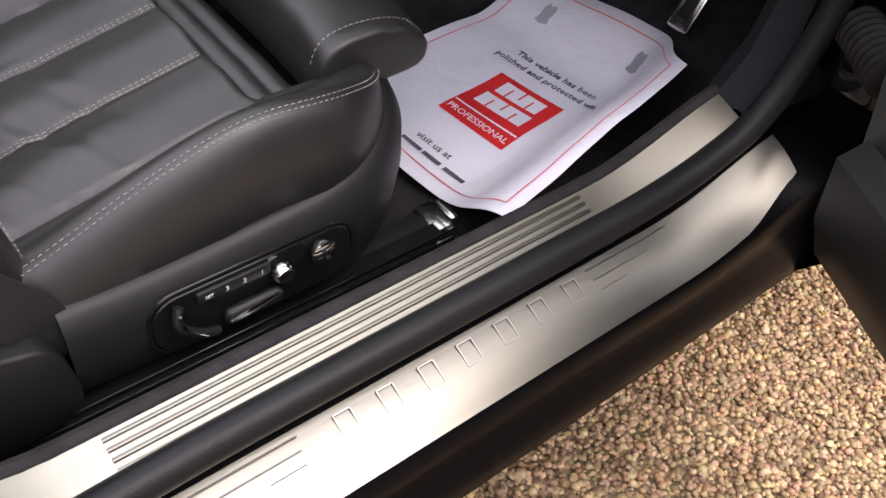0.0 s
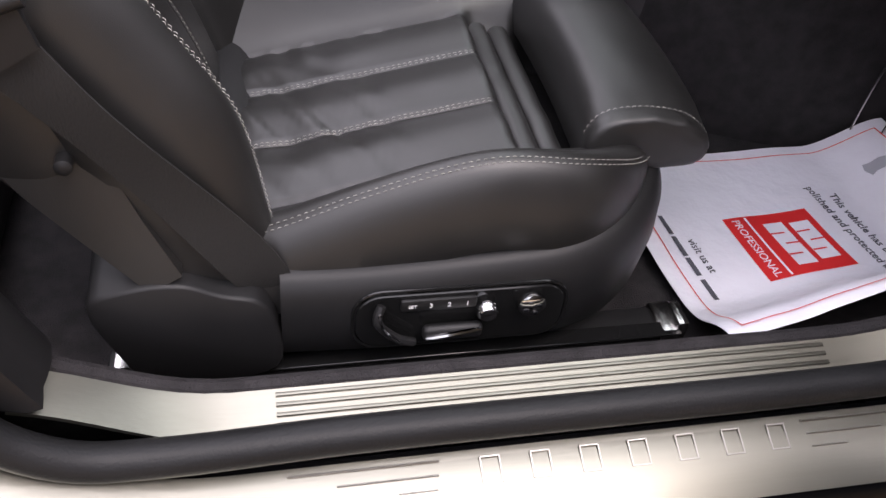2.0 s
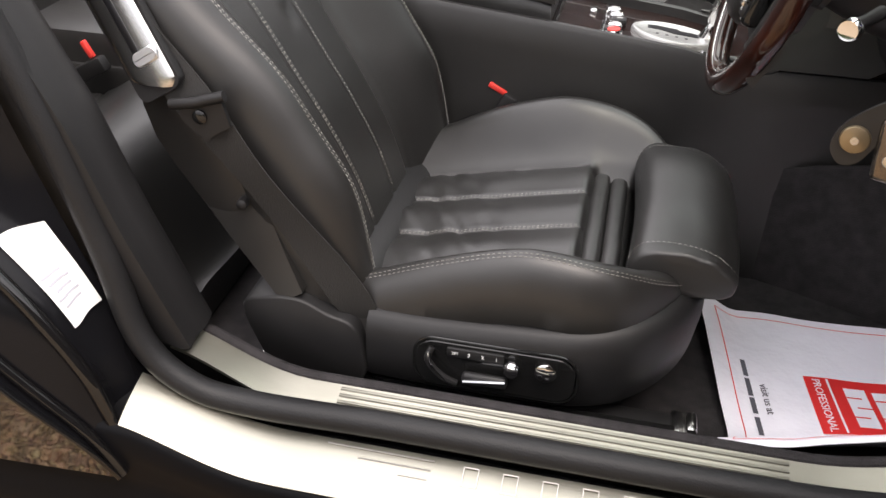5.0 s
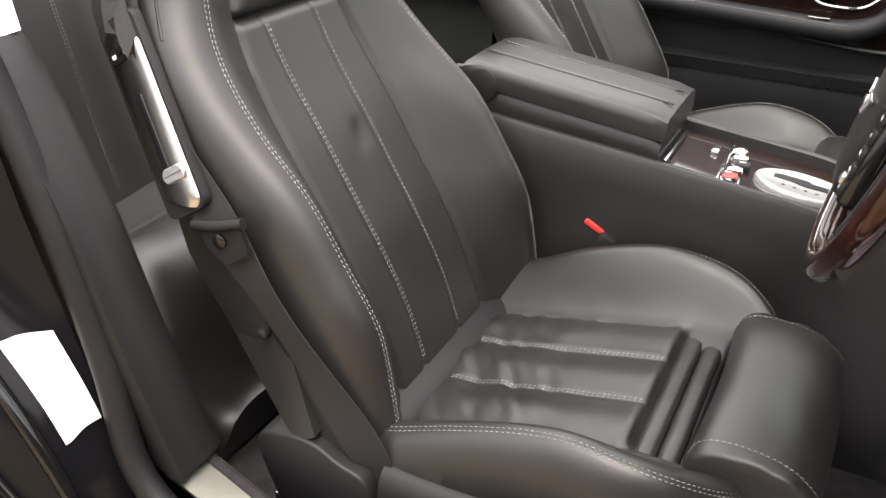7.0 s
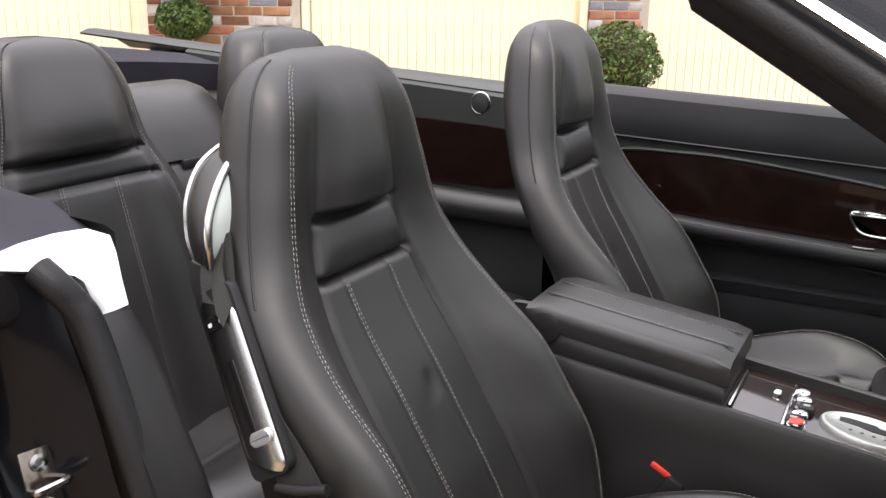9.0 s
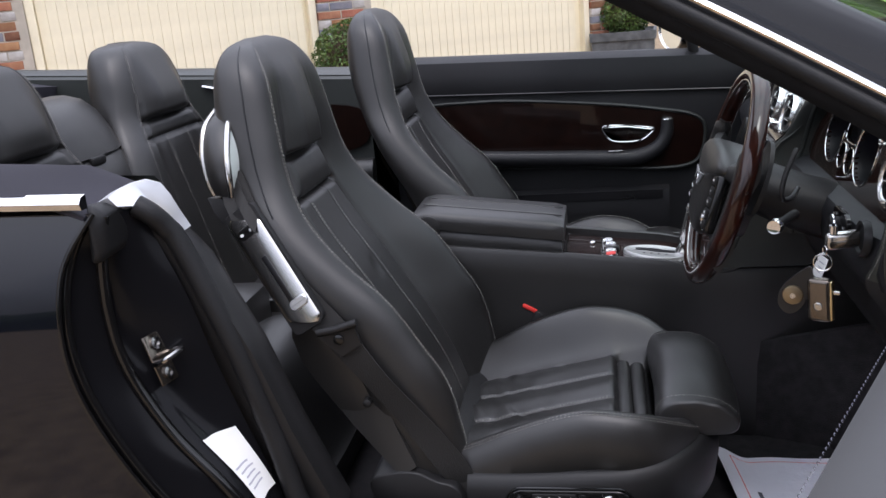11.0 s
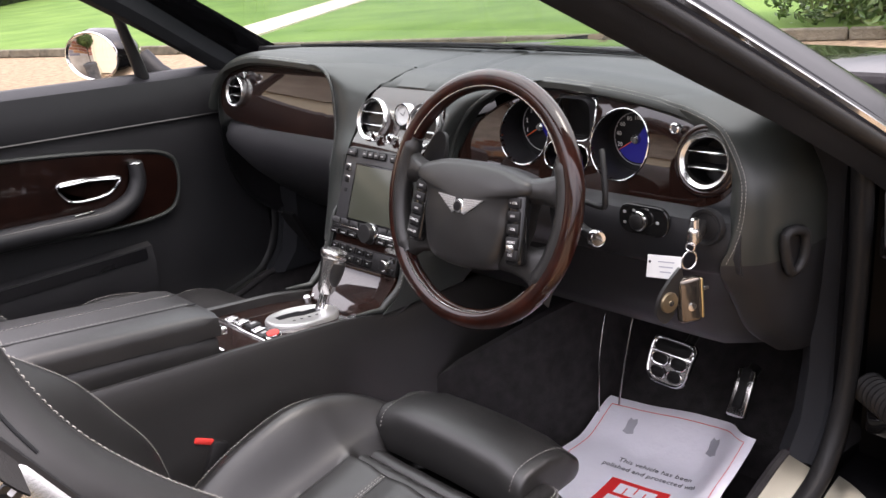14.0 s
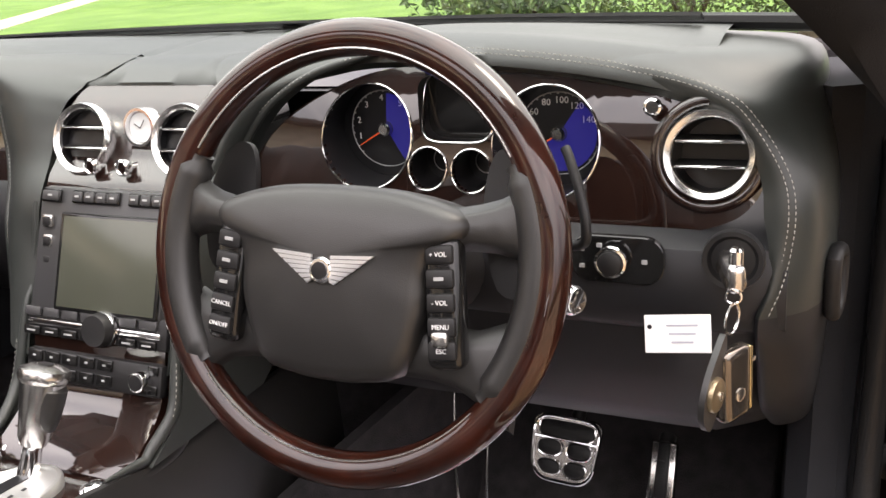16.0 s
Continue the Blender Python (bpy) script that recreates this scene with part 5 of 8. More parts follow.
def flank(P, back, side):
    """Lever plate, belt guide loop and belt on the outer side of a backrest."""
    a, b = V(-0.478, 0, 0.928), V(-0.388, 0, 0.782)
    d = (b - a).normalized()
    nx = V(-d.z, 0, d.x)
    ln = (b - a).length
    m = Matrix((d, V(0, 1, 0), nx)).transposed().to_4x4()

    def at(s, t, out):
        p = a + d * s + nx * t
        base = -0.232 - 0.034 * s / ln
        return P(p.x, base - out, p.z)

    def plate(s0, s1, t0, t1, out, thick, bev=0.003, material=SATIN, name="lever_plate", parent=back, label=""):
        bm = bmesh.new()
        c = []
        for cs, ct, a0 in ((s1 - bev, t0 + bev, -90), (s1 - bev, t1 - bev, 0), (s0 + bev, t1 - bev, 90), (s0 + bev, t0 + bev, 180)):
            c += [(cs + bev * math.cos(radians(a0 + 15 * q)), ct + bev * math.sin(radians(a0 + 15 * q))) for q in range(7)]
        lo = [bm.verts.new(at(s, t, out)) for s, t in c]
        mid = [bm.verts.new(at(s, t, out + thick * 0.7)) for s, t in c]
        hi = [bm.verts.new(at(s + (0.001 if s < (s0 + s1) / 2 else -0.001), t + (0.001 if t < (t0 + t1) / 2 else -0.001), out + thick)) for s, t in c]
        bm.faces.new(lo)
        bm.faces.new(hi[::-1])
        nn = len(c)
        for i in range(nn):
            bm.faces.new((lo[i], mid[i], mid[(i + 1) % nn], lo[(i + 1) % nn]))
            bm.faces.new((mid[i], hi[i], hi[(i + 1) % nn], mid[(i + 1) % nn]))
        return part(name, bm, material, parent, label)

    carrier = plate(-0.03, ln + 0.02, -0.038, 0.025, 0.0, 0.012, 0.012, PLASTIC, "lever_housing", back)
    side_rows = [[at(s, t0 + (t1 - t0) * f, 0.017 - 0.034 * s / ln + 0.004 * math.sin(math.pi * f)) for f in np.linspace(0, 1, 7)] + [at(s, t1, -0.05), at(s, t0, -0.05)] for s, t0, t1 in ((ln - 0.01, -0.04, 0.02), (ln + 0.02, -0.062, 0.022), (ln + 0.06, -0.074, 0.02), (ln + 0.1, -0.076, 0.016), (ln + 0.15, -0.074, 0.01), (ln + 0.2, -0.068, 0.002), (ln + 0.25, -0.058, -0.006), (ln + 0.31, -0.045, -0.012))]
    part("back_side_panel", loft(side_rows, True), LEATHER, back, "black leather side of the backrest below the release plate", angle=60)
    rings = []
    for q in range(41):
        s = -0.012 + (ln + 0.019) * q / 40
        e = min(s + 0.012, ln + 0.007 - s)
        k = 1 if e > 0.012 else math.sqrt(max(1 - ((0.012 - e) / 0.012) ** 2, 0.02)) * 0.4 + 0.6
        row = [at(s + 0.01 * f, -0.0065 + 0.0285 * f * k, 0.017 - 0.0045 * max((f - 0.2) / 0.8, 0) ** 2 - 0.0025 * max((0.2 - f) / 1.2, 0) ** 2 - 0.002 * abs(f) ** 12) for f in np.linspace(-1, 1, 21)]
        rings.append(row + [at(s + 0.01, -0.0065 + 0.028 * k, 0.009), at(s - 0.01, -0.0065 - 0.028 * k, 0.009)])
    pl = part("lever_plate", loft(rings, True), SATIN, back, "polished metal backrest release plate", angle=40)
    plate(0.055, ln - 0.028, -0.0115, -0.0025, 0.0166, 0.0014, 0.002, DIAL, "slot", pl)
    plate(0.0, 0.0175, -0.0275, 0.0085, 0.0145, 0.004, 0.0085, GLOSS, "rocker_switch", pl, "small black seat rocker switch")
    for t in (-0.0215, -0.0025):
        plate(0.0065, 0.011, t, t + 0.006, 0.0186, 0.0006, 0.001, WHITE_PL, "arrow_mark", pl)
    plate(ln - 0.034, ln - 0.018, -0.014, 0.02, 0.0165, 0.005, 0.0075, SILVER, "release_lever", pl, "polished backrest release lever")
    # belt guide beside the head: black horn between two bright strips
    outer = cr([(-0.551, -0.142, 1.099), (-0.556, -0.182, 1.077), (-0.556, -0.206, 1.04), (-0.552, -0.213, 1.0), (-0.544, -0.212, 0.97)], 8)
    inner = cr([(-0.521, -0.144, 1.1), (-0.514, -0.19, 1.073), (-0.508, -0.222, 1.034), (-0.506, -0.23, 1.0), (-0.51, -0.224, 0.97)], 8)
    horn = []
    for p, q in zip(outer, inner):
        bulge = V(0, -0.007, 0.002)
        horn.append([P(*p), P(*(p.lerp(q, 0.25) + bulge * 0.8)), P(*(p.lerp(q, 0.5) + bulge)), P(*(p.lerp(q, 0.75) + bulge * 0.8)), P(*q), P(*(q + V(0.0, 0.045, 0))), P(*(p + V(0.0, 0.05, 0)))])
    part("guide_horn", loft(horn, True), LEATHER, back, "black belt guide horn", angle=50)
    part("guide_strip", tube([P(*p) for p in outer], 0.005, 8), SATIN, back, "bright edge strip of the belt guide")
    arm = cr([(-0.521, -0.144, 1.1), (-0.506, -0.146, 1.078), (-0.497, -0.156, 1.05), (-0.496, -0.166, 1.02), (-0.503, -0.175, 0.998)], 8)
    loop = part("belt_guide", tube([P(*p) for p in inner], 0.0055, 10), SATIN, back, "bright metal belt guide loop")
    part("loop_arm", tube([P(*p) for p in arm], 0.0048, 8), SATIN, loop)
    web = [[P(*(q.lerp(r, f) + V(0.004 * math.sin(f * math.pi), 0.006 * math.sin(f * math.pi), 0))) for f in np.linspace(0, 1, 6)] for q, r in zip(inner, arm)]
    part("guide_web", slab(web, 0.003 * side), PANE_GREEN, loop, "pale satin inner face of the belt guide")
    slot = [inner[k].lerp(arm[k], 0.72) + V(0.004, -0.002, 0) for k in range(7, 27)]
    part("guide_slot", tube([P(*p) for p in slot], 0.0042, 8), DIAL, loop)
    part("belt_fold", slab([[P(-0.512 + 0.048 * u, -0.19 - 0.05 * math.sin(u * 1.6) - 0.018 * v, 1.005 - 0.06 * u - 0.035 * v * (1 - 0.3 * u) + 0.006 * math.sin(5 * u)) for v in np.linspace(0, 1, 5)] for u in np.linspace(0, 1, 9)], 0.003), BELT, back)
    part("guide_stem", loft([[P(x + dx, y + dy, z) for dx, dy in ((-0.03, 0.0), (0.0, -0.012), (0.03, 0.0), (0.0, 0.03))] for x, y, z in ((-0.53, -0.205, 0.965), (-0.515, -0.222, 0.945), (-0.497, -0.232, 0.925))], True), PLASTIC, back)
    # belt, from the guide to the floor
    path = cr([(-0.515, -0.205, 1.0), (-0.485, -0.238, 0.94), (-0.44, -0.252, 0.87), (-0.40, -0.262, 0.81), (-0.345, -0.272, 0.745), (-0.292, -0.272, 0.67), (-0.222, -0.268, 0.575), (-0.175, -0.262, 0.50), (-0.158, -0.255, 0.46)], 6)
    rings = []
    for i, p in enumerate(path):
        q, r = path[max(i - 1, 0)], path[min(i + 1, len(path) - 1)]
        dd = (r - q).normalized()
        w = dd.cross(V(0, 1, 0)).normalized() * 0.0225
        t = V(0, 0.001, 0)
        tw = V(0, 0.006 * math.sin(i * 0.35), 0)
        rings.append([P(*(p + w * f + t * g + tw * f)) for f, g in ((-1, 1), (0, 1.6), (1, 1), (1, -1), (0, -1), (-1, -1))])
    belt = part("seat_belt", loft(rings, True), BELT, back, "dark woven seat belt")
    sl = tube([P(-0.372, -0.287, 0.755), P(-0.34, -0.29, 0.762), P(-0.306, -0.287, 0.772)], 0.0065, 10)
    part("belt_slider", sl, PLASTIC, belt)
    part("belt_tongue", poly([P(x, -0.281, z) for x, z in ((-0.365, 0.755), (-0.312, 0.77), (-0.303, 0.735), (-0.335, 0.715), (-0.36, 0.735))], 0.006, (0, -side, 0)), PLASTIC, belt)
    part("bolt", lathe([(0, 0.006), (0.005, 0.006), (0.0085, 0.004), (0.0085, 0)], P(-0.338, -0.286, 0.744), (0, -side, 0), 16), GLOSS, belt)
    part("grommet", lathe([(0, 0.004), (0.004, 0.004), (0.007, 0.002), (0.007, -0.01)], P(-0.312, -0.262, 0.62), (0, -side, 0), 16), PLASTIC, back)


flank(PD, back_d, 1)
flank(PP, back_p, -1)

# belt buckles between the seats and the tunnel
def buckle(at, lean, label, ln=0.11):
    b = thing("belt_buckle", at, label, "belt buckle", "belt buckles")
    x, y, z = at
    m = Matrix.Rotation(radians(lean), 4, "Y")
    bm = rbox((0, 0, 0.055 - ln / 2), (0.03, 0.024, ln), 0.006, 2, m)
    bmesh.ops.translate(bm, vec=(x, y, z), verts=bm.verts[:])
    part("housing", bm, PLASTIC, b)
    bm = rbox((0, 0, 0.058), (0.034, 0.012, 0.01), 0.003, 2, m)
    bmesh.ops.translate(bm, vec=(x, y, z), verts=bm.verts[:])
    part("release_button", bm, RED_PL, b, "red release button")


buckle((-0.085, 0.698, 0.525), 28, "black belt buckle with red button beside the tunnel")
buckle((-0.085 + 0.02, M(0.698), 0.525), 28, "black belt buckle with red button beside the tunnel")
buckle((-0.83, 0.675, 0.525), 62, "black rear belt buckle with red button", 0.07)


def rear_seat(cy, label):
    s = thing("back_seat", (-1.2, cy, 0.29), label, "seat", "back seats")
    hz = [0.42, 0.62, 0.75, 0.895, 0.99, 1.05, 1.11, 1.158, 1.183, 1.193]
    fx = curve1(hz, [-0.925, -0.985, -1.02, -1.06, -1.085, -1.09, -1.10, -1.115, -1.135, -1.16])
    ow = curve1(hz, [0.27, 0.27, 0.265, 0.245, 0.205, 0.185, 0.17, 0.145, 0.11, 0.03])
    bx = curve1(hz, [-1.13, -1.17, -1.19, -1.22, -1.24, -1.25, -1.25, -1.245, -1.23, -1.18])
    rings = []
    for z in list(np.linspace(0.42, 0.93, 21)) + list(np.linspace(0.936, 1.01, 14)) + list(np.linspace(1.02, 1.16, 12)) + [1.17, 1.179, 1.186, 1.19, 1.193]:
        row = []
        for i in range(41):
            u = -1 + i / 20
            y = u * ow(z)
            x = fx(z) - 0.05 * abs(u) ** 6
            x += 0.02 * smooth(abs(u), 0.45, 0.75) * (1 - smooth(z, 0.9, 1.04))
            if abs(u) < 0.72:
                x -= 0.012 * math.exp(-((z - 0.945) / 0.006) ** 2) + 0.012 * math.exp(-((z - 0.993) / 0.007) ** 2)
                x += 0.026 * smooth(z, 0.995, 1.01) * (1 - smooth(z, 1.04, 1.17)) * (1 - smooth(abs(u), 0.3, 0.75))
            x -= 0.006 * math.exp(-((abs(u) - 0.7) / 0.02) ** 2)
            for g in (-0.06, 0.06):
                x -= 0.004 * math.exp(-((y - g) / 0.004) ** 2) * (z < 0.95)
            row.append(V(x, cy + y, z))
        for k in range(1, 12):
            t = k / 12
            row.append(V(fx(z) - 0.05 + (bx(z) - fx(z) + 0.05) * math.sin(math.pi * t) ** 0.5, cy + ow(z) * math.cos(math.pi * t), z))
        rings.append(row)
    back = part("backrest", loft(rings, True), LEATHER, s, "black leather rear backrest", angle=60)
    rows_of = []
    for g in (-0.06, 0.06):
        rows_of.append(stitches([V(fx(z) - 0.001, cy + g + 0.004, z) for z in np.linspace(0.5, 0.95, 26)], lift=(1, 0, 0.3), rows=0.006))
    for sg in (-1, 1):
        rows_of.append(stitches([V(fx(z) - 0.05 * 0.75 ** 6 + 0.018 * (1 - smooth(z, 0.9, 1.04)) + 0.001, cy + sg * 0.76 * ow(z), z) for z in np.linspace(0.6, 1.165, 26)], lift=(1, 0, 0.3), rows=0.006))
    for bm in rows_of:
        part("stitching", bm, THREAD, back)
    rings = []
    for x in np.linspace(-1.0, -0.47, 60):
        row = []
        k = smooth(x, -0.68, -0.47)
        for i in range(21):
            u = -1 + i / 10
            row.append(V(x, cy + u * 0.26, 0.475 + 0.085 * smooth(x, -0.86, -0.66) - 0.006 * math.exp(-((x + 0.83) / 0.006) ** 2) + 0.03 * abs(u) ** 2 - 0.06 * abs(u) ** 8 - 0.21 * k ** 2.2 - 0.004 * math.exp(-((abs(u) - 0.55) / 0.02) ** 2)))
        row += [V(x, cy + 0.26, 0.3), V(x, cy - 0.26, 0.3)]
        rings.append(row)
    part("cushion", loft(rings, True), LEATHER, s, "black leather rear cushion", angle=60)
    return s


rear_seat(0.52, "black leather rear seat with fixed head restraint")
rear_seat(M(0.455), "black leather rear seat with fixed head restraint")
# raised middle between the rear seats
rings = []
for x0, x1, z, w in ((-0.96, -1.3, 0.45, 0.17), (-1.0, -1.3, 0.6, 0.17), (-1.04, -1.3, 0.75, 0.165), (-1.075, -1.3, 0.88, 0.16), (-1.092, -1.3, 0.938, 0.157), (-1.1, -1.3, 0.944, 0.156), (-1.092, -1.3, 0.95, 0.156), (-1.11, -1.3, 1.0, 0.15), (-1.135, -1.3, 1.045, 0.143), (-1.165, -1.29, 1.072, 0.135), (-1.2, -1.27, 1.085, 0.12)):
    rings.append([V(x0 - 0.035 * abs(f) ** 3, C + f * w, z) for f in np.linspace(-1, 1, 17)] + [V(x1, C + w, z), V(x1, C - w, z)])
bm = loft(rings, True)
mid = thing("rear_centre_panel", (-1.2, C, 0.3), "black leather panel between the rear seats", "panel")
part("panel", bm, LEATHER, mid, angle=60)
part("base", rbox((-1.0, C, 0.45), (0.5, 0.18, 0.3), 0.03, 2), LEATHER, mid)
part("pull_loop", rbox((-1.092, C - 0.02, 0.94), (0.014, 0.06, 0.022), 0.006, 2), PLASTIC, mid)

# ---- dashboard ----
dash = thing("dashboard", (0.6, C, 0.6), "black leather dashboard with dark walnut fascias", "dashboard")
FA = [0.0, 0.10, 0.166, 0.216, 0.30, 0.429, 0.547, 0.626, 0.675, 0.706, 0.716]
edge_x = curve1(FA, [0.500, 0.502, 0.514, 0.515, 0.507, 0.502, 0.499, 0.497, 0.490, 0.473, 0.465])
edge_zd = curve1(FA, [1.022, 1.022, 1.026, 1.036, 1.048, 1.044, 1.030, 1.011, 0.983, 0.945, 0.915])
edge_zp = curve1(FA, [1.022, 1.022, 1.026, 1.034, 1.047, 1.055, 1.056, 1.044, 1.026, 0.985, 0.945])


def dash_edge(y):
    a = abs(y - C)
    return V(edge_x(a), y, (edge_zd if y < C else edge_zp)(a))


def dash_pt(y, t):
    """A place on the dash top, from its rear edge (0) to the screen (1)."""
    a = abs(y - C)
    p = dash_edge(y).lerp(V(base_x(y) + 0.005, y, 1.05 - 0.02 * smooth(a, 0.62, 0.72)), t)
    p.z += 0.012 * math.sin(math.pi * t) + 0.008 * math.sin(math.pi * min(t * 3, 1)) - 0.005 * math.exp(-((a - 0.082 + 0.02 * t) / 0.006) ** 2)
    return p


def dash_z(x, y):
    e = edge_x(abs(y - C))
    return dash_pt(y, min(max((x - e) / (base_x(y) + 0.005 - e), 0), 1)).z


# sewn crest of the driver's dash end, from the hood down to the knee panel
CREST = cr([(0.506, 0.31, 1.034), (0.499, 0.236, 1.0265), (0.488, 0.172, 1.0085), (0.479, 0.143, 0.9835), (0.468, 0.1185, 0.9455), (0.46, 0.1115, 0.915), (0.456, 0.1135, 0.88), (0.449, 0.1195, 0.85), (0.443, 0.128, 0.825), (0.45, 0.128, 0.8), (0.475, 0.127, 0.765), (0.52, 0.125, 0.7), (0.6, 0.12, 0.64)], 5)


def dash_top():
    grid = []
    for y in np.linspace(C - 0.625, C + 0.716, 121):
        f = dash_edge(y)
        grid.append([V(f.x + 0.035, y, f.z - 0.017), V(f.x + 0.01, y, f.z - 0.016), V(f.x - 0.001, y, f.z - 0.009)] + [dash_pt(y, k / 12) for k in range(13)])
    top = part("dash_top", loft(grid, False), DASH, dash, "black leather dash top reflecting the screen", angle=60)
    for path in ([dash_edge(y) + V(0.004, 0, 0.0035) for y in np.linspace(C - 0.32, 0.27, 40)] + [p + V(-0.001, 0, 0.001) for p in CREST[4:41]], [dash_edge(y) + V(0.004, 0, 0.0035) for y in np.linspace(C + 0.345, C + 0.64, 50)]):
        part("stitching", stitches(path, gap=0.0052, size=0.0034, w=0.0008, lift=(-0.7, 0, 0.7), rows=0.0055), THREAD, top)
    # air slot at the foot of the screen
    part("air_slot", slab([[V(base_x(y) - 0.035 + dx, y, 1.0655 - 0.35 * dx) for y in np.linspace(0.22, 1.4, 30)] for dx in (0, 0.018)], 0.004), DIAL, top)
    part("screen_clip", rbox((0.785, 0.795, 1.058), (0.016, 0.036, 0.008), 0.003, 2), PLASTIC, top)


dash_top()


def ring_pts(x, y, z, r, n=40, tilt=0.0, sq=None):
    out = []
    for k in range(n):
        a = 2 * math.pi * k / n
        c, s = math.cos(a), math.sin(a)
        if sq:
            e = 0.45
            c, s = math.copysign(abs(c) ** e, c) * sq[0] / r, math.copysign(abs(s) ** e, s) * sq[1] / r
        out.append(V(x + tilt * r * s, y + r * c, z + r * s))
    return out


def bow(z):
    """The fascias lean away towards their top."""
    return 0.22 * (z - 0.96) + 1.2 * max(z - 0.94, 0) ** 2


def fascia(outline, holes, x, thick, material, parent, name, label=""):
    """A plate facing the rear with round openings right through it."""
    bm = bmesh.new()
    edges = []
    loops = [[V(x, y, z) for y, z in outline]] + [[V(x, p.y, p.z) for p in h] for h in holes]
    for lp in loops:
        vs = [bm.verts.new(p) for p in lp]
        edges += [bm.edges.new((vs[i], vs[(i + 1) % len(vs)])) for i in range(len(vs))]
    bmesh.ops.triangle_fill(bm, edges=edges, use_beauty=True, use_dissolve=False)
    bmesh.ops.subdivide_edges(bm, edges=[e for e in bm.edges if e.calc_length() > 0.03], cuts=3, use_grid_fill=True)
    bmesh.ops.triangulate(bm, faces=bm.faces[:])
    ext = bmesh.ops.extrude_face_region(bm, geom=bm.faces[:])
    bmesh.ops.translate(bm, vec=(thick, 0, 0), verts=[g for g in ext["geom"] if isinstance(g, bmesh.types.BMVert)])
    for v in bm.verts:
        v.co.x += bow(v.co.z)
    return part(name, bm, material, parent, label, angle=30)


def smooth2(pts, n=6):
    return [(p.x, p.y) for p in cr([(a, b, 0) for a, b in pts], n, True)]


FX = 0.486
GR, GL = (0.334, 0.964), (0.526, 0.966)
SM = [(0.455, 0.937), (0.408, 0.936)]
VR = (0.183, 0.958)
out_d = smooth2([(0.672, 0.905), (0.664, 0.935), (0.648, 0.96), (0.618, 0.988), (0.573, 1.012), (0.516, 1.03), (0.44, 1.035), (0.364, 1.032), (0.286, 1.022), (0.211, 1.006), (0.164, 0.988), (0.142, 0.968), (0.135, 0.945), (0.142, 0.92), (0.165, 0.9), (0.217, 0.888), (0.312, 0.885), (0.45, 0.885), (0.6, 0.885)])
holes = [ring_pts(FX, *GR, 0.052), ring_pts(FX, *GL, 0.052), ring_pts(FX, *VR, 0.037)] + [ring_pts(FX, *s, 0.0205, 28) for s in SM] + [ring_pts(FX, 0.425, 0.996, 0.038, 40, 0, (0.038, 0.033))]
fas = fascia(out_d, holes, FX, 0.006, WOOD, dash, "wood_fascia", "glossy dark walnut instrument fascia")


def cup(y, z, r, depth, parent, name, material=DIAL, n=36):
    bm = loft([[p + V(bow(p.z), 0, 0) for p in ring_pts(FX, y, z, r, n)], ring_pts(FX + depth, y, z, r, n)], True, False)
    return part(name, bm, material, parent)


def numeral(text, y, z, x, size, parent, material=WHITE_PL):
    m = frame3((x, y, z), (0, -1, 0), (0, 0, 1))
    part("numeral", text_mesh(text, size, m, 0.0002), material, parent)


def gauge(y, z, marks, needle, name, lit):
    g = part(name, tube([p + V(bow(p.z), 0, 0) for p in ring_pts(FX - 0.001, y, z, 0.0525, 48)], 0.0012, 8, True), CHROME, fas, "chrome-ringed instrument with deep dark dial")
    cup(y, z, 0.052, 0.05, g, "cup")
    face = part("dial_face", lathe([(0, 0), (0.052, 0), (0.052, 0.003), (0, 0.003)], (FX + 0.05, y, z), (-1, 0, 0), 40), DIAL, g)
    part("scale_ring", tube(ring_pts(FX + 0.0465, y, z, 0.041, 48), 0.0006, 6, True), GREY_MARK, face)
    for text, deg in marks:
        a = radians(deg)
        numeral(text, y - 0.033 * math.cos(a), z + 0.033 * math.sin(a), FX + 0.0465, 0.0095, face)
    for k in range(25):
        a = radians(-40 + k * 260 / 24)
        p = V(FX + 0.0465, y - 0.04 * math.cos(a), z + 0.04 * math.sin(a))
        part("tick", rbox(p, (0.0005, 0.0012, 0.0012) if k % 3 else (0.0005, 0.002, 0.002), 0, 1), GREY_MARK, face)
    a = radians(needle)
    part("needle", tube([(FX + 0.043, y, z), (FX + 0.043, y - 0.036 * math.cos(a), z + 0.036 * math.sin(a))], [0.0012, 0.0006], 6), NEEDLE, face)
    part("hub", lathe([(0.0075, 0), (0.0075, 0.006), (0.005, 0.009), (0, 0.009)], (FX + 0.047, y, z), (-1, 0, 0), 20), SATIN, face)
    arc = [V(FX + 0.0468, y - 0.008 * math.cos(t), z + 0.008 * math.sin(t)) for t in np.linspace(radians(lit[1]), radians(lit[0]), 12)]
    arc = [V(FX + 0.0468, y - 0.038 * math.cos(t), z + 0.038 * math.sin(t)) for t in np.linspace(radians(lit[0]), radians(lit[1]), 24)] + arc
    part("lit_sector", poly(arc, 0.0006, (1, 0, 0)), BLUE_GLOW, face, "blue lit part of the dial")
    return g


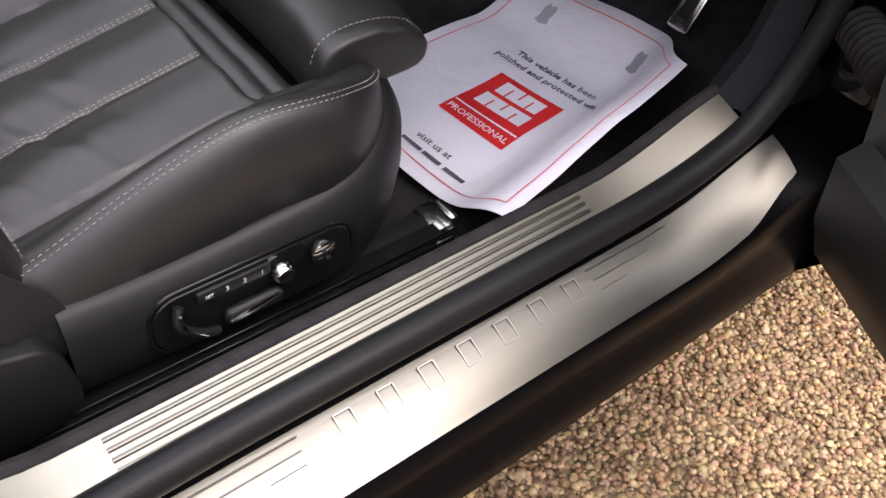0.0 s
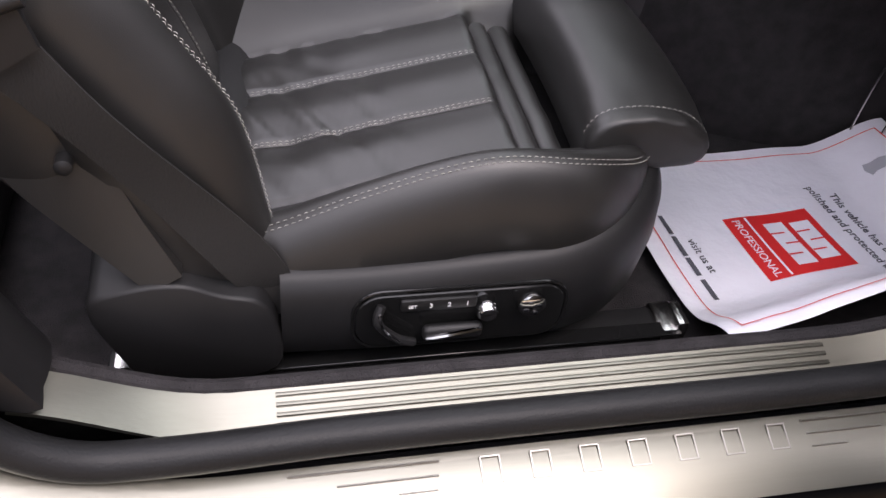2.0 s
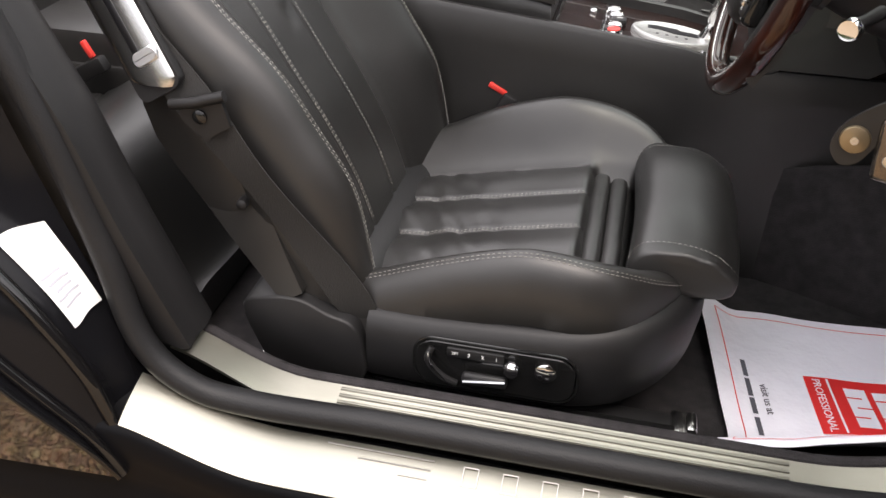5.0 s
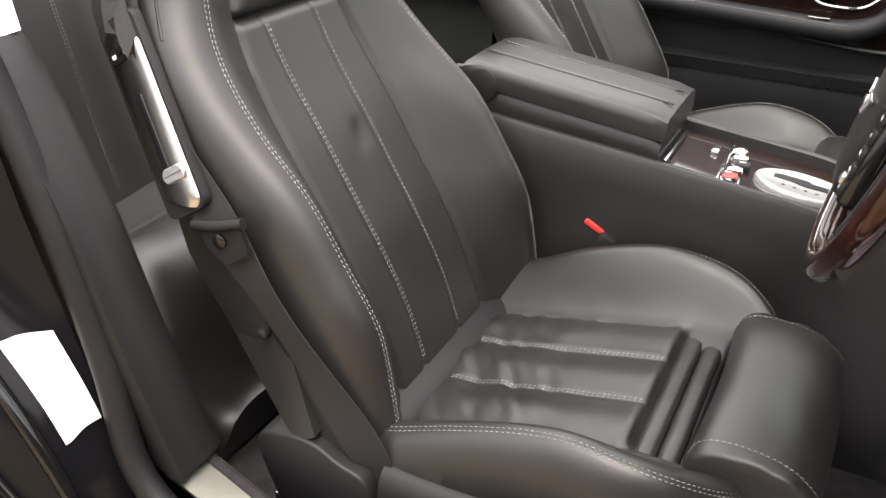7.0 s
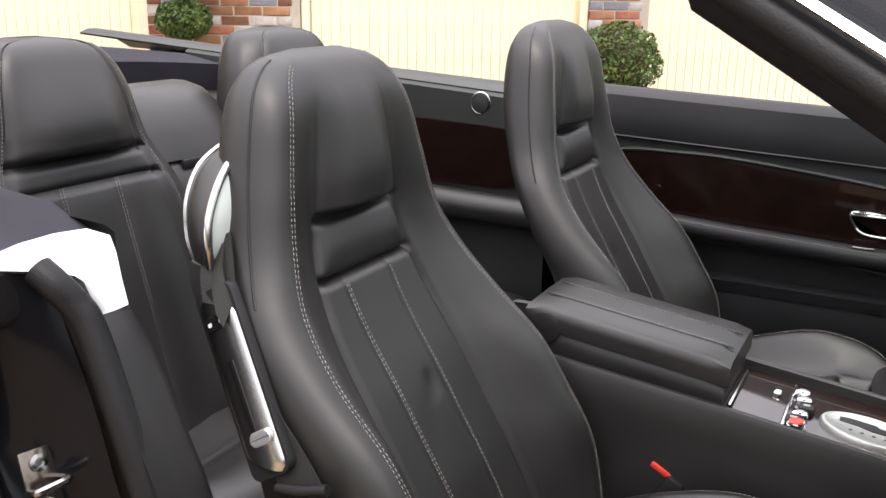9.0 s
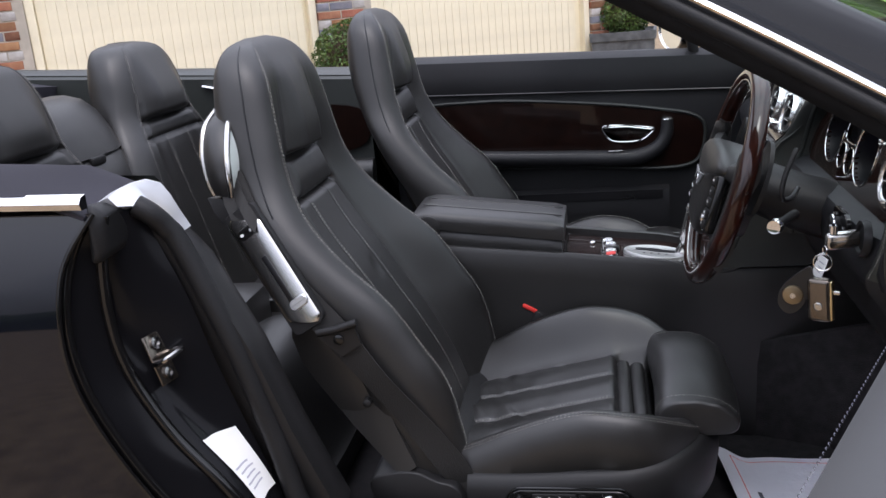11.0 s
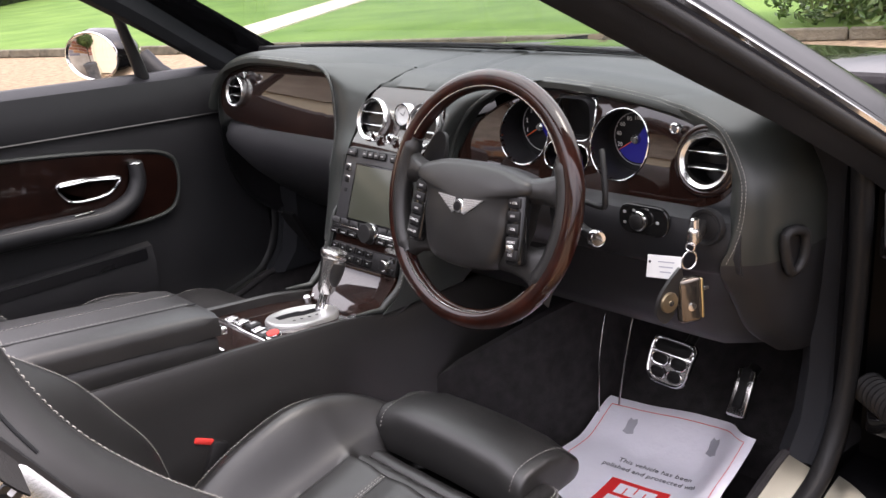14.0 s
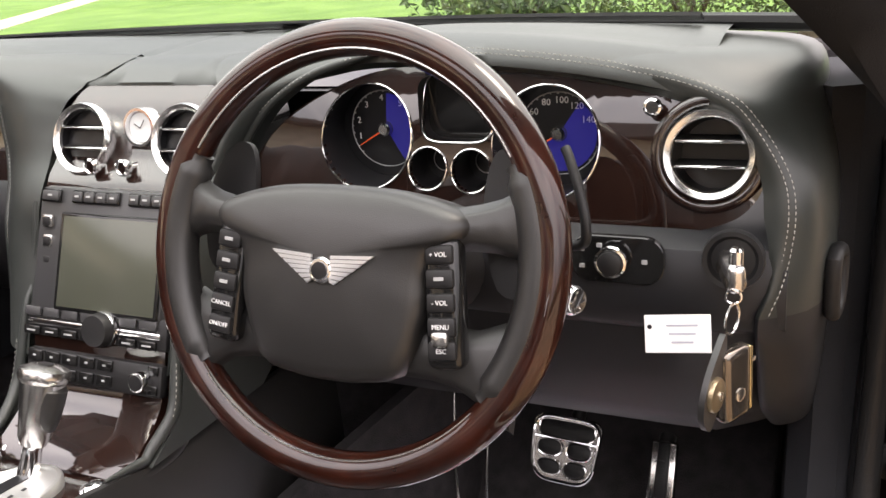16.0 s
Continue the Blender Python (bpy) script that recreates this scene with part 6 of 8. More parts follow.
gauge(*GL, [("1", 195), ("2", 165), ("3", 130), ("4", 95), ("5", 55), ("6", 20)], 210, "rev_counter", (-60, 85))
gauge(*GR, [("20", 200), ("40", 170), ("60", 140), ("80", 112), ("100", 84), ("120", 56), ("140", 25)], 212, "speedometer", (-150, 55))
for y, z in SM:
    g = part("small_gauge", tube([p + V(bow(p.z), 0, 0) for p in ring_pts(FX - 0.001, y, z, 0.021, 32)], 0.0012, 8, True), CHROME, fas)
    cup(y, z, 0.0205, 0.04, g, "cup")
    part("dial_face", lathe([(0, 0), (0.0205, 0), (0.0205, 0.003), (0, 0.003)], (FX + 0.04, y, z), (-1, 0, 0), 28), DIAL, g)
    part("scale_ring", tube(ring_pts(FX + 0.0362, y, z, 0.012, 24), 0.0006, 6, True), GREY_MARK, g)
info = part("info_display", tube([p + V(bow(p.z), 0, 0) for p in ring_pts(FX - 0.001, 0.425, 0.996, 0.038, 48, 0, (0.0385, 0.0335))], 0.0013, 8, True), CHROME, fas, "chrome-framed information display, switched off")
part("display_glass", rbox((FX + 0.024, 0.425, 0.996), (0.004, 0.078, 0.068), 0.001, 1), GLOSS, info)
part("display_shade", loft([ring_pts(FX, 0.425, 0.996, 0.038, 40, 0, (0.038, 0.033)), ring_pts(FX + 0.024, 0.425, 0.996, 0.038, 40, 0, (0.038, 0.033))], True, False), DIAL, info)


def vent(at, r, parent, label, n_slats=2, facing=(-1, 0, 0), tilt=0.0, deep=0.05):
    """A round chrome air vent with cross slats."""
    x, y, z = at
    v = part("air_vent", lathe([(r * 0.86, 0.002), (r * 0.9, -0.004 + 0.008), (r, 0.006), (r * 1.06, 0.001), (r * 1.06, -0.006), (r * 0.86, -0.02)], at, facing, 40, None, False), VENT_METAL, parent, label)
    part("barrel", loft([ring_pts(x, y, z, r * 0.87, 32, tilt), ring_pts(x + deep, y, z - tilt * deep, r * 0.8, 32, tilt)], True, False), DIAL, v)
    part("barrel_back", lathe([(0, 0), (r * 0.85, 0), (r * 0.85, 0.002), (0, 0.002)], (x + 0.9 * deep, y, z - tilt * 0.9 * deep), facing, 28), DIAL, v)
    for k in range(n_slats):
        zz = z + r * 0.85 * (-1 + 2 * (k + 1) / (n_slats + 1))
        h = math.sqrt(max((r * 0.86) ** 2 - (zz - z) ** 2, 0))
        part("slat", rbox((x + tilt * (zz - z) + min(0.016, 0.5 * deep), y, zz), (min(0.024, 0.8 * deep), 2 * h, 0.003), 0.001, 1), PLASTIC, v)
        part("slat_edge", rbox((x + tilt * (zz - z) + 0.001, y, zz), (0.003, 2 * h - 0.002, 0.0032), 0.001, 1), CHROME, v)
    return v


vent((FX - 0.004, *VR), 0.0385, fas, "round chrome driver's air vent", 2, (-1, 0, 0.2), 0.2)
part("vent_bezel", tube(ring_pts(FX, *VR, 0.046, 44, 0.2), 0.006, 10, True), WOOD, fas)


def organ_stop(at, parent, r=0.008, axis=(-1, 0, 0.1)):
    part("organ_stop", lathe([(r * 0.45, -0.004), (r * 0.45, 0.012), (r, 0.013), (r * 1.05, 0.016), (r, 0.02), (r * 0.75, 0.0215), (r * 0.7, 0.0195), (0, 0.0195)], at, axis, 22), CHROME, parent, "small chrome organ-stop vent pull")


organ_stop((FX + bow(0.998), 0.232, 0.998), fas)

# lower driver's panel
def lower_panel(s, y0, y1, name, label):
    prof = [(0.495, 0.896), (0.465, 0.892), (0.445, 0.882), (0.436, 0.865), (0.434, 0.835), (0.44, 0.812), (0.446, 0.806), (0.452, 0.802), (0.466, 0.75), (0.49, 0.70), (0.53, 0.662), (0.6, 0.645), (0.75, 0.66), (0.75, 0.90)]
    rings = []
    for k in range(20):
        t = k / 19
        y = y0 + (y1 - y0) * t
        e = 0.06 * (1 - smooth(y, 0.11, 0.2)) ** 2
        yy = y if s > 0 else M(y)
        rings.append([V(x + e * (0.3 if z > 0.8 else 1.0), yy, z) for x, z in prof])
    return part(name, loft(rings, True), DASH_LOW, dash, label, angle=35)


low_d = lower_panel(1, 0.112, 0.72, "lower_panel", "black leather lower panel and knee guard")


def cheek(s):
    """Rounded dash end between the fascia, the sewn crest and the door."""
    Y = (lambda y: y) if s > 0 else M
    rows = []
    inner = [(0.505, 0.31, 1.022), (0.502, 0.236, 1.008), (0.49, 0.176, 0.99), (0.484, 0.152, 0.967), (0.474, 0.138, 0.936), (0.464, 0.134, 0.908), (0.456, 0.128, 0.88), (0.45, 0.129, 0.85), (0.445, 0.136, 0.825), (0.452, 0.136, 0.8), (0.477, 0.136, 0.765), (0.522, 0.135, 0.7), (0.602, 0.13, 0.64)]
    mid = [dash_pt(0.31, 0.1) - V(0, 0, 0.006), dash_pt(0.23, 0.1) + V(0, -0.003, 0.001), (0.515, 0.145, 1.009), (0.51, 0.114, 0.978), (0.502, 0.094, 0.942), (0.497, 0.087, 0.91), (0.496, 0.086, 0.878), (0.498, 0.087, 0.848), (0.502, 0.088, 0.82), (0.51, 0.09, 0.79), (0.525, 0.092, 0.755), (0.555, 0.095, 0.7), (0.62, 0.1, 0.64)]
    out = [dash_pt(0.31, 0.3) - V(0, 0, 0.006), dash_pt(0.21, 0.35) + V(0, -0.008, 0.001), (0.6, 0.115, 1.03), (0.61, 0.095, 0.99), (0.615, 0.085, 0.95), (0.62, 0.08, 0.91), (0.62, 0.078, 0.878), (0.625, 0.078, 0.848), (0.63, 0.078, 0.82), (0.63, 0.08, 0.79), (0.635, 0.082, 0.755), (0.64, 0.085, 0.7), (0.66, 0.09, 0.64)]
    if s < 0:
        inner = [(0.53, 0.22, 1.046), (0.508, 0.15, 1.03), (0.496, 0.122, 1.004), (0.49, 0.112, 0.97), (0.478, 0.122, 0.93), (0.466, 0.14, 0.9), (0.474, 0.13, 0.8), (0.53, 0.12, 0.70), (0.6, 0.12, 0.64)]
        mid = [(0.56, 0.17, 1.05), (0.54, 0.12, 1.034), (0.522, 0.097, 1.006), (0.51, 0.088, 0.968), (0.506, 0.092, 0.925), (0.502, 0.1, 0.885), (0.515, 0.1, 0.79), (0.555, 0.095, 0.70), (0.62, 0.1, 0.64)]
        out = [(0.62, 0.12, 1.03), (0.62, 0.095, 1.01), (0.62, 0.085, 0.98), (0.62, 0.08, 0.94), (0.63, 0.078, 0.9), (0.63, 0.078, 0.85), (0.63, 0.08, 0.79), (0.64, 0.085, 0.70), (0.66, 0.09, 0.64)]
    far = [(0.72, y, z) for x, y, z in out]
    for ln in (inner, CREST[::5], mid, out, far) if s > 0 else (inner, mid, out, far):
        rows.append(cr([(x, Y(y), z) for x, y, z in ln], 5))
    g = [cr([r[i] for r in rows], 4) for i in range(len(rows[0]))]
    cut = 40 if s > 0 else 25
    ch = part("dash_end", loft(g[:cut + 1], False), DASH, dash, "black leather dash end", angle=60)
    part("knee_end", loft(g[cut:], False), DASH_LOW, dash, "black lower end of the dash", angle=60)
    tri = cr([(0.512, Y(0.078), 0.858), (0.56, Y(0.073), 0.852), (0.557, Y(0.073), 0.81), (0.53, Y(0.077), 0.802)], 5, True)
    part("side_vent", tube(tri, 0.0075, 10, True), PLASTIC, ch, "three-cornered side demister vent")
    part("side_vent_mesh", poly([p + V(0, 0.004 * s, 0) for p in tri], 0.003, (0, 1, 0)), DIAL, ch)
    return ch


cheek(1)
cheek(-1)

# light switch and ignition
sw = part("light_switch", rplate(0.084, 0.044, 0.018, 0.0065, frame3((0.438, 0.253, 0.873), (0, -1, 0), (0, 0, 1))), GLOSS, low_d, "glossy black light switch panel")
part("rotary_knob", lathe([(0.012, 0), (0.012, 0.008), (0.0105, 0.014), (0.006, 0.016), (0, 0.016)], (0.431, 0.256, 0.872), (-1, 0, 0.1), 24), PLASTIC, sw)
part("knob_ring", tube(ring_pts(0.4225, 0.256, 0.8735, 0.0122, 28), 0.0028, 8, True), CHROME, sw)
for y, z in ((0.284, 0.882), (0.284, 0.866), (0.228, 0.873), (0.268, 0.886)):
    part("marking", rbox((0.4305, y, z), (0.0008, 0.005, 0.004), 0.0002, 1), GREY_MARK, sw)
part("ignition_recess", lathe([(0.0, 0.002), (0.018, 0.002), (0.021, 0.006), (0.025, 0.007), (0.026, 0.003), (0.026, -0.004)], (0.441, 0.155, 0.878), (-1, 0, 0.1), 32), PLASTIC, low_d)

# passenger side: wood panel, vent, glove box
VP = (1.43, 0.98)
out_p = smooth2([(1.045, 0.888), (1.034, 0.91), (1.034, 0.96), (1.04, 1.002), (1.062, 1.03), (1.11, 1.044), (1.2, 1.051), (1.317, 1.052), (1.43, 1.039), (1.482, 1.022), (1.51, 0.985), (1.5, 0.938), (1.46, 0.916), (1.38, 0.907), (1.218, 0.894), (1.12, 0.886)])
fas_p = fascia(out_p, [ring_pts(FX, *VP, 0.033)], FX + 0.002, 0.006, WOOD, dash, "wood_fascia", "glossy dark walnut passenger fascia")
vent((FX - 0.001, *VP), 0.0345, fas_p, "round chrome passenger air vent", 2, (-1, 0, 0.2), 0.2)
organ_stop((FX + bow(1.02), 1.38, 1.02), fas_p)
prof = [(0.495, 0.91), (0.478, 0.905), (0.462, 0.89), (0.45, 0.86), (0.452, 0.83), (0.475, 0.79), (0.52, 0.75), (0.56, 0.72), (0.6, 0.69), (0.75, 0.69), (0.75, 0.91)]
rings = []
for k in range(20):
    y = M(0.112) + (0.94 - M(0.112)) * k / 19
    e = 0.05 * (1 - smooth(M(y), 0.11, 0.22)) ** 2
    up = 1 - 0.55 * smooth(y, 1.32, 1.53)
    rings.append([V(x + e, y, 0.905 - (0.905 - z) * up) for x, z in prof])
glove = part("glove_box", loft(rings, True), DASH_LOW, dash, "black leather glove box side of the dash", angle=40)
part("glove_latch", tube(cr([(0.545, 1.03, 0.732), (0.54, 1.06, 0.728), (0.55, 1.1, 0.73)], 4), 0.004, 8), CHROME, glove)

# ---- centre stack ----
SPX = curve1([0.655, 0.672, 0.70, 0.74, 0.79, 0.82, 0.91, 0.948, 0.985, 1.02], [0.27, 0.30, 0.335, 0.352, 0.368, 0.388, 0.414, 0.452, 0.468, 0.497])


def stack_half(s, z):
    """Half the width of the stack's face: it narrows in a curve at its top."""
    k = min(max((z - 0.96) / 0.06, 0), 1)
    return 0.098 + (0.026 if s < 0 else 0.012) * smooth(z, 0.9, 0.96) - 0.032 * (1 - math.sqrt(max(1 - k * k, 0)))


def stack_ring(z):
    row = [V(SPX(z) + (0.0 if abs(v) < 1 else 0.012), C + v * stack_half(v, z), z) for v in (-1, -0.97, -0.5, 0, 0.5, 0.97, 1)]
    return row + [V(0.6, C + stack_half(1, z), z), V(0.6, C - stack_half(-1, z), z)]


stack = part("centre_panel", loft([stack_ring(z) for z in list(np.linspace(0.64, 1.0, 36)) + [1.005, 1.01, 1.014, 1.017, 1.0185]], True), WOOD, dash, "glossy walnut centre panel with controls", angle=40)
for s in (-1, 1):
    edge = [V(SPX(z) - 0.002, C + s * (0.108 + 0.006 * smooth(z, 0.67, 0.70) * (1 - smooth(z, 0.70, 0.8)) + stack_half(s, z) - 0.098), z) for z in np.linspace(0.667, 0.9, 30)]
    edge = [V(0.235, C + s * 0.108, 0.676), V(0.262, C + s * 0.108, 0.672)] + edge
    fin = part("stack_edge", tube(edge, [0.002, 0.004, 0.006, 0.007] + [0.003 + 0.004 * (1 - smooth(p.z, 0.7, 0.84)) for p in edge[4:]], 10), DASH, dash, "black leather edge of the centre stack")
    part("stitching", stitches([p + V(-0.005, s * 0.005, 0) for p in edge[6:14]], lift=(-0.7, s * 0.7, 0)), THREAD, fin)
    side = [[V(SPX(z) + dx, C + s * (0.114 + stack_half(s, z) - 0.098), z) for dx in (0.004, 0.1, 0.2)] for z in np.linspace(0.662, 0.97, 20)]
    part("stack_flank", slab(side, 0.004), DASH, dash)


def shell(s, lip, seam):
    """Leather that sweeps from the dash top down between a fascia and the stack, ending in a sewn lip."""
    zs = (0.735, 0.80, 0.85, 0.90, 0.94, 0.968, 0.994, 1.012)
    root = cr([(SPX(z) - 0.003, C + s * (stack_half(s, z) + 0.003), z) for z in zs] + seam, 6)
    lip = cr(lip, 6)
    rows, n = [], len(root)
    for k, (a, b) in enumerate(zip(root, lip)):
        up = smooth(k / n, 0.55, 0.95)
        row = []
        for f in np.linspace(0, 1, 13):
            p = a.lerp(b, f)
            h = math.sin(math.pi * f)
            p += V(-0.016 * h * (1 - up), 0, 0.004 * h * up)
            if p.x > edge_x(abs(p.y - C)) - 0.004:
                p.z = max(p.z, dash_z(p.x, p.y) + 0.0012)
            row.append(p)
        rows.append(row + [b + V(0.004, s * 0.003, 0), b + V(0.024, s * 0.004, -0.002)])
    rows.append([p + V(0.006, 0, -0.004) for p in rows[-1]])
    sh = part("dash_shell", loft(rows, False), DASH, dash, "black leather between fascia and centre panel", angle=60)
    m = len(lip)
    part("sewn_lip", tube(lip, [0.004 * min(1, (m - 1 - i) / 8) + 0.0006 for i in range(m)], 10), DASH, sh)
    part("stitching", stitches([r[12] + V(-0.0036, -s * 0.003, 0.001) for r in rows[:-6]], lift=(-1, 0, 0.3), w=0.0007, gap=0.0052, size=0.0036), THREAD, sh)


shell(1, [(0.412, 1.01, 0.735), (0.434, 1.022, 0.80), (0.441, 1.02, 0.855), (0.464, 1.026, 0.905), (0.477, 1.034, 0.938), (0.482, 1.039, 0.97), (0.486, 1.045, 1.006), (0.492, 1.066, 1.034), (0.503, 1.106, 1.0465), (0.5075, 1.15, 1.0515)],
      [(0.535, 0.893, 1.034), (0.58, 0.889, 1.045)])
shell(-1, [(0.45, 0.69, 0.735), (0.444, 0.69, 0.80), (0.44, 0.688, 0.85), (0.462, 0.685, 0.9), (0.47, 0.677, 0.938), (0.474, 0.66, 0.97), (0.478, 0.63, 1.002), (0.485, 0.587, 1.028), (0.496, 0.54, 1.043), (0.506, 0.5, 1.05)],
      [(0.535, 0.739, 1.034), (0.58, 0.743, 1.045)])


def sp(y, z, out=0.0):
    """A place on the stack's face."""
    return V(SPX(z) - out, y, z)


vent(tuple(sp(0.872, 0.967, 0.016)), 0.039, stack, "round chrome centre air vent", 2, (-1, 0, 0.33), 0.33, 0.013)
vent(tuple(sp(0.727, 0.967, 0.016)), 0.039, stack, "round chrome centre air vent", 2, (-1, 0, 0.33), 0.33, 0.013)
clk = part("clock", lathe([(0.0, 0.004), (0.017, 0.004), (0.0185, 0.009), (0.0215, 0.009), (0.0225, 0.003), (0.0225, -0.008)], sp(0.797, 0.977), (-1, 0, 0.15), 32), CHROME, stack, "round chrome dashboard clock with pale face")
part("clock_face", lathe([(0, 0.0048), (0.0165, 0.0046), (0.0165, 0.003), (0, 0.003)], sp(0.797, 0.977), (-1, 0, 0.15), 28), WHITE_PL, clk)
for a, ln in ((0.9, 0.012), (2.6, 0.009)):
    p = sp(0.797, 0.977, 0.0058)
    part("clock_pointer", tube([p, p + V(-0.0, -ln * math.cos(a), ln * math.sin(a))], 0.0006, 5), DIAL, clk)
organ_stop(tuple(sp(0.845, 0.938)), stack, 0.0095)
organ_stop(tuple(sp(0.799, 0.938)), stack, 0.0095)


def patch(y0, y1, z0, z1, out, thick, material, parent, name, bev=0.003, label=""):
    """A rounded plate laid on the stack's face."""
    za, ya = (z0 + z1) / 2, (y0 + y1) / 2
    d = V(SPX(z1) - SPX(z0), 0, z1 - z0)
    m = frame3((0, 0, 0), (0, -1, 0), d)
    b = rbox((0, 0, 0), (y1 - y0, d.length, thick), bev, 2, m)
    nrm = m.to_3x3() @ V(0, 0, 1)
    c = (sp(ya, z0) + sp(ya, z1)) / 2 + nrm * out
    bmesh.ops.translate(b, vec=c, verts=b.verts[:])
    return part(name, b, material, parent, label)


unit = patch(0.722, 0.912, 0.784, 0.917, 0.0, 0.02, UNIT_GREY, stack, "screen_unit", 0.008, "black screen unit with keys")
patch(0.726, 0.874, 0.787, 0.89, 0.008, 0.007, GLOSS, unit, "screen_bezel", 0.003)
patch(0.73, 0.869, 0.791, 0.886, 0.011, 0.002, SCREEN, unit, "screen", 0.001, "grey-green navigation screen, switched off")
for k in range(4):
    z = 0.88 - 0.0215 * k
    key = patch(0.884, 0.9, z - 0.0075, z + 0.0075, 0.012, 0.006, SATIN, unit, "key_button", 0.004)
    patch(0.8865, 0.8975, z - 0.005, z + 0.005, 0.0145, 0.004, PLASTIC, key, "key_cap", 0.003)
for y0, y1, n in ((0.876, 0.904, 1), (0.79, 0.858, 4), (0.728, 0.777, 3)):
    strip = patch(y0, y1, 0.899, 0.913, 0.0105, 0.004, GLOSS, unit, "key_strip", 0.005)
    for k in range(n):
        w = (y1 - y0) / n
        patch(y0 + w * k + 0.0015, y0 + w * (k + 1) - 0.0015, 0.9008, 0.9112, 0.0125, 0.003, UNIT_GREY, strip, "strip_key", 0.003)
        patch(y0 + w * (k + 0.5) - 0.003, y0 + w * (k + 0.5) + 0.003, 0.905, 0.907, 0.0142, 0.0008, GREY_MARK, strip, "marking", 0.0002)
radio = patch(0.714, 0.918, 0.7575, 0.7915, 0.0, 0.014, PLASTIC, stack, "radio_panel", 0.005, "black audio panel with chrome bar")
for k in range(7):
    y = 0.906 - 0.028 * k
    if abs(y - 0.8) > 0.02:
        patch(y - 0.012, y + 0.012, 0.7785, 0.7885, 0.008, 0.004, UNIT_GREY, radio, "audio_key", 0.002)
        patch(y - 0.012, y + 0.012, 0.7585, 0.7685, 0.008, 0.004, GLOSS, radio, "audio_key", 0.002)
        patch(y - 0.006, y + 0.006, 0.7623, 0.764, 0.0103, 0.0008, GREY_MARK, radio, "marking", 0.0002)
patch(0.72, 0.912, 0.77, 0.777, 0.008, 0.005, CHROME, radio, "chrome_bar", 0.002)
p = sp(0.799, 0.7745)
rk = part("volume_knob", lathe([(0.0185, 0), (0.0185, 0.02), (0.017, 0.0245), (0.0, 0.0255)], p, (-1, 0, 0.25), 32), PLASTIC, radio, "black volume knob")
part("knob_ring", lathe([(0.0205, 0.004), (0.021, 0.01), (0.0195, 0.014), (0.018, 0.012), (0.018, 0.004)], p, (-1, 0, 0.25), 32), CHROME, radio)
clim = patch(0.718, 0.915, 0.71, 0.744, 0.0, 0.014, PLASTIC, stack, "climate_panel", 0.005, "black climate control panel")
for k in range(5):
    y = 0.9 - 0.026 * k
    for z in (0.736, 0.72):
        patch(y - 0.011, y + 0.011, z - 0.006, z + 0.006, 0.008, 0.003, GLOSS, clim, "climate_key", 0.002)
        patch(y - 0.002, y + 0.002, z - 0.001, z + 0.001, 0.0097, 0.0008, GREY_MARK, clim, "marking", 0.0002)
for k in (0, 1):
    patch(0.722, 0.736, 0.733 - 0.02 * k, 0.743 - 0.02 * k, 0.008, 0.003, GLOSS, clim, "climate_key", 0.002)
p = sp(0.742, 0.727)
part("temperature_knob", lathe([(0.0115, 0.004), (0.0115, 0.016), (0.0105, 0.019), (0.009, 0.0195), (0.0, 0.0195)], p, (-1, 0, 0.25), 28), CHROME, clim, "chrome temperature knob")
part("knob_cap", lathe([(0.0085, 0.018), (0.0085, 0.0205), (0, 0.0208)], p, (-1, 0, 0.25), 24), PLASTIC, clim)

# ---- console between the seats ----
con = thing("centre_console", (0.0, C, 0.28), "black leather centre console with walnut top", "console")


def con_z(x):
    """Height of the leather rails."""
    return float(np.interp(x, (-0.3, 0.0, 0.2, 0.3, 0.37, 0.7), (0.726, 0.697, 0.675, 0.654, 0.652, 0.652)))


def wood_z(x):
    """Height of the sunk walnut top."""
    return con_z(x) - 0.014


rings = []
for x in np.linspace(-0.95, 0.64, 56):
    z = min(con_z(x), 0.725) - 0.19 * (1 - smooth(x, -0.62, -0.42))
    rings.append([V(x, C + s * y, zz) for s, y, zz in ((-1, 0.10, z - 0.03), (-1, 0.1, z + 0.002), (-1, 0.104, z + 0.005), (-1, 0.11, z + 0.004), (-1, 0.115, z - 0.006), (-1, 0.118, z - 0.05), (-1, 0.125, 0.45), (-1, 0.14, 0.28), (1, 0.14, 0.28), (1, 0.125, 0.45), (1, 0.118, z - 0.05), (1, 0.115, z - 0.006), (1, 0.11, z + 0.004), (1, 0.104, z + 0.005), (1, 0.10, z + 0.002), (1, 0.10, z - 0.03))])
part("tunnel", loft(rings, True), LEATHER, con, "black leather tunnel sides", angle=50)
grid = [[V(x, C + v * 0.1, wood_z(x)) for v in (-1, -0.5, 0, 0.5, 1)] for x in np.linspace(-0.06, 0.31, 20)]
part("walnut_top", slab(grid, 0.006), WOOD, con, "glossy walnut console top")
# front sweep of the console wings up to the stack
for s in (-1, 1):
    path = cr([(0.22, C + s * 0.106, 0.664), (0.29, C + s * 0.108, 0.652), (0.345, C + s * 0.109, 0.66), (0.365, C + s * 0.11, 0.70)], 6)
    part("console_rail", tube(path, 0.0065, 10), LEATHER, con)
# gear selector
gz = wood_z(0.19)
m = Matrix.Translation((0.19, 0.808, gz + 0.001)) @ Matrix.Rotation(radians(6.5), 4, "Y")


def oval(rx, ry, z, n=40):
    return [m @ V(rx * math.cos(2 * math.pi * k / n), ry * math.sin(2 * math.pi * k / n), z) for k in range(n)]


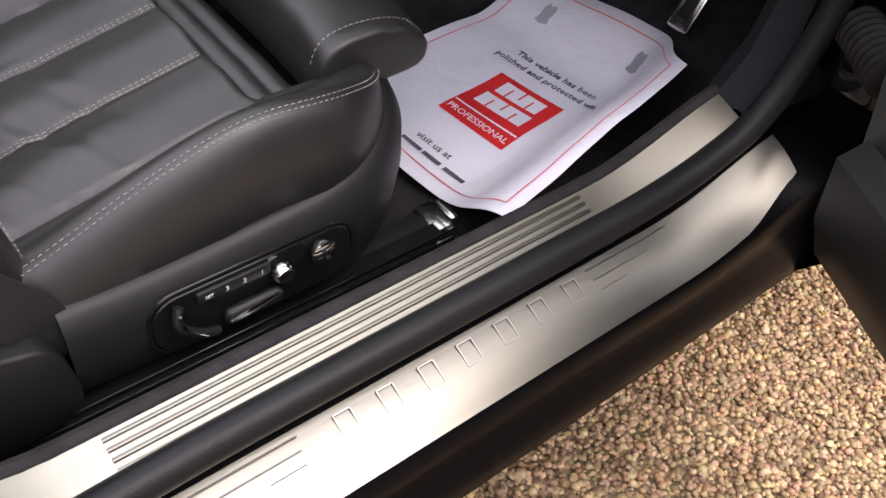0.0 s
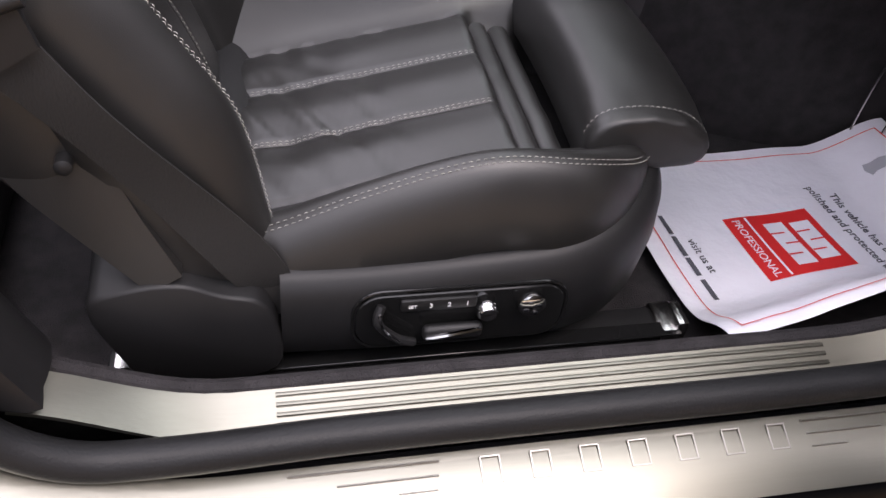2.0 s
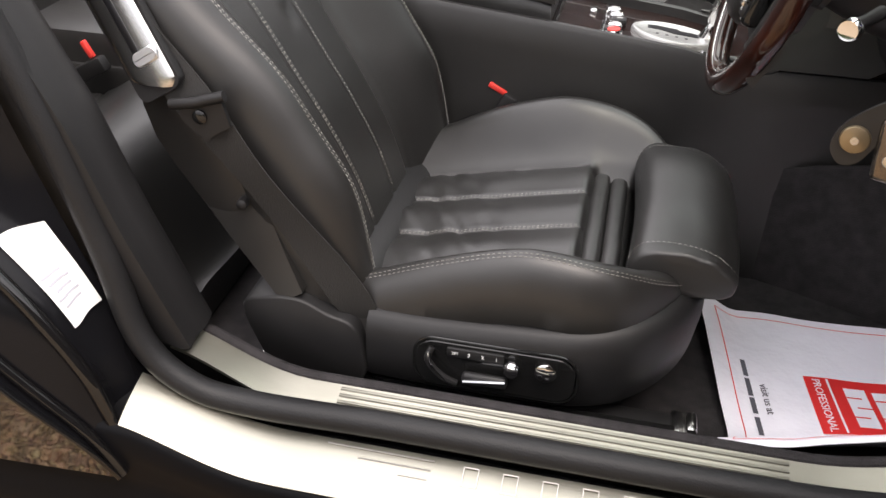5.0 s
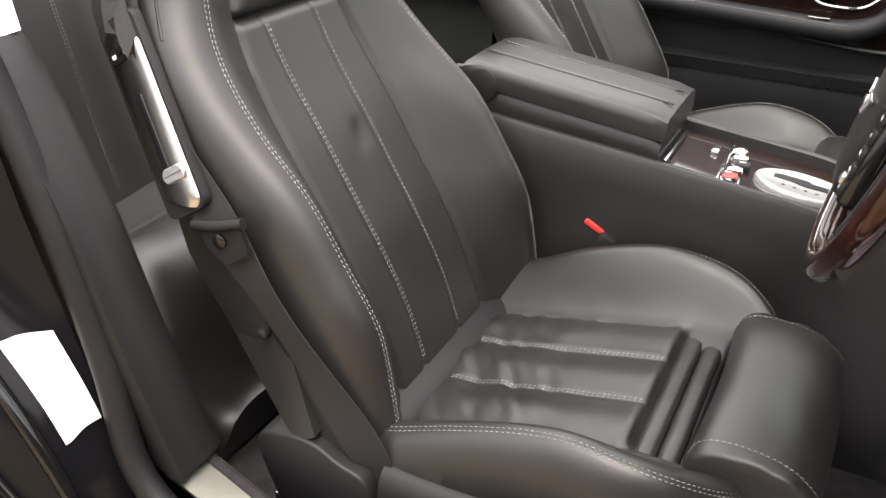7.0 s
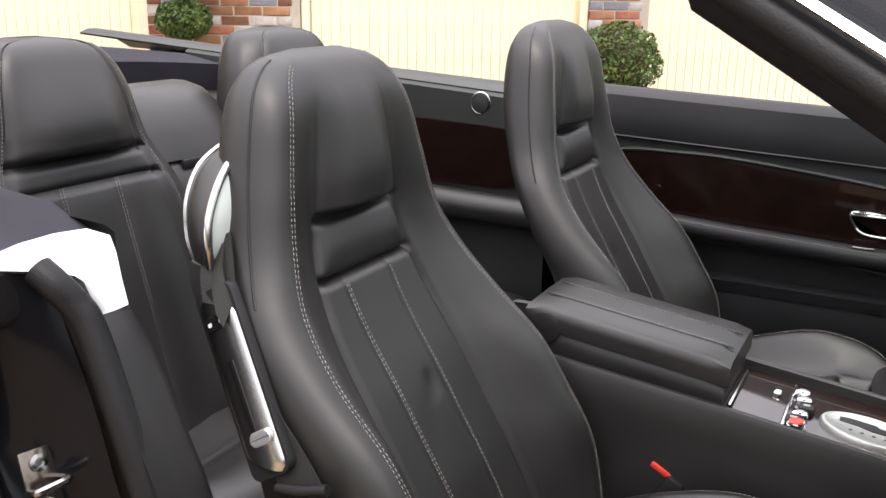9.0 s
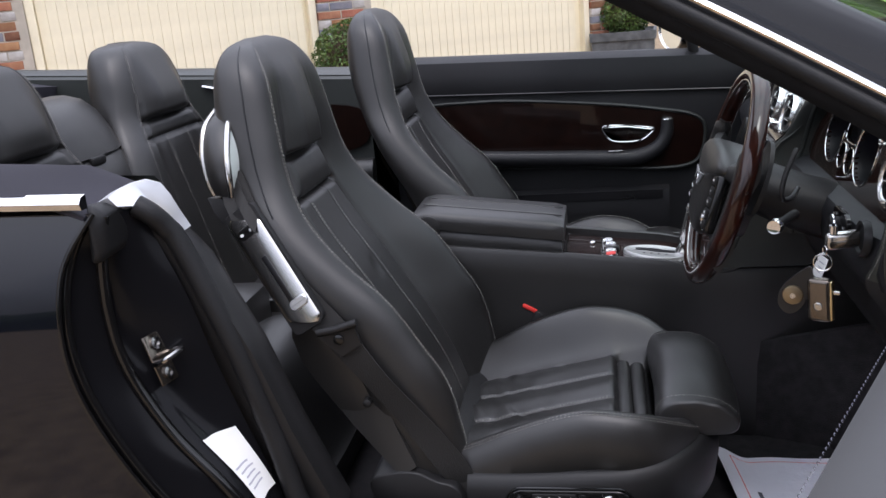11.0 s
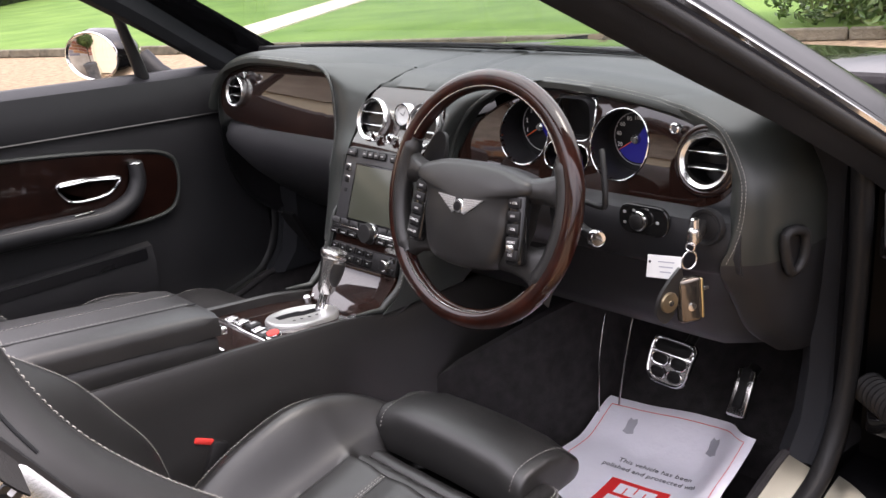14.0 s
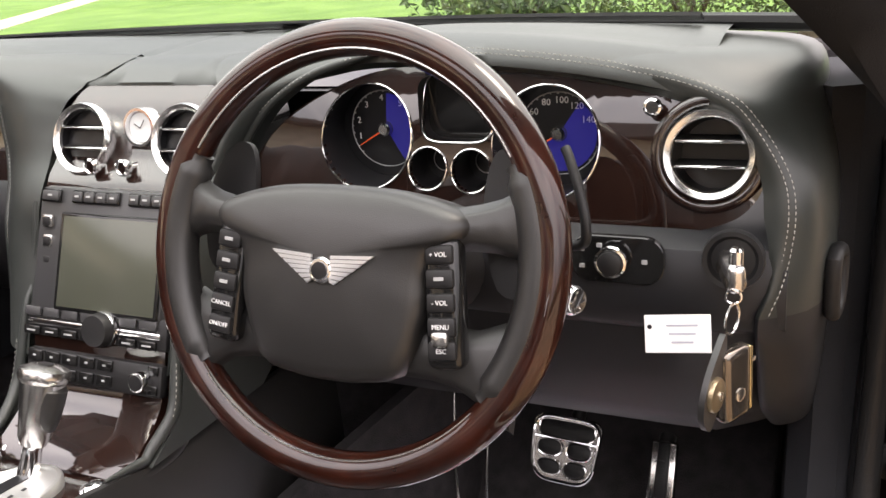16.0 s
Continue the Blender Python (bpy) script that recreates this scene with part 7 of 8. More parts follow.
gate = part("gear_gate", loft([oval(0.072, 0.048, -0.006), oval(0.072, 0.048, 0.003), oval(0.07, 0.046, 0.006), oval(0.066, 0.042, 0.0065), oval(0.063, 0.039, 0.0045), oval(0.001, 0.001, 0.0045)]), GATE_METAL, con, "oval brushed metal gear gate", angle=35)
slot = [m @ V(x, y, 0.0048) for x, y in ((-0.045, 0.004), (-0.045, 0.018), (-0.03, 0.022), (0.005, 0.022), (0.01, 0.016), (0.04, 0.016), (0.045, 0.008), (0.04, 0.0), (0.0, -0.002), (-0.02, 0.004))]
part("gate_slot", poly(slot, 0.0008, (0, 0, 1)), DIAL, gate)
for k in range(4):
    part("gate_mark", rbox(m @ V(-0.028 + 0.016 * k, -0.016, 0.0052), (0.005, 0.004, 0.0006), 0.0002, 1), DIAL, gate)
base, top = V(0.24, 0.822, gz - 0.006), V(0.281, 0.811, 0.764)
d = (top - base).normalized()
lev = part("gear_lever", lathe([(0.0135, 0), (0.011, 0.01), (0.0095, 0.03), (0.0105, 0.036)], base, d, 24), CHROME, con, "chrome and leather gear lever")
part("lever_grip", lathe([(0.0125, 0.034), (0.0165, 0.043), (0.019, 0.07), (0.0215, 0.09), (0.0225, 0.1)], base, d, 24), SATIN, lev)
bm = lathe([(0.008, 0.046), (0.0125, 0.05), (0.0158, 0.06), (0.0182, 0.078), (0.019, 0.092), (0.015, 0.097)], base + V(0.003, -0.0062, 0), d, 28)
part("grip_leather", bm, LEATHER, lev)
part("lever_top", lathe([(0.022, 0.1), (0.025, 0.103), (0.0265, 0.108), (0.0245, 0.114), (0.015, 0.118), (0, 0.1185)], base, d, 28), SATIN, lev, "satin metal lever top")
part("top_button", lathe([(0.008, 0.117), (0.008, 0.1195), (0, 0.12)], base, d, 18), PLASTIC, lev)
# buttons round the gate
for at, r in (((0.238, 0.728, wood_z(0.238)), 0.013), ((0.283, 0.9, wood_z(0.283)), 0.008), ((0.262, 0.895, wood_z(0.262)), 0.008)):
    part("console_knob", lathe([(r * 0.8, -0.003), (r * 0.8, 0.006), (r, 0.008), (r, 0.012), (r * 0.6, 0.015), (0, 0.0155)], at, (-0.1, 0, 1), 22), CHROME, con, "small chrome console knob")
for k in range(5):
    y = 0.873 - 0.0265 * k
    x = 0.098 - 0.006 * abs(k - 2)
    bt = part("console_button", rbox((x, y, wood_z(x) + 0.004), (0.024, 0.021, 0.012), 0.004, 2), CHROME if k in (0, 1, 3) else PLASTIC, con, "chrome-topped console switch")
    part("marking", rbox((x, y, wood_z(x) + 0.0104), (0.01, 0.006, 0.0008), 0.0002, 1), GREY_MARK, bt)
st = lathe([(0.0135, -0.002), (0.0135, 0.01), (0.012, 0.013), (0, 0.0135)], (0.093, 0.748, wood_z(0.093)), (-0.1, 0, 1), 26)
start = part("start_button", st, CHROME, con, "chrome-ringed red start button")
part("start_cap", lathe([(0.0105, 0.012), (0.0105, 0.0145), (0, 0.015)], (0.093, 0.748, wood_z(0.093)), (-0.1, 0, 1), 24), RED_PL, start)
lid = part("ashtray_lid", slab([[V(x, y, wood_z(x) + 0.003) for y in np.linspace(0.735, 0.90, 6)] for x in np.linspace(-0.005, 0.07, 5)], 0.005), WOOD, con, "walnut ashtray lid")
part("lid_bar", rbox((0.073, 0.815, wood_z(0.073) + 0.004), (0.006, 0.17, 0.005), 0.002, 1), CHROME, lid)
part("lid_button", rbox((0.052, 0.85, wood_z(0.05) + 0.006), (0.012, 0.03, 0.006), 0.003, 2), CHROME, lid)
part("console_frame", tube([V(-0.004, 0.74, 0.69), V(-0.004, 0.89, 0.69)], 0.004, 8), CHROME, con)
# armrest box: lid and body
def arm_block(x0, x1, w, z0, z1, front, bev):
    rings = []
    for x in np.linspace(x0, x1, 14):
        t = (x - x0) / (x1 - x0)
        zz1 = z1 - (z1 - z0) * 0.0 - front * t
        zz0 = z0 - front * t
        k = 1 - 0.12 * smooth(t, 0.93, 1.0) - 0.25 * (1 - smooth(t, 0, 0.1))
        ring = []
        for a, b in ((-1, 0), (-1, 0.5), (-0.97, 0.85), (-0.86, 1.0), (-0.3, 1.04), (0.3, 1.04), (0.86, 1.0), (0.97, 0.85), (1, 0.5), (1, 0), (0.9, -0.02), (-0.9, -0.02)):
            ring.append(V(x, 0.828 + a * w, zz0 + (zz1 - zz0) * b * k))
        rings.append(ring)
    return loft(rings, True)


arm = part("armrest_box", arm_block(-0.33, -0.012, 0.09, 0.71, 0.764, 0.036, 0.01), LEATHER, con, "black leather armrest box", angle=50)
lid2 = part("armrest_lid", arm_block(-0.335, -0.006, 0.093, 0.761, 0.8, 0.04, 0.01), LEATHER, con, "padded black leather armrest lid", angle=50)
for w in (-0.03, 0.03):
    bm = stitches([V(x, 0.828 + w, 0.8025 - 0.04 * (x + 0.335) / 0.329) for x in np.linspace(-0.31, -0.02, 30)])
    part("stitching", bm, THREAD, lid2)
for w in (-0.0915, 0.0915):
    bm = stitches([V(x, 0.828 + w, 0.78 - 0.04 * (x + 0.335) / 0.329) for x in np.linspace(-0.32, -0.02, 30)], lift=(0, w, 0))
    part("stitching", bm, THREAD, lid2)
for w in (-0.03, 0.03):
    part("seam", tube([V(x, 0.828 + w * 1.15, 0.8015 - 0.04 * (x + 0.335) / 0.329) for x in np.linspace(-0.32, -0.012, 20)], 0.0014, 6), DIAL, lid2)
part("hinge_disc", lathe([(0.026, 0), (0.026, 0.004), (0.02, 0.006), (0, 0.006)], (-0.3, 0.738, 0.76), (0, -1, 0), 28), LEATHER, con)

# ---- steering wheel ----
HUB = V(0.287, 0.442, 0.912)
TILT = radians(17)
AX = V(-math.cos(TILT), 0, math.sin(TILT))  # towards the driver
UPW = V(math.sin(TILT), 0, math.cos(TILT))
RT = V(0, -1, 0)  # to the driver's right
wheel = thing("steering_wheel", tuple(HUB), "three-spoke steering wheel with walnut and leather rim", "steering wheel")


def wp(u, v, out=0.0):
    return HUB + RT * u + UPW * v + AX * out


R = 0.1765
n = 120
full = [wp(R * math.sin(2 * math.pi * k / n), R * math.cos(2 * math.pi * k / n)) for k in range(n)]
rim = part("rim", tube(full, 0.0155, 16, True), RIM_WOOD, wheel, "polished dark walnut rim", angle=60)
for a0, a1 in ((62, 128), (232, 298)):
    seg = [wp((R - 0.0095) * math.sin(radians(a)), (R - 0.0095) * math.cos(radians(a)), 0.001) for a in np.linspace(a0, a1, 30)]
    part("leather_grip", tube(seg, [0.011] * 2 + [0.0155] * 26 + [0.011] * 2, 16), LEATHER, rim, "black leather grip section")
for rr, out in ((R - 0.0105, 0.0115),):
    for a0, a1 in ((-60, 60), (132, 228)):
        seg = [wp(rr * math.sin(radians(a)), rr * math.cos(radians(a)), out) for a in np.linspace(a0, a1, 60)]
        part("inlay_line", tube(seg, 0.0011, 6), SATIN, rim)
# hub pad
pad = cr([(-0.103, 0.037, 0), (-0.07, 0.049, 0), (-0.03, 0.0545, 0), (0.03, 0.0545, 0), (0.07, 0.049, 0), (0.103, 0.037, 0), (0.106, 0.022, 0), (0.088, 0.012, 0), (0.08, -0.008, 0), (0.078, -0.04, 0), (0.06, -0.085, 0), (0.03, -0.095, 0), (0, -0.097, 0), (-0.03, -0.095, 0), (-0.06, -0.085, 0), (-0.078, -0.04, 0), (-0.08, -0.008, 0), (-0.088, 0.012, 0), (-0.106, 0.022, 0)], 5, True)
rings = [[wp(p.x * k * 1.03 + 0.003, p.y * k, o) for p in pad] for k, o in ((0.9, -0.05), (1.0, -0.03), (1.03, 0.0), (1.03, 0.02), (0.98, 0.029), (0.88, 0.034), (0.5, 0.04), (0.05, 0.042))]
hub = part("hub_pad", loft(rings, True), LEATHER, wheel, "black leather airbag pad", angle=60)
# spokes with the switch pods
for s in (-1, 1):
    for nm, pts in (("spoke", ((0.09, 0.026, 0.018, 0.032), (0.105, 0.027, 0.019, 0.034), (0.12, 0.029, 0.016, 0.036), (0.135, 0.031, 0.011, 0.042), (0.15, 0.034, 0.007, 0.056), (0.16, 0.036, 0.003, 0.08), (0.168, 0.036, -0.001, 0.1))),
                    ("lower_spoke", ((0.055, -0.07, 0.01, 0.046), (0.085, -0.07, 0.011, 0.046), (0.105, -0.073, 0.009, 0.048), (0.12, -0.078, 0.006, 0.056), (0.135, -0.082, 0.003, 0.075), (0.15, -0.084, -0.001, 0.09)))):
        rr2 = []
        for u, v, o, h in pts:
            rr2.append([wp(s * u, v + h / 2, o - 0.012), wp(s * u, v + h / 2 - 0.006, o - 0.001), wp(s * u, v + h / 4, o + 0.003), wp(s * u, v - h / 4, o + 0.003), wp(s * u, v - h / 2 + 0.006, o - 0.001), wp(s * u, v - h / 2, o - 0.012), wp(s * u, v, o - 0.022)])
        part(nm, loft(rr2, True), LEATHER, wheel, "leather-covered spoke", angle=60)
    pod = rbox((0, 0, 0), (0.03, 0.102, 0.022), 0.008, 3)
    mm = frame3(wp(s * 0.0985 + 0.003, -0.028, 0.018), RT * 1.0 + UPW * (0.1 * s), UPW)
    bmesh.ops.transform(pod, matrix=mm, verts=pod.verts[:])
    pd = part("switch_pod", pod, GLOSS, wheel, "black thumb switch pod")
    for k, h in enumerate((0.036, 0.018, 0.0, -0.018, -0.036)):
        b = rbox((0, 0, 0), (0.023, 0.0145, 0.006), 0.0025, 2)
        bmesh.ops.transform(b, matrix=mm @ Matrix.Translation((0, h, 0.0105)), verts=b.verts[:])
        bt = part("thumb_button", b, PLASTIC, pd)
        word = (("", "", "", "CANCEL", "ON/OFF"), ("+ VOL", "", "- VOL", "MENU", "ESC"))[s > 0][k]
        if word:
            part("lettering", text_mesh(word, 0.0052, mm @ Matrix.Translation((0, h, 0.0138)), 0.0002), WHITE_PL, bt)
        else:
            b = rbox((0, 0, 0), (0.008, 0.0028, 0.0008), 0.0002, 1)
            bmesh.ops.transform(b, matrix=mm @ Matrix.Translation((0, h, 0.0138)), verts=b.verts[:])
            part("marking", b, GREY_MARK, bt)
    if s > 0:
        b = rbox((0, 0, 0), (0.014, 0.012, 0.008), 0.003, 2)
        bmesh.ops.transform(b, matrix=mm @ Matrix.Translation((0, -0.027, 0.014)), verts=b.verts[:])
        part("scroll_roller", b, SATIN, pd)
    # gear paddles behind the rim
    pp = [wp(s * 0.115, 0.085, -0.035), wp(s * 0.135, 0.09, -0.035), wp(s * 0.158, 0.06, -0.037), wp(s * 0.165, 0.02, -0.037), wp(s * 0.155, -0.02, -0.035), wp(s * 0.125, -0.02, -0.033), wp(s * 0.11, 0.04, -0.033)]
    part("gear_paddle", poly(cr(pp, 4, True), 0.007, AX), PLASTIC, wheel, "black gear paddle")
# winged badge as plain shapes
badge = part("badge_disc", lathe([(0.0095, 0), (0.0105, 0.003), (0.009, 0.005), (0, 0.0055)], wp(0.005, -0.0105, 0.0405), AX, 28), CHROME, hub, "winged badge of plain bright shapes")
part("badge_centre", lathe([(0.0068, 0.004), (0.0068, 0.0062), (0, 0.0065)], wp(0.005, -0.0105, 0.0405), AX, 24), DIAL, badge)
for s in (-1, 1):
    for k in range(7):
        f0, f1 = 0.0085, 0.0455 - 0.005 * k
        v = 0.003 - 0.003 * k
        pts = [wp(0.005 + s * f0, v - 0.0015, 0.0425), wp(0.005 + s * f1, v + 0.0005 - 0.0006 * k, 0.0412), wp(0.005 + s * (f1 - 0.0035), v - 0.0024 - 0.0006 * k, 0.0412), wp(0.005 + s * f0, v - 0.004, 0.0425)]
        part("badge_feather", poly(pts, 0.0022, AX), SILVER, badge)
for k in range(4):
    part("pad_mark", rbox(wp(-0.009 + 0.006 * k, -0.062, 0.0345), (0.0008, 0.004, 0.003), 0.0002, 1), PLASTIC, hub)
# column, stalk with chrome end
col = part("column_shroud", tube([wp(0, 0.0, -0.04), wp(0, -0.01, -0.12), wp(0, -0.015, -0.22)], [0.055, 0.06, 0.065], 24, flat=0.8), PLASTIC, wheel)
part("column_stalk", tube([(0.385, 0.34, 0.868), (0.36, 0.30, 0.868), (0.345, 0.275, 0.868)], [0.008, 0.007, 0.009], 12), PLASTIC, wheel)
part("stalk_end", lathe([(0.009, 0), (0.0125, 0.003), (0.0125, 0.011), (0.0105, 0.014), (0.0085, 0.0135), (0, 0.0135)], (0.345, 0.274, 0.868), (-0.45, -0.85, 0.05), 26), CHROME, wheel, "chrome-tipped column stalk")
part("wiper_stalk", tube(cr([(0.392, 0.36, 0.905), (0.372, 0.3, 0.906), (0.352, 0.262, 0.912), (0.348, 0.256, 0.928), (0.356, 0.263, 0.955), (0.368, 0.274, 0.978), (0.373, 0.279, 0.986)], 5), 0.0042, 10), PLASTIC, wheel)

# ---- keys in the lock ----
keys = thing("car_keys", (0.43, 0.155, 0.878), "bunch of car keys with leather fob hanging from the ignition", "keys")
m = frame3((0.412, 0.153, 0.878), (-0.95, -0.3, 0), (0, 0, 1))
b = rbox((0, 0, 0), (0.05, 0.026, 0.016), 0.007, 3)
bmesh.ops.transform(b, matrix=m, verts=b.verts[:])
key = part("key_head", b, SATIN, keys, "bright key head in the lock")
b = rbox((0, -0.003, 0), (0.046, 0.012, 0.018), 0.004, 2)
bmesh.ops.transform(b, matrix=m, verts=b.verts[:])
part("key_grip", b, DARK_METAL, key)
part("key_cap", lathe([(0.006, 0), (0.006, 0.014), (0.004, 0.016), (0, 0.016)], (0.398, 0.148, 0.887), (0, 0, 1), 16), CHROME, key)


def ring(c, r, w, ax, material, name):
    q = Vector(ax).to_track_quat("Z", "Y")
    part(name, tube([Vector(c) + q @ V(r * math.cos(2 * math.pi * k / 24), r * math.sin(2 * math.pi * k / 24), 0) for k in range(24)], w, 6, True), material, keys)


ring((0.388, 0.148, 0.865), 0.006, 0.0012, (1, 0.2, 0), CHROME, "key_ring")
ring((0.386, 0.148, 0.847), 0.0125, 0.0013, (0.3, 1, 0), SATIN, "key_ring")
fob = cr([(0.372, 0.15, 0.838), (0.36, 0.152, 0.835), (0.335, 0.158, 0.81), (0.328, 0.16, 0.785), (0.34, 0.157, 0.768), (0.358, 0.154, 0.775), (0.372, 0.15, 0.81)], 4, True)
f = part("leather_fob", poly(fob, 0.005, (0.25, 1, 0)), LEATHER, keys, "black leather key fob")
part("fob_disc", lathe([(0.0, 0.0035), (0.009, 0.003), (0.0135, 0.002), (0.0145, 0.0), (0.0145, -0.004)], (0.3475, 0.1535, 0.797), (-0.25, -1, 0), 28), BRASS, f, "round brass fob badge")
part("fob_dot", lathe([(0.004, 0.003), (0.004, 0.0045), (0, 0.0045)], (0.3475, 0.1535, 0.797), (-0.25, -1, 0), 18), SATIN, f)
m = frame3((0.383, 0.146, 0.792), (0.85, -0.5, 0.05), (0.0, 0, 1))
b = rbox((0, 0, 0), (0.034, 0.066, 0.016), 0.0075, 4)
bmesh.ops.transform(b, matrix=m, verts=b.verts[:])
k2 = part("remote_key", b, DARK_METAL, keys, "dark remote key with a gold edge")
b = rbox((0.0172, 0, 0), (0.004, 0.058, 0.012), 0.0015, 2)
bmesh.ops.transform(b, matrix=m, verts=b.verts[:])
part("gold_edge", b, GOLD, k2)
b = lathe([(0.006, 0.0), (0.006, 0.0012), (0.004, 0.002), (0, 0.002)], m @ V(0, -0.008, 0.0078), m.to_3x3() @ V(0, 0, 1), 22)
part("remote_badge", b, SATIN, k2)
b = rbox((0.021, 0.012, 0), (0.016, 0.006, 0.004), 0.002, 2)
bmesh.ops.transform(b, matrix=m, verts=b.verts[:])
part("remote_loop", b, SATIN, k2)
m = frame3((0.392, 0.192, 0.826), (0.0, -1, 0.12), (0.35, 0, 1))
b = rbox((0, 0, 0), (0.055, 0.032, 0.0012), 0.0005, 1)
bmesh.ops.transform(b, matrix=m, verts=b.verts[:])
tag = part("paper_tag", b, STICKER, keys, "white paper key tag")
for k in range(3):
    b = rbox((0.004 + 0.0 * k, 0.007 - 0.007 * k, 0.0009), (0.026 - 0.004 * k, 0.0016, 0.0004), 0, 1)
    bmesh.ops.transform(b, matrix=m, verts=b.verts[:])
    part("tag_line", b, INK_PALE, tag)
b = lathe([(0.002, 0), (0.002, 0.0006), (0, 0.0006)], m @ V(-0.023, 0.006, 0.0004), m.to_3x3() @ V(0, 0, 1), 14)
part("tag_hole", b, DIAL, tag)

# ---- pedals ----
br = thing("brake_pedal", (0.73, 0.40, 0.48), "brushed metal brake pedal with oval rubber pads", "pedal", "pedals")
m = frame3((0.727, 0.40, 0.486), (0, -1, -0.05), (0.5, 0, 1))
b = rplate(0.088, 0.09, 0.016, 0.008, Matrix.Translation((0, 0, -0.004)))
for v in b.verts:
    v.co.x *= 1.04 + 1.6 * v.co.y - 0.16 * smooth(-v.co.y, 0.02, 0.052)
    v.co.z -= 2.0 * v.co.y ** 2
bmesh.ops.transform(b, matrix=m, verts=b.verts[:])
plate = part("pedal_plate", b, PEDAL, br, "brushed metal pedal plate")


def on_pedal(x, y, z=0.0):
    return m @ V(x * (1.04 + 1.6 * y - 0.16 * smooth(-y, 0.02, 0.052)), y, z - 2.0 * y * y)


rim = [on_pedal(0.042 * math.copysign(abs(math.cos(t)) ** 0.4, math.cos(t)), 0.043 * math.copysign(abs(math.sin(t)) ** 0.4, math.sin(t)), 0.0035) for t in np.linspace(0, 2 * math.pi, 48, endpoint=False)]
part("plate_rim", tube(rim, 0.0026, 8, True), CHROME, plate)
for x, y, rx, ry in ((0, 0.027, 0.036, 0.0125), (-0.0195, 0.001, 0.0165, 0.0115), (0.0195, 0.001, 0.0165, 0.0115), (-0.018, -0.0255, 0.0155, 0.0105), (0.018, -0.0255, 0.0155, 0.0105)):
    e = 0.5 if rx > 0.03 else 0.8
    ring = [(x + rx * math.copysign(abs(math.cos(t)) ** e, math.cos(t)), y + ry * math.copysign(abs(math.sin(t)) ** e, math.sin(t))) for t in np.linspace(0, 2 * math.pi, 28, endpoint=False)]
    b = loft([[on_pedal(*p, 0.0036) for p in ring], [on_pedal(x + (p[0] - x) * 0.8, y + (p[1] - y) * 0.8, 0.0062) for p in ring], [on_pedal(x, y, 0.0068)] * 28], True)
    pad = part("rubber_pad", b, RUBBER, plate)
    part("pad_ring", tube([on_pedal(*p, 0.0042) for p in ring], 0.0014, 6, True), CHROME, pad)
part("cross_bar", tube([on_pedal(x, 0.0135, 0.0055) for x in np.linspace(-0.04, 0.04, 9)], 0.0018, 6), CHROME, plate)
part("pedal_arm", tube([(0.738, 0.40, 0.482), (0.80, 0.40, 0.5), (0.88, 0.40, 0.56), (0.93, 0.40, 0.7)], 0.01, 10), PLASTIC, br)
ac = thing("accelerator_pedal", (0.775, 0.28, 0.44), "brushed metal accelerator pedal on the toe board", "pedal", "pedals")
m = frame3((0.772, 0.278, 0.442), (0, -1, 0), (0.55, 0, 1))
b = rbox((0, 0, 0), (0.039, 0.094, 0.01), 0.0045, 3)
for v in b.verts:
    v.co.x *= 1 - 2.2 * (v.co.y + 0.05) * 0.35
    v.co.z -= 4.0 * v.co.y ** 2
bmesh.ops.transform(b, matrix=m, verts=b.verts[:])
plate = part("pedal_plate", b, SATIN, ac, "brushed metal pedal plate")
b = rbox((0, 0.008, 0.003), (0.019, 0.078, 0.008), 0.0038, 2)
for v in b.verts:
    v.co.x *= 1 - 2.2 * (v.co.y + 0.05) * 0.35
    v.co.z -= 4.0 * v.co.y ** 2
bmesh.ops.transform(b, matrix=m, verts=b.verts[:])
part("rubber_pad", b, RUBBER, plate)
part("pedal_arm", tube([(0.785, 0.28, 0.45), (0.83, 0.28, 0.47)], 0.012, 10), PLASTIC, ac)
# bright welts beside the foot well
for pts in ([(0.80, 0.535, 0.52), (0.765, 0.53, 0.44), (0.735, 0.525, 0.36), (0.73, 0.52, 0.31)], [(0.76, 0.575, 0.53), (0.725, 0.565, 0.45), (0.705, 0.555, 0.37), (0.7, 0.55, 0.31)]):
    part("carpet_welt", tube(cr(pts, 6), 0.0022, 6), SATIN, con, "thin bright carpet welt")
part("carpet_flank", slab([[V(x, 0.69 - 0.13 * smooth(x, 0.3, 0.72) + 0.02 * k, 0.285 + (0.2 + 0.1 * smooth(x, 0.3, 0.7)) * k) for k in (0, 0.5, 1)] for x in np.linspace(0.28, 0.88, 12)], 0.02), CARPET, con)
ft = thing("foot_rest", (0.66, 1.54, 0.5), "dark foot rest panel with bright top edge", "foot rest")
part("panel", slab([[V(0.62 + 0.03 * k, 1.535 - 0.03 * j, 0.63 - 0.06 * k) for j in range(3)] for k in range(3)], 0.01), PLASTIC, ft)
part("edge", tube([(0.618, 1.54, 0.632), (0.618, 1.51, 0.634)], 0.003, 6), SATIN, ft)

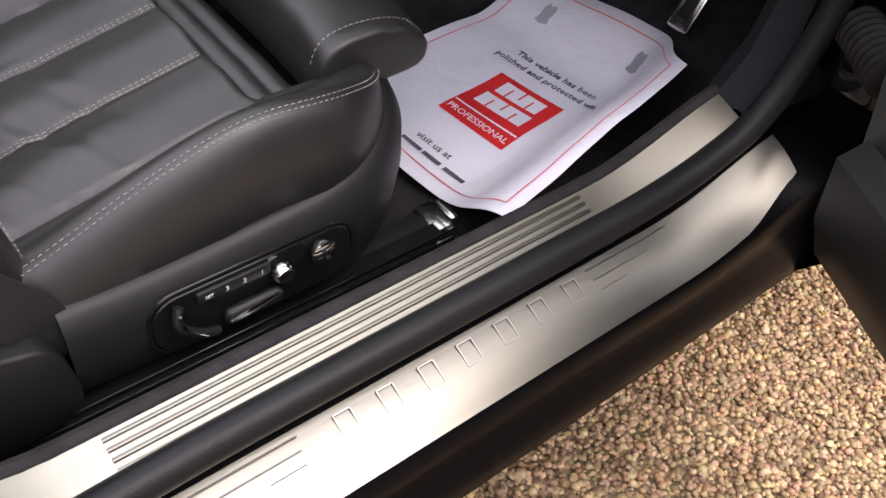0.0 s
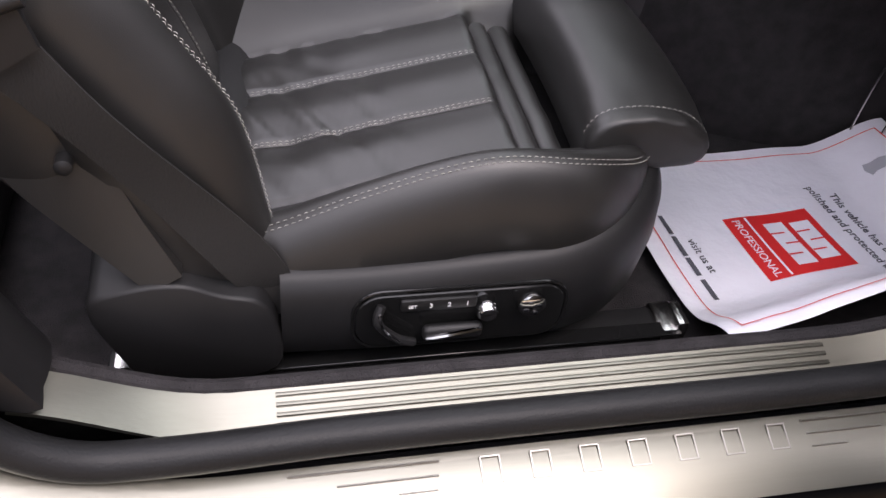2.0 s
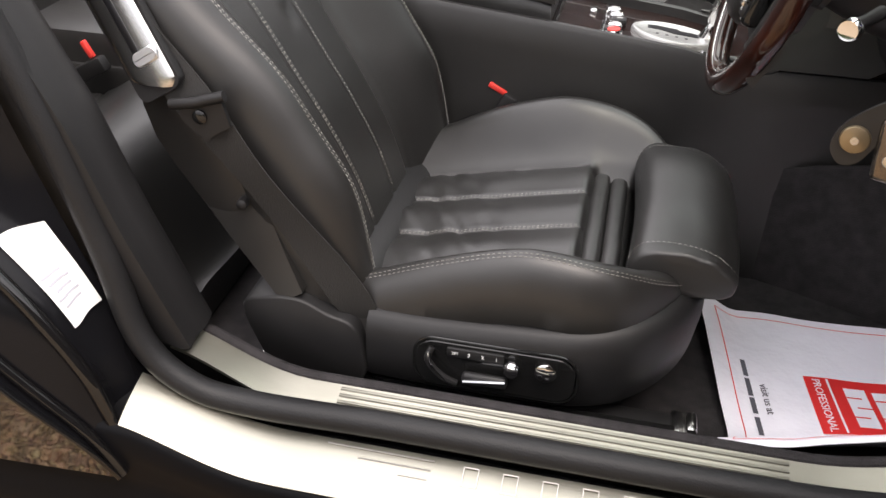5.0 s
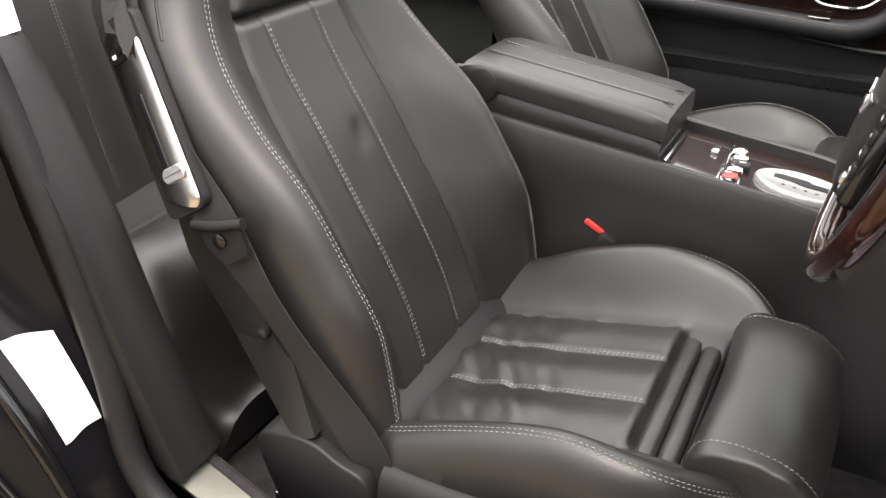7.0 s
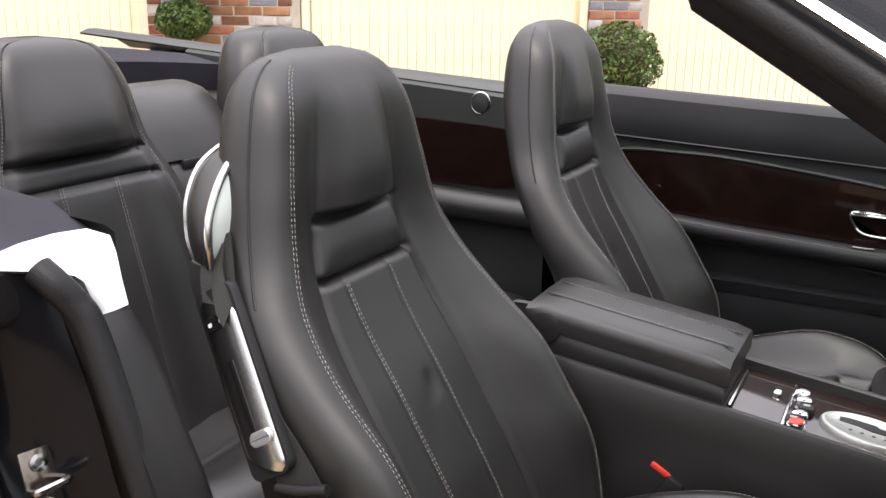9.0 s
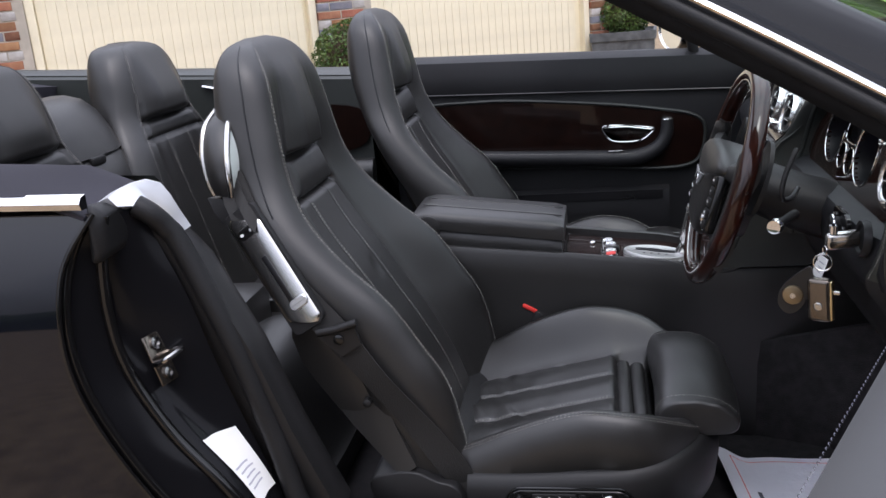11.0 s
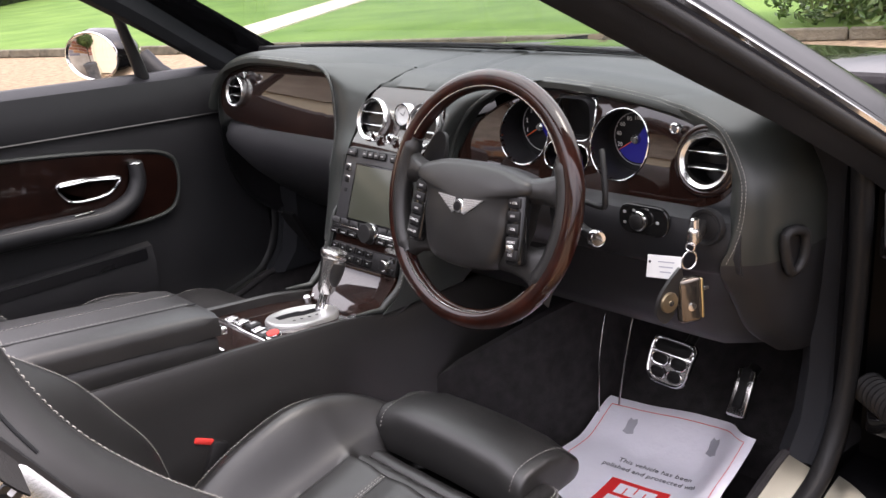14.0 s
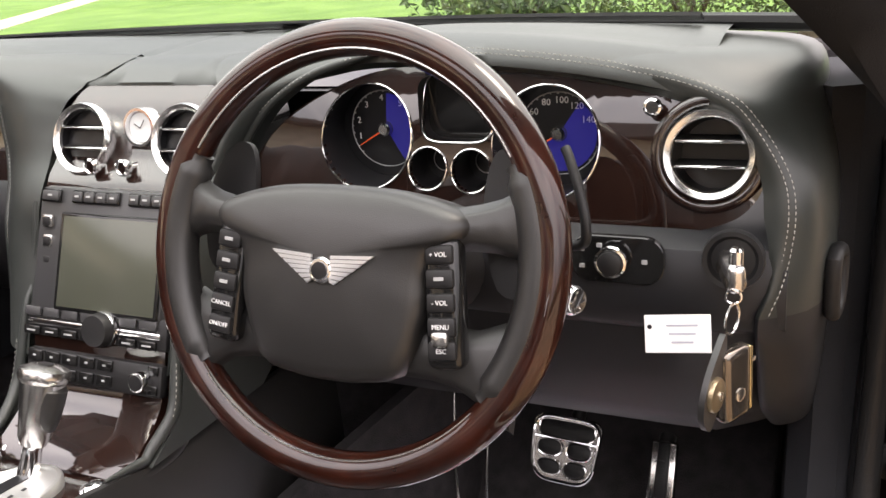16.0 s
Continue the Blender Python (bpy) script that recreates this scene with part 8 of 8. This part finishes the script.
# ---- doors ----
# far door, closed
pdoor = thing("passenger_door", (0.1, 1.62, 0.35), "closed black leather door with walnut panel and chrome handle", "door", kind="")
rings = []
for x in np.linspace(-0.56, 0.66, 30):
    top = 1.052 - 0.036 * (x + 0.4)
    rings.append([V(x, y, z) for y, z in ((1.70, 0.36), (1.715, 0.6), (1.70, 0.9), (1.675, top - 0.01), (1.65, top + 0.006), (1.61, top + 0.006), (1.585, top - 0.01), (1.575, top - 0.05), (1.572, top - 0.1), (1.578, top - 0.115), (1.575, top - 0.13), (1.585, 0.8), (1.59, 0.7), (1.59, 0.5), (1.585, 0.36))])
body = part("door_panel", loft(rings, True), DASH_LOW, pdoor, "black leather door lining", angle=40)
part("door_seam", tube([V(x, 1.573, 1.052 - 0.036 * (x + 0.4) - 0.105) for x in np.linspace(-0.5, 0.55, 30)], 0.003, 6), DIAL, body)
wd = [(-0.46, 0.905), (-0.3, 0.915), (-0.15, 0.91), (0.1, 0.885), (0.26, 0.86), (0.34, 0.84), (0.37, 0.805), (0.36, 0.74), (0.32, 0.705), (0.2, 0.70), (0.0, 0.715), (-0.25, 0.725), (-0.42, 0.75), (-0.5, 0.83)]
part("wood_panel", poly([V(p.x, 1.578, p.y) for p in cr([(a, b, 0) for a, b in wd], 5, True)], 0.006, (0, -1, 0)), DOOR_WOOD, body, "dark walnut door panel")
part("panel_welt", tube([V(p.x, 1.573, p.y) for p in cr([(a * 1.01, b + (0.006 if b > 0.8 else -0.006), 0) for a, b in wd], 5, True)], 0.005, 8, True), DASH, body)
arm = cr([(-0.45, 1.556, 0.762), (-0.2, 1.55, 0.748), (0.0, 1.55, 0.739), (0.11, 1.55, 0.734), (0.18, 1.55, 0.735), (0.235, 1.552, 0.757), (0.262, 1.556, 0.795), (0.266, 1.56, 0.838)], 6)
rr = [0.025] * (len(arm) - 18) + [0.025 - 0.007 * k / 17 for k in range(18)]
ar = part("armrest", tube(arm, rr, 16, flat=0.95), DASH_LOW, pdoor, "padded leather door armrest and pull")
part("stitching", stitches([p + V(0, -0.02, 0.0165) for p in arm[:-18]], lift=(0, -1, 0.3)), THREAD, ar)
part("pull_cap", lathe([(0.016, 0), (0.016, 0.005), (0.012, 0.008), (0, 0.008)], arm[-1], (0, -0.2, 1), 20), CHROME, ar)
part("arm_badge", rbox((0.116, 1.54, 0.757), (0.045, 0.012, 0.005), 0.002, 2), SATIN, ar)
rings = [[V(x, 1.585, 0.64), V(x, 1.565, 0.632), V(x, 1.558, 0.6), V(x, 1.562, 0.5), V(x, 1.585, 0.44)] for x in np.linspace(-0.5, 0.27, 14)]
part("door_pocket", loft(rings, True), DASH_LOW, pdoor, "door pocket below the armrest", angle=50)
part("pocket_mouth", slab([[V(x, 1.5585, z) for z in (0.632, 0.606)] for x in np.linspace(-0.3, 0.25, 8)], 0.004), DIAL, pdoor)
hd = [(0.08, 0.822), (0.11, 0.828), (0.16, 0.823), (0.225, 0.814), (0.217, 0.797), (0.19, 0.78), (0.14, 0.777), (0.1, 0.786)]
hp = cr([(a, 1.571, b) for a, b in hd], 4, True)
h = part("door_handle", tube(hp, 0.0035, 8, True), CHROME, pdoor, "chrome door handle surround")
part("handle_recess", poly([p + V(0, 0.001, 0) for p in hp], 0.004, (0, 1, 0)), DIAL, h)
part("handle_bar", tube([V(0.083, 1.564, 0.824), V(0.15, 1.562, 0.824), V(0.222, 1.565, 0.812)], 0.006, 10, flat=0.7), CHROME, h)
# far mirror on the door
mir = thing("wing_mirror", (0.4, 1.72, 1.0), "black door mirror with bright rim on the far door", "wing mirror")
mc = V(0.297, 1.755, 1.077)
fr = frame3(mc, (0.35, -1.0, 0), (0, 0, 1))


def ell(rx, ry, o, n=36):
    return [fr @ V(rx * math.cos(2 * math.pi * k / n), ry * math.sin(2 * math.pi * k / n), o) for k in range(n)]


part("shell", loft([ell(0.09, 0.06, 0.0), ell(0.096, 0.066, -0.02), ell(0.09, 0.062, -0.06), ell(0.06, 0.042, -0.1), ell(0.01, 0.01, -0.12)]), PAINT, mir, angle=60)
part("rim", tube(ell(0.0875, 0.0575, 0.005), 0.003, 8, True), CHROME, mir, "bright mirror rim")
part("mirror_glass", loft([ell(0.085, 0.055, 0.003), ell(0.02, 0.015, 0.005), ell(0.001, 0.001, 0.005)]), MIRROR, mir, "mirror glass showing the house wall", angle=60)
part("arm", tube([V(0.40, 1.72, 1.06), V(0.42, 1.69, 1.02), V(0.44, 1.66, 0.99)], [0.03, 0.03, 0.035], 12), PLASTIC, mir)
part("window_strut", tube([V(0.348, 1.61, 1.02), V(0.308, 1.61, 1.19)], [0.016, 0.011], 10), PLASTIC, mir)

# near door, wide open
HX, HY = 0.487, -0.04
A = radians(63.8)
DD = V(-math.cos(A), -math.sin(A), 0)  # along the door from its hinge
DI = V(-math.sin(A), math.cos(A), 0) * 1.0  # its inner face looks to the rear of the car
door = thing("driver_door", (HX, HY, 0.35), "wide-open leather-lined driver's door", "door")


def dp(s, t, z):
    """s along the door from the hinge, t out of its inner face."""
    t -= 0.2 * max(0.92 - z, 0)
    return V(HX, HY, 0) + DD * s + DI * t + V(0, 0, z)


rings = []
for s in np.linspace(0.02, 1.22, 30):
    top = 0.985 + 0.012 * s
    k = 1 - 0.5 * smooth(0.06 - s, 0, 0.06)
    rings.append([dp(s, t * k, z) for t, z in ((-0.13, 0.37), (-0.15, 0.6), (-0.14, 0.85), (-0.115, top - 0.015), (-0.09, top), (-0.05, top + 0.004), (-0.02, top - 0.008), (-0.008, top - 0.04), (-0.004, 0.88), (-0.012, 0.868), (-0.004, 0.855), (-0.0, 0.7), (-0.006, 0.5), (-0.02, 0.37))])
db = part("door_panel", loft(rings, True), DOOR_TOP, door, "black leather door lining, stitched along the top", angle=45)
part("stitching", stitches([dp(s, -0.0165, 0.979 + 0.012 * s) for s in np.linspace(0.06, 1.18, 40)], lift=(DI.x, DI.y, 0.7), w=0.0007), INK, db)
hd = cr([dp(0.09, 0.024, 0.83), dp(0.12, 0.024, 0.845), dp(0.165, 0.024, 0.843), dp(0.172, 0.026, 0.80), dp(0.135, 0.028, 0.78), dp(0.098, 0.028, 0.79)], 4, True)
arm = cr([dp(0.2, 0.045, 0.74), dp(0.215, 0.05, 0.69), dp(0.30, 0.055, 0.645), dp(0.42, 0.055, 0.64), dp(0.7, 0.055, 0.65), dp(1.1, 0.05, 0.67)], 6)
ar = part("armrest", tube(arm, 0.032, 12), LEATHER, door, "padded leather armrest and pull")
part("stitching", stitches([p + V(0, 0, 0.033) for p in arm], rows=0.006), THREAD, ar)
part("wood_panel", poly([dp(s, 0.0, z) for s, z in ((0.2, 0.74), (0.24, 0.83), (0.4, 0.855), (1.1, 0.855), (1.1, 0.73), (0.4, 0.71))], 0.004, DI), DOOR_WOOD, db)
h = part("door_handle", tube(hd, 0.004, 8, True), CHROME, door, "chrome inner door handle")
part("handle_recess", poly(hd, 0.002, DI), DIAL, h)
for k in range(3):
    part("handle_bar", tube([dp(0.112 + 0.018 * k, 0.03, 0.835), dp(0.108 + 0.018 * k, 0.034, 0.795)], 0.003, 6), CHROME, h)
guide = [[dp(sv + ds, t, z) for ds, t in ((-w, -0.035), (-w, -0.012), (0, -0.008), (w, -0.012), (w, -0.035), (0, -0.04))] for sv, z, w in ((0.05, 0.98, 0.022), (0.12, 1.035, 0.017), (0.22, 1.1, 0.014), (0.32, 1.155, 0.012), (0.37, 1.183, 0.011), (0.378, 1.187, 0.006))]
part("window_guide", loft(guide, True), PLASTIC, door, "black slanted guide of the lowered window", angle=40)
lowp = []
for s in np.linspace(0.03, 1.15, 16):
    lowp.append([dp(s, t, z) for t, z in ((0.0, 0.56), (0.03, 0.54), (0.035, 0.46), (0.02, 0.4), (-0.01, 0.38))])
part("door_pocket", loft(lowp, True), PLASTIC, door, angle=50)
for z in (0.55, 0.83):
    part("hinge", rbox((0.66, -0.03, z), (0.06, 0.06, 0.05), 0.008, 2), PAINT, door)

# ---- striker and sticker on the near jamb ----
m = frame3((-0.5665, -0.004, 0.778), (0.25, 1, 0.0), (-0.35, 0, 1))
b = rbox((0, 0, 0), (0.036, 0.078, 0.005), 0.006, 2)
bmesh.ops.transform(b, matrix=m, verts=b.verts[:])
st = part("striker_plate", b, DARK_METAL, car, "bare metal door striker")
for v in (-0.024, 0.024):
    part("striker_bolt", lathe([(0.0095, 0), (0.0095, 0.005), (0.005, 0.006), (0.005, 0.003), (0, 0.003)], m @ V(0, v, 0.002), m.to_3x3() @ V(0, 0, 1), 18), PEDAL, st)
part("striker_hoop", tube(cr([m @ V(-0.015, -0.004, 0.0), m @ V(-0.017, -0.003, 0.02), m @ V(-0.012, -0.001, 0.03), m @ V(0.012, 0.002, 0.034), m @ V(0.018, 0.003, 0.024), m @ V(0.016, 0.003, 0.0)], 4), 0.0046, 8), PEDAL, st)

# ---- paper mat ----
mat_ob = thing("paper_mat", (0.5, 0.34, 0.3), "printed white paper floor mat curling over the sill carpet", "paper mat")


def paper(u, v):
    """u to the driver's right (0 to 1), v to the nose (0 to 1)."""
    curl = smooth(u, 0.62, 1.02)
    x = 0.283 + 0.063 * u + 0.465 * v - curl * (0.06 + 0.115 * v)
    y = 0.545 - 0.446 * u + 0.065 * v + 0.01 * curl - 0.054 * v * (1 - smooth(u, 0, 0.32))
    z = 0.306 + curl * (0.105 + 0.035 * v) + 0.05 * smooth(v, 0.74, 1.0) * (1 - curl) + 0.03 * smooth(0.14 - v, 0, 0.14) * (1 - u) ** 2
    z += 0.003 * math.sin(7 * u + 3 * v) + 0.002 * math.sin(11 * v - 4 * u) + 0.0025 * noise.noise(V(5 * u, 6 * v, 2.0))
    return V(x, y, z)


grid = [[paper(i / 40, j / 44) for j in range(45)] for i in range(41)]
sheet = part("sheet", slab(grid, 0.0008), PAPER, mat_ob, angle=70)


def printed(poly_uv, material, name, lift=0.0012, label="", sub=10):
    """A flat print that follows the sheet."""
    (u0, v0), (u1, v1) = poly_uv
    nu, nv = max(2, int(abs(u1 - u0) * 60)), max(2, int(abs(v1 - v0) * 60))
    g = [[paper(u0 + (u1 - u0) * i / nu, v0 + (v1 - v0) * j / nv) + V(0, 0, lift) for j in range(nv + 1)] for i in range(nu + 1)]
    return part(name, loft(g, False), material, sheet, label, angle=70)


for (a, b) in (((0.045, 0.05), (0.955, 0.0535)), ((0.045, 0.9465), (0.955, 0.95)), ((0.045, 0.05), (0.049, 0.95)), ((0.951, 0.05), (0.955, 0.95))):
    printed((a, b), RED, "border_line")
U0, U1, V0, V1 = 0.36, 0.62, 0.28, 0.568
printed(((U0, V0), (U1, V1)), RED, "red_block", label="red printed square with a plain white mark")
printed(((U0 + 0.006, V0 + 0.068), (U1 - 0.006, V0 + 0.075)), PAPER, "white_line", 0.0017)
for k, (w0, w1) in enumerate(((0.41, 0.575), (0.40, 0.585))):
    v = V1 - 0.09 - 0.085 * k
    printed(((w0, v), (w1, v + 0.066)), PAPER, "mark_shape", 0.0017)
    for j in range(3):
        a = w0 + (w1 - w0) * (j + 1) / 4
        printed(((a - 0.003, v + 0.02 * (j % 2)), (a + 0.003, v + 0.046 + 0.02 * (j % 2))), RED, "mark_gap", 0.0021)


def bent_text(text, size, u, v, material, name, spacing=1.0, depth=0.0003):
    m = frame3((0, 0, 0), (1, 0, 0), (0, 1, 0))
    bm = text_mesh(text, size, m, depth, spacing=spacing)
    for q in bm.verts:
        uu, vv = u + q.co.x / 0.45, v + q.co.y / 0.47
        q.co = paper(uu, vv) + V(0, 0, 0.0013 + q.co.z)
    part(name, bm, material, sheet, angle=70)


bent_text("This vehicle has been", 0.0175, 0.487, 0.692, INK, "printed_line")
bent_text("polished and protected with", 0.0175, 0.49, 0.641, INK, "printed_line")
bent_text("PROFESSIONAL", 0.0165, 0.49, V0 + 0.035, PAPER, "printed_line", 0.95)
bent_text("visit us at", 0.016, 0.48, 0.146, INK, "printed_line")
for k in range(4):
    a = 0.31 + 0.085 * k
    printed(((a, 0.092), (a + (0.075, 0.078, 0.07, 0.08)[k], 0.108)), INK, "address_bar")
for u in (0.275, 0.675):
    crest = [(0.0, 0.03), (0.02, 0.038), (0.03, 0.02), (0.026, -0.01), (0.034, -0.026), (0.0, -0.034), (-0.034, -0.026), (-0.026, -0.01), (-0.03, 0.02), (-0.02, 0.038)]
    bm = bmesh.new()
    vs = [bm.verts.new(paper(u + a * 1.0, 0.865 + b) + V(0, 0, 0.0013)) for a, b in crest]
    c = bm.verts.new(paper(u, 0.865) + V(0, 0, 0.0013))
    for i in range(len(vs)):
        bm.faces.new((c, vs[i], vs[(i + 1) % len(vs)]))
    part("crest_shape", bm, INK_PALE, sheet, "pale grey crest as a plain shape")

# data sticker on the jamb
def jamb_at(s, t):
    """A place on the jamb's inner face: s along it, t from its outer to its inner edge."""
    n = len(jamb_rows) - 1
    i, q = int(s * n), 15 + 10 * t
    j = int(q)
    a = jamb_rows[i][j].lerp(jamb_rows[i + 1][j], s * n - i)
    b = jamb_rows[i][j + 1].lerp(jamb_rows[i + 1][j + 1], s * n - i)
    return a.lerp(b, q - j)


sg = []
for k in range(15):
    s = 0.53 + 0.15 * k / 14
    sg.append([jamb_at(s, t) + V(0.003, 0, 0.0025) for t in np.linspace(-0.02, 0.78, 9)])
stk = part("data_sticker", slab(sg, 0.0006), STICKER, car, "white data sticker with small print", angle=70)
for k in range(5):
    s = 0.60 + 0.012 * k
    g = [[jamb_at(s + 0.0035 * q, t) + V(0.0038, 0, 0.0032) for t in np.linspace(0.05 + 0.05 * (k % 3), 0.55 + 0.05 * (k % 2), 5)] for q in range(2)]
    part("print_bar", slab(g, 0.0003), INK_PALE, stk)


# ribbed cable boot between jamb and door
prof = []
for k in range(9):
    prof += [(0.02, 0.012 * k), (0.026, 0.012 * k + 0.004), (0.026, 0.012 * k + 0.007), (0.02, 0.012 * k + 0.0105)]
part("cable_boot", lathe(prof, (0.665, 0.01, 0.585), (-0.62, -0.75, 0.05), 22), RUBBER, door, "ribbed rubber cable boot")
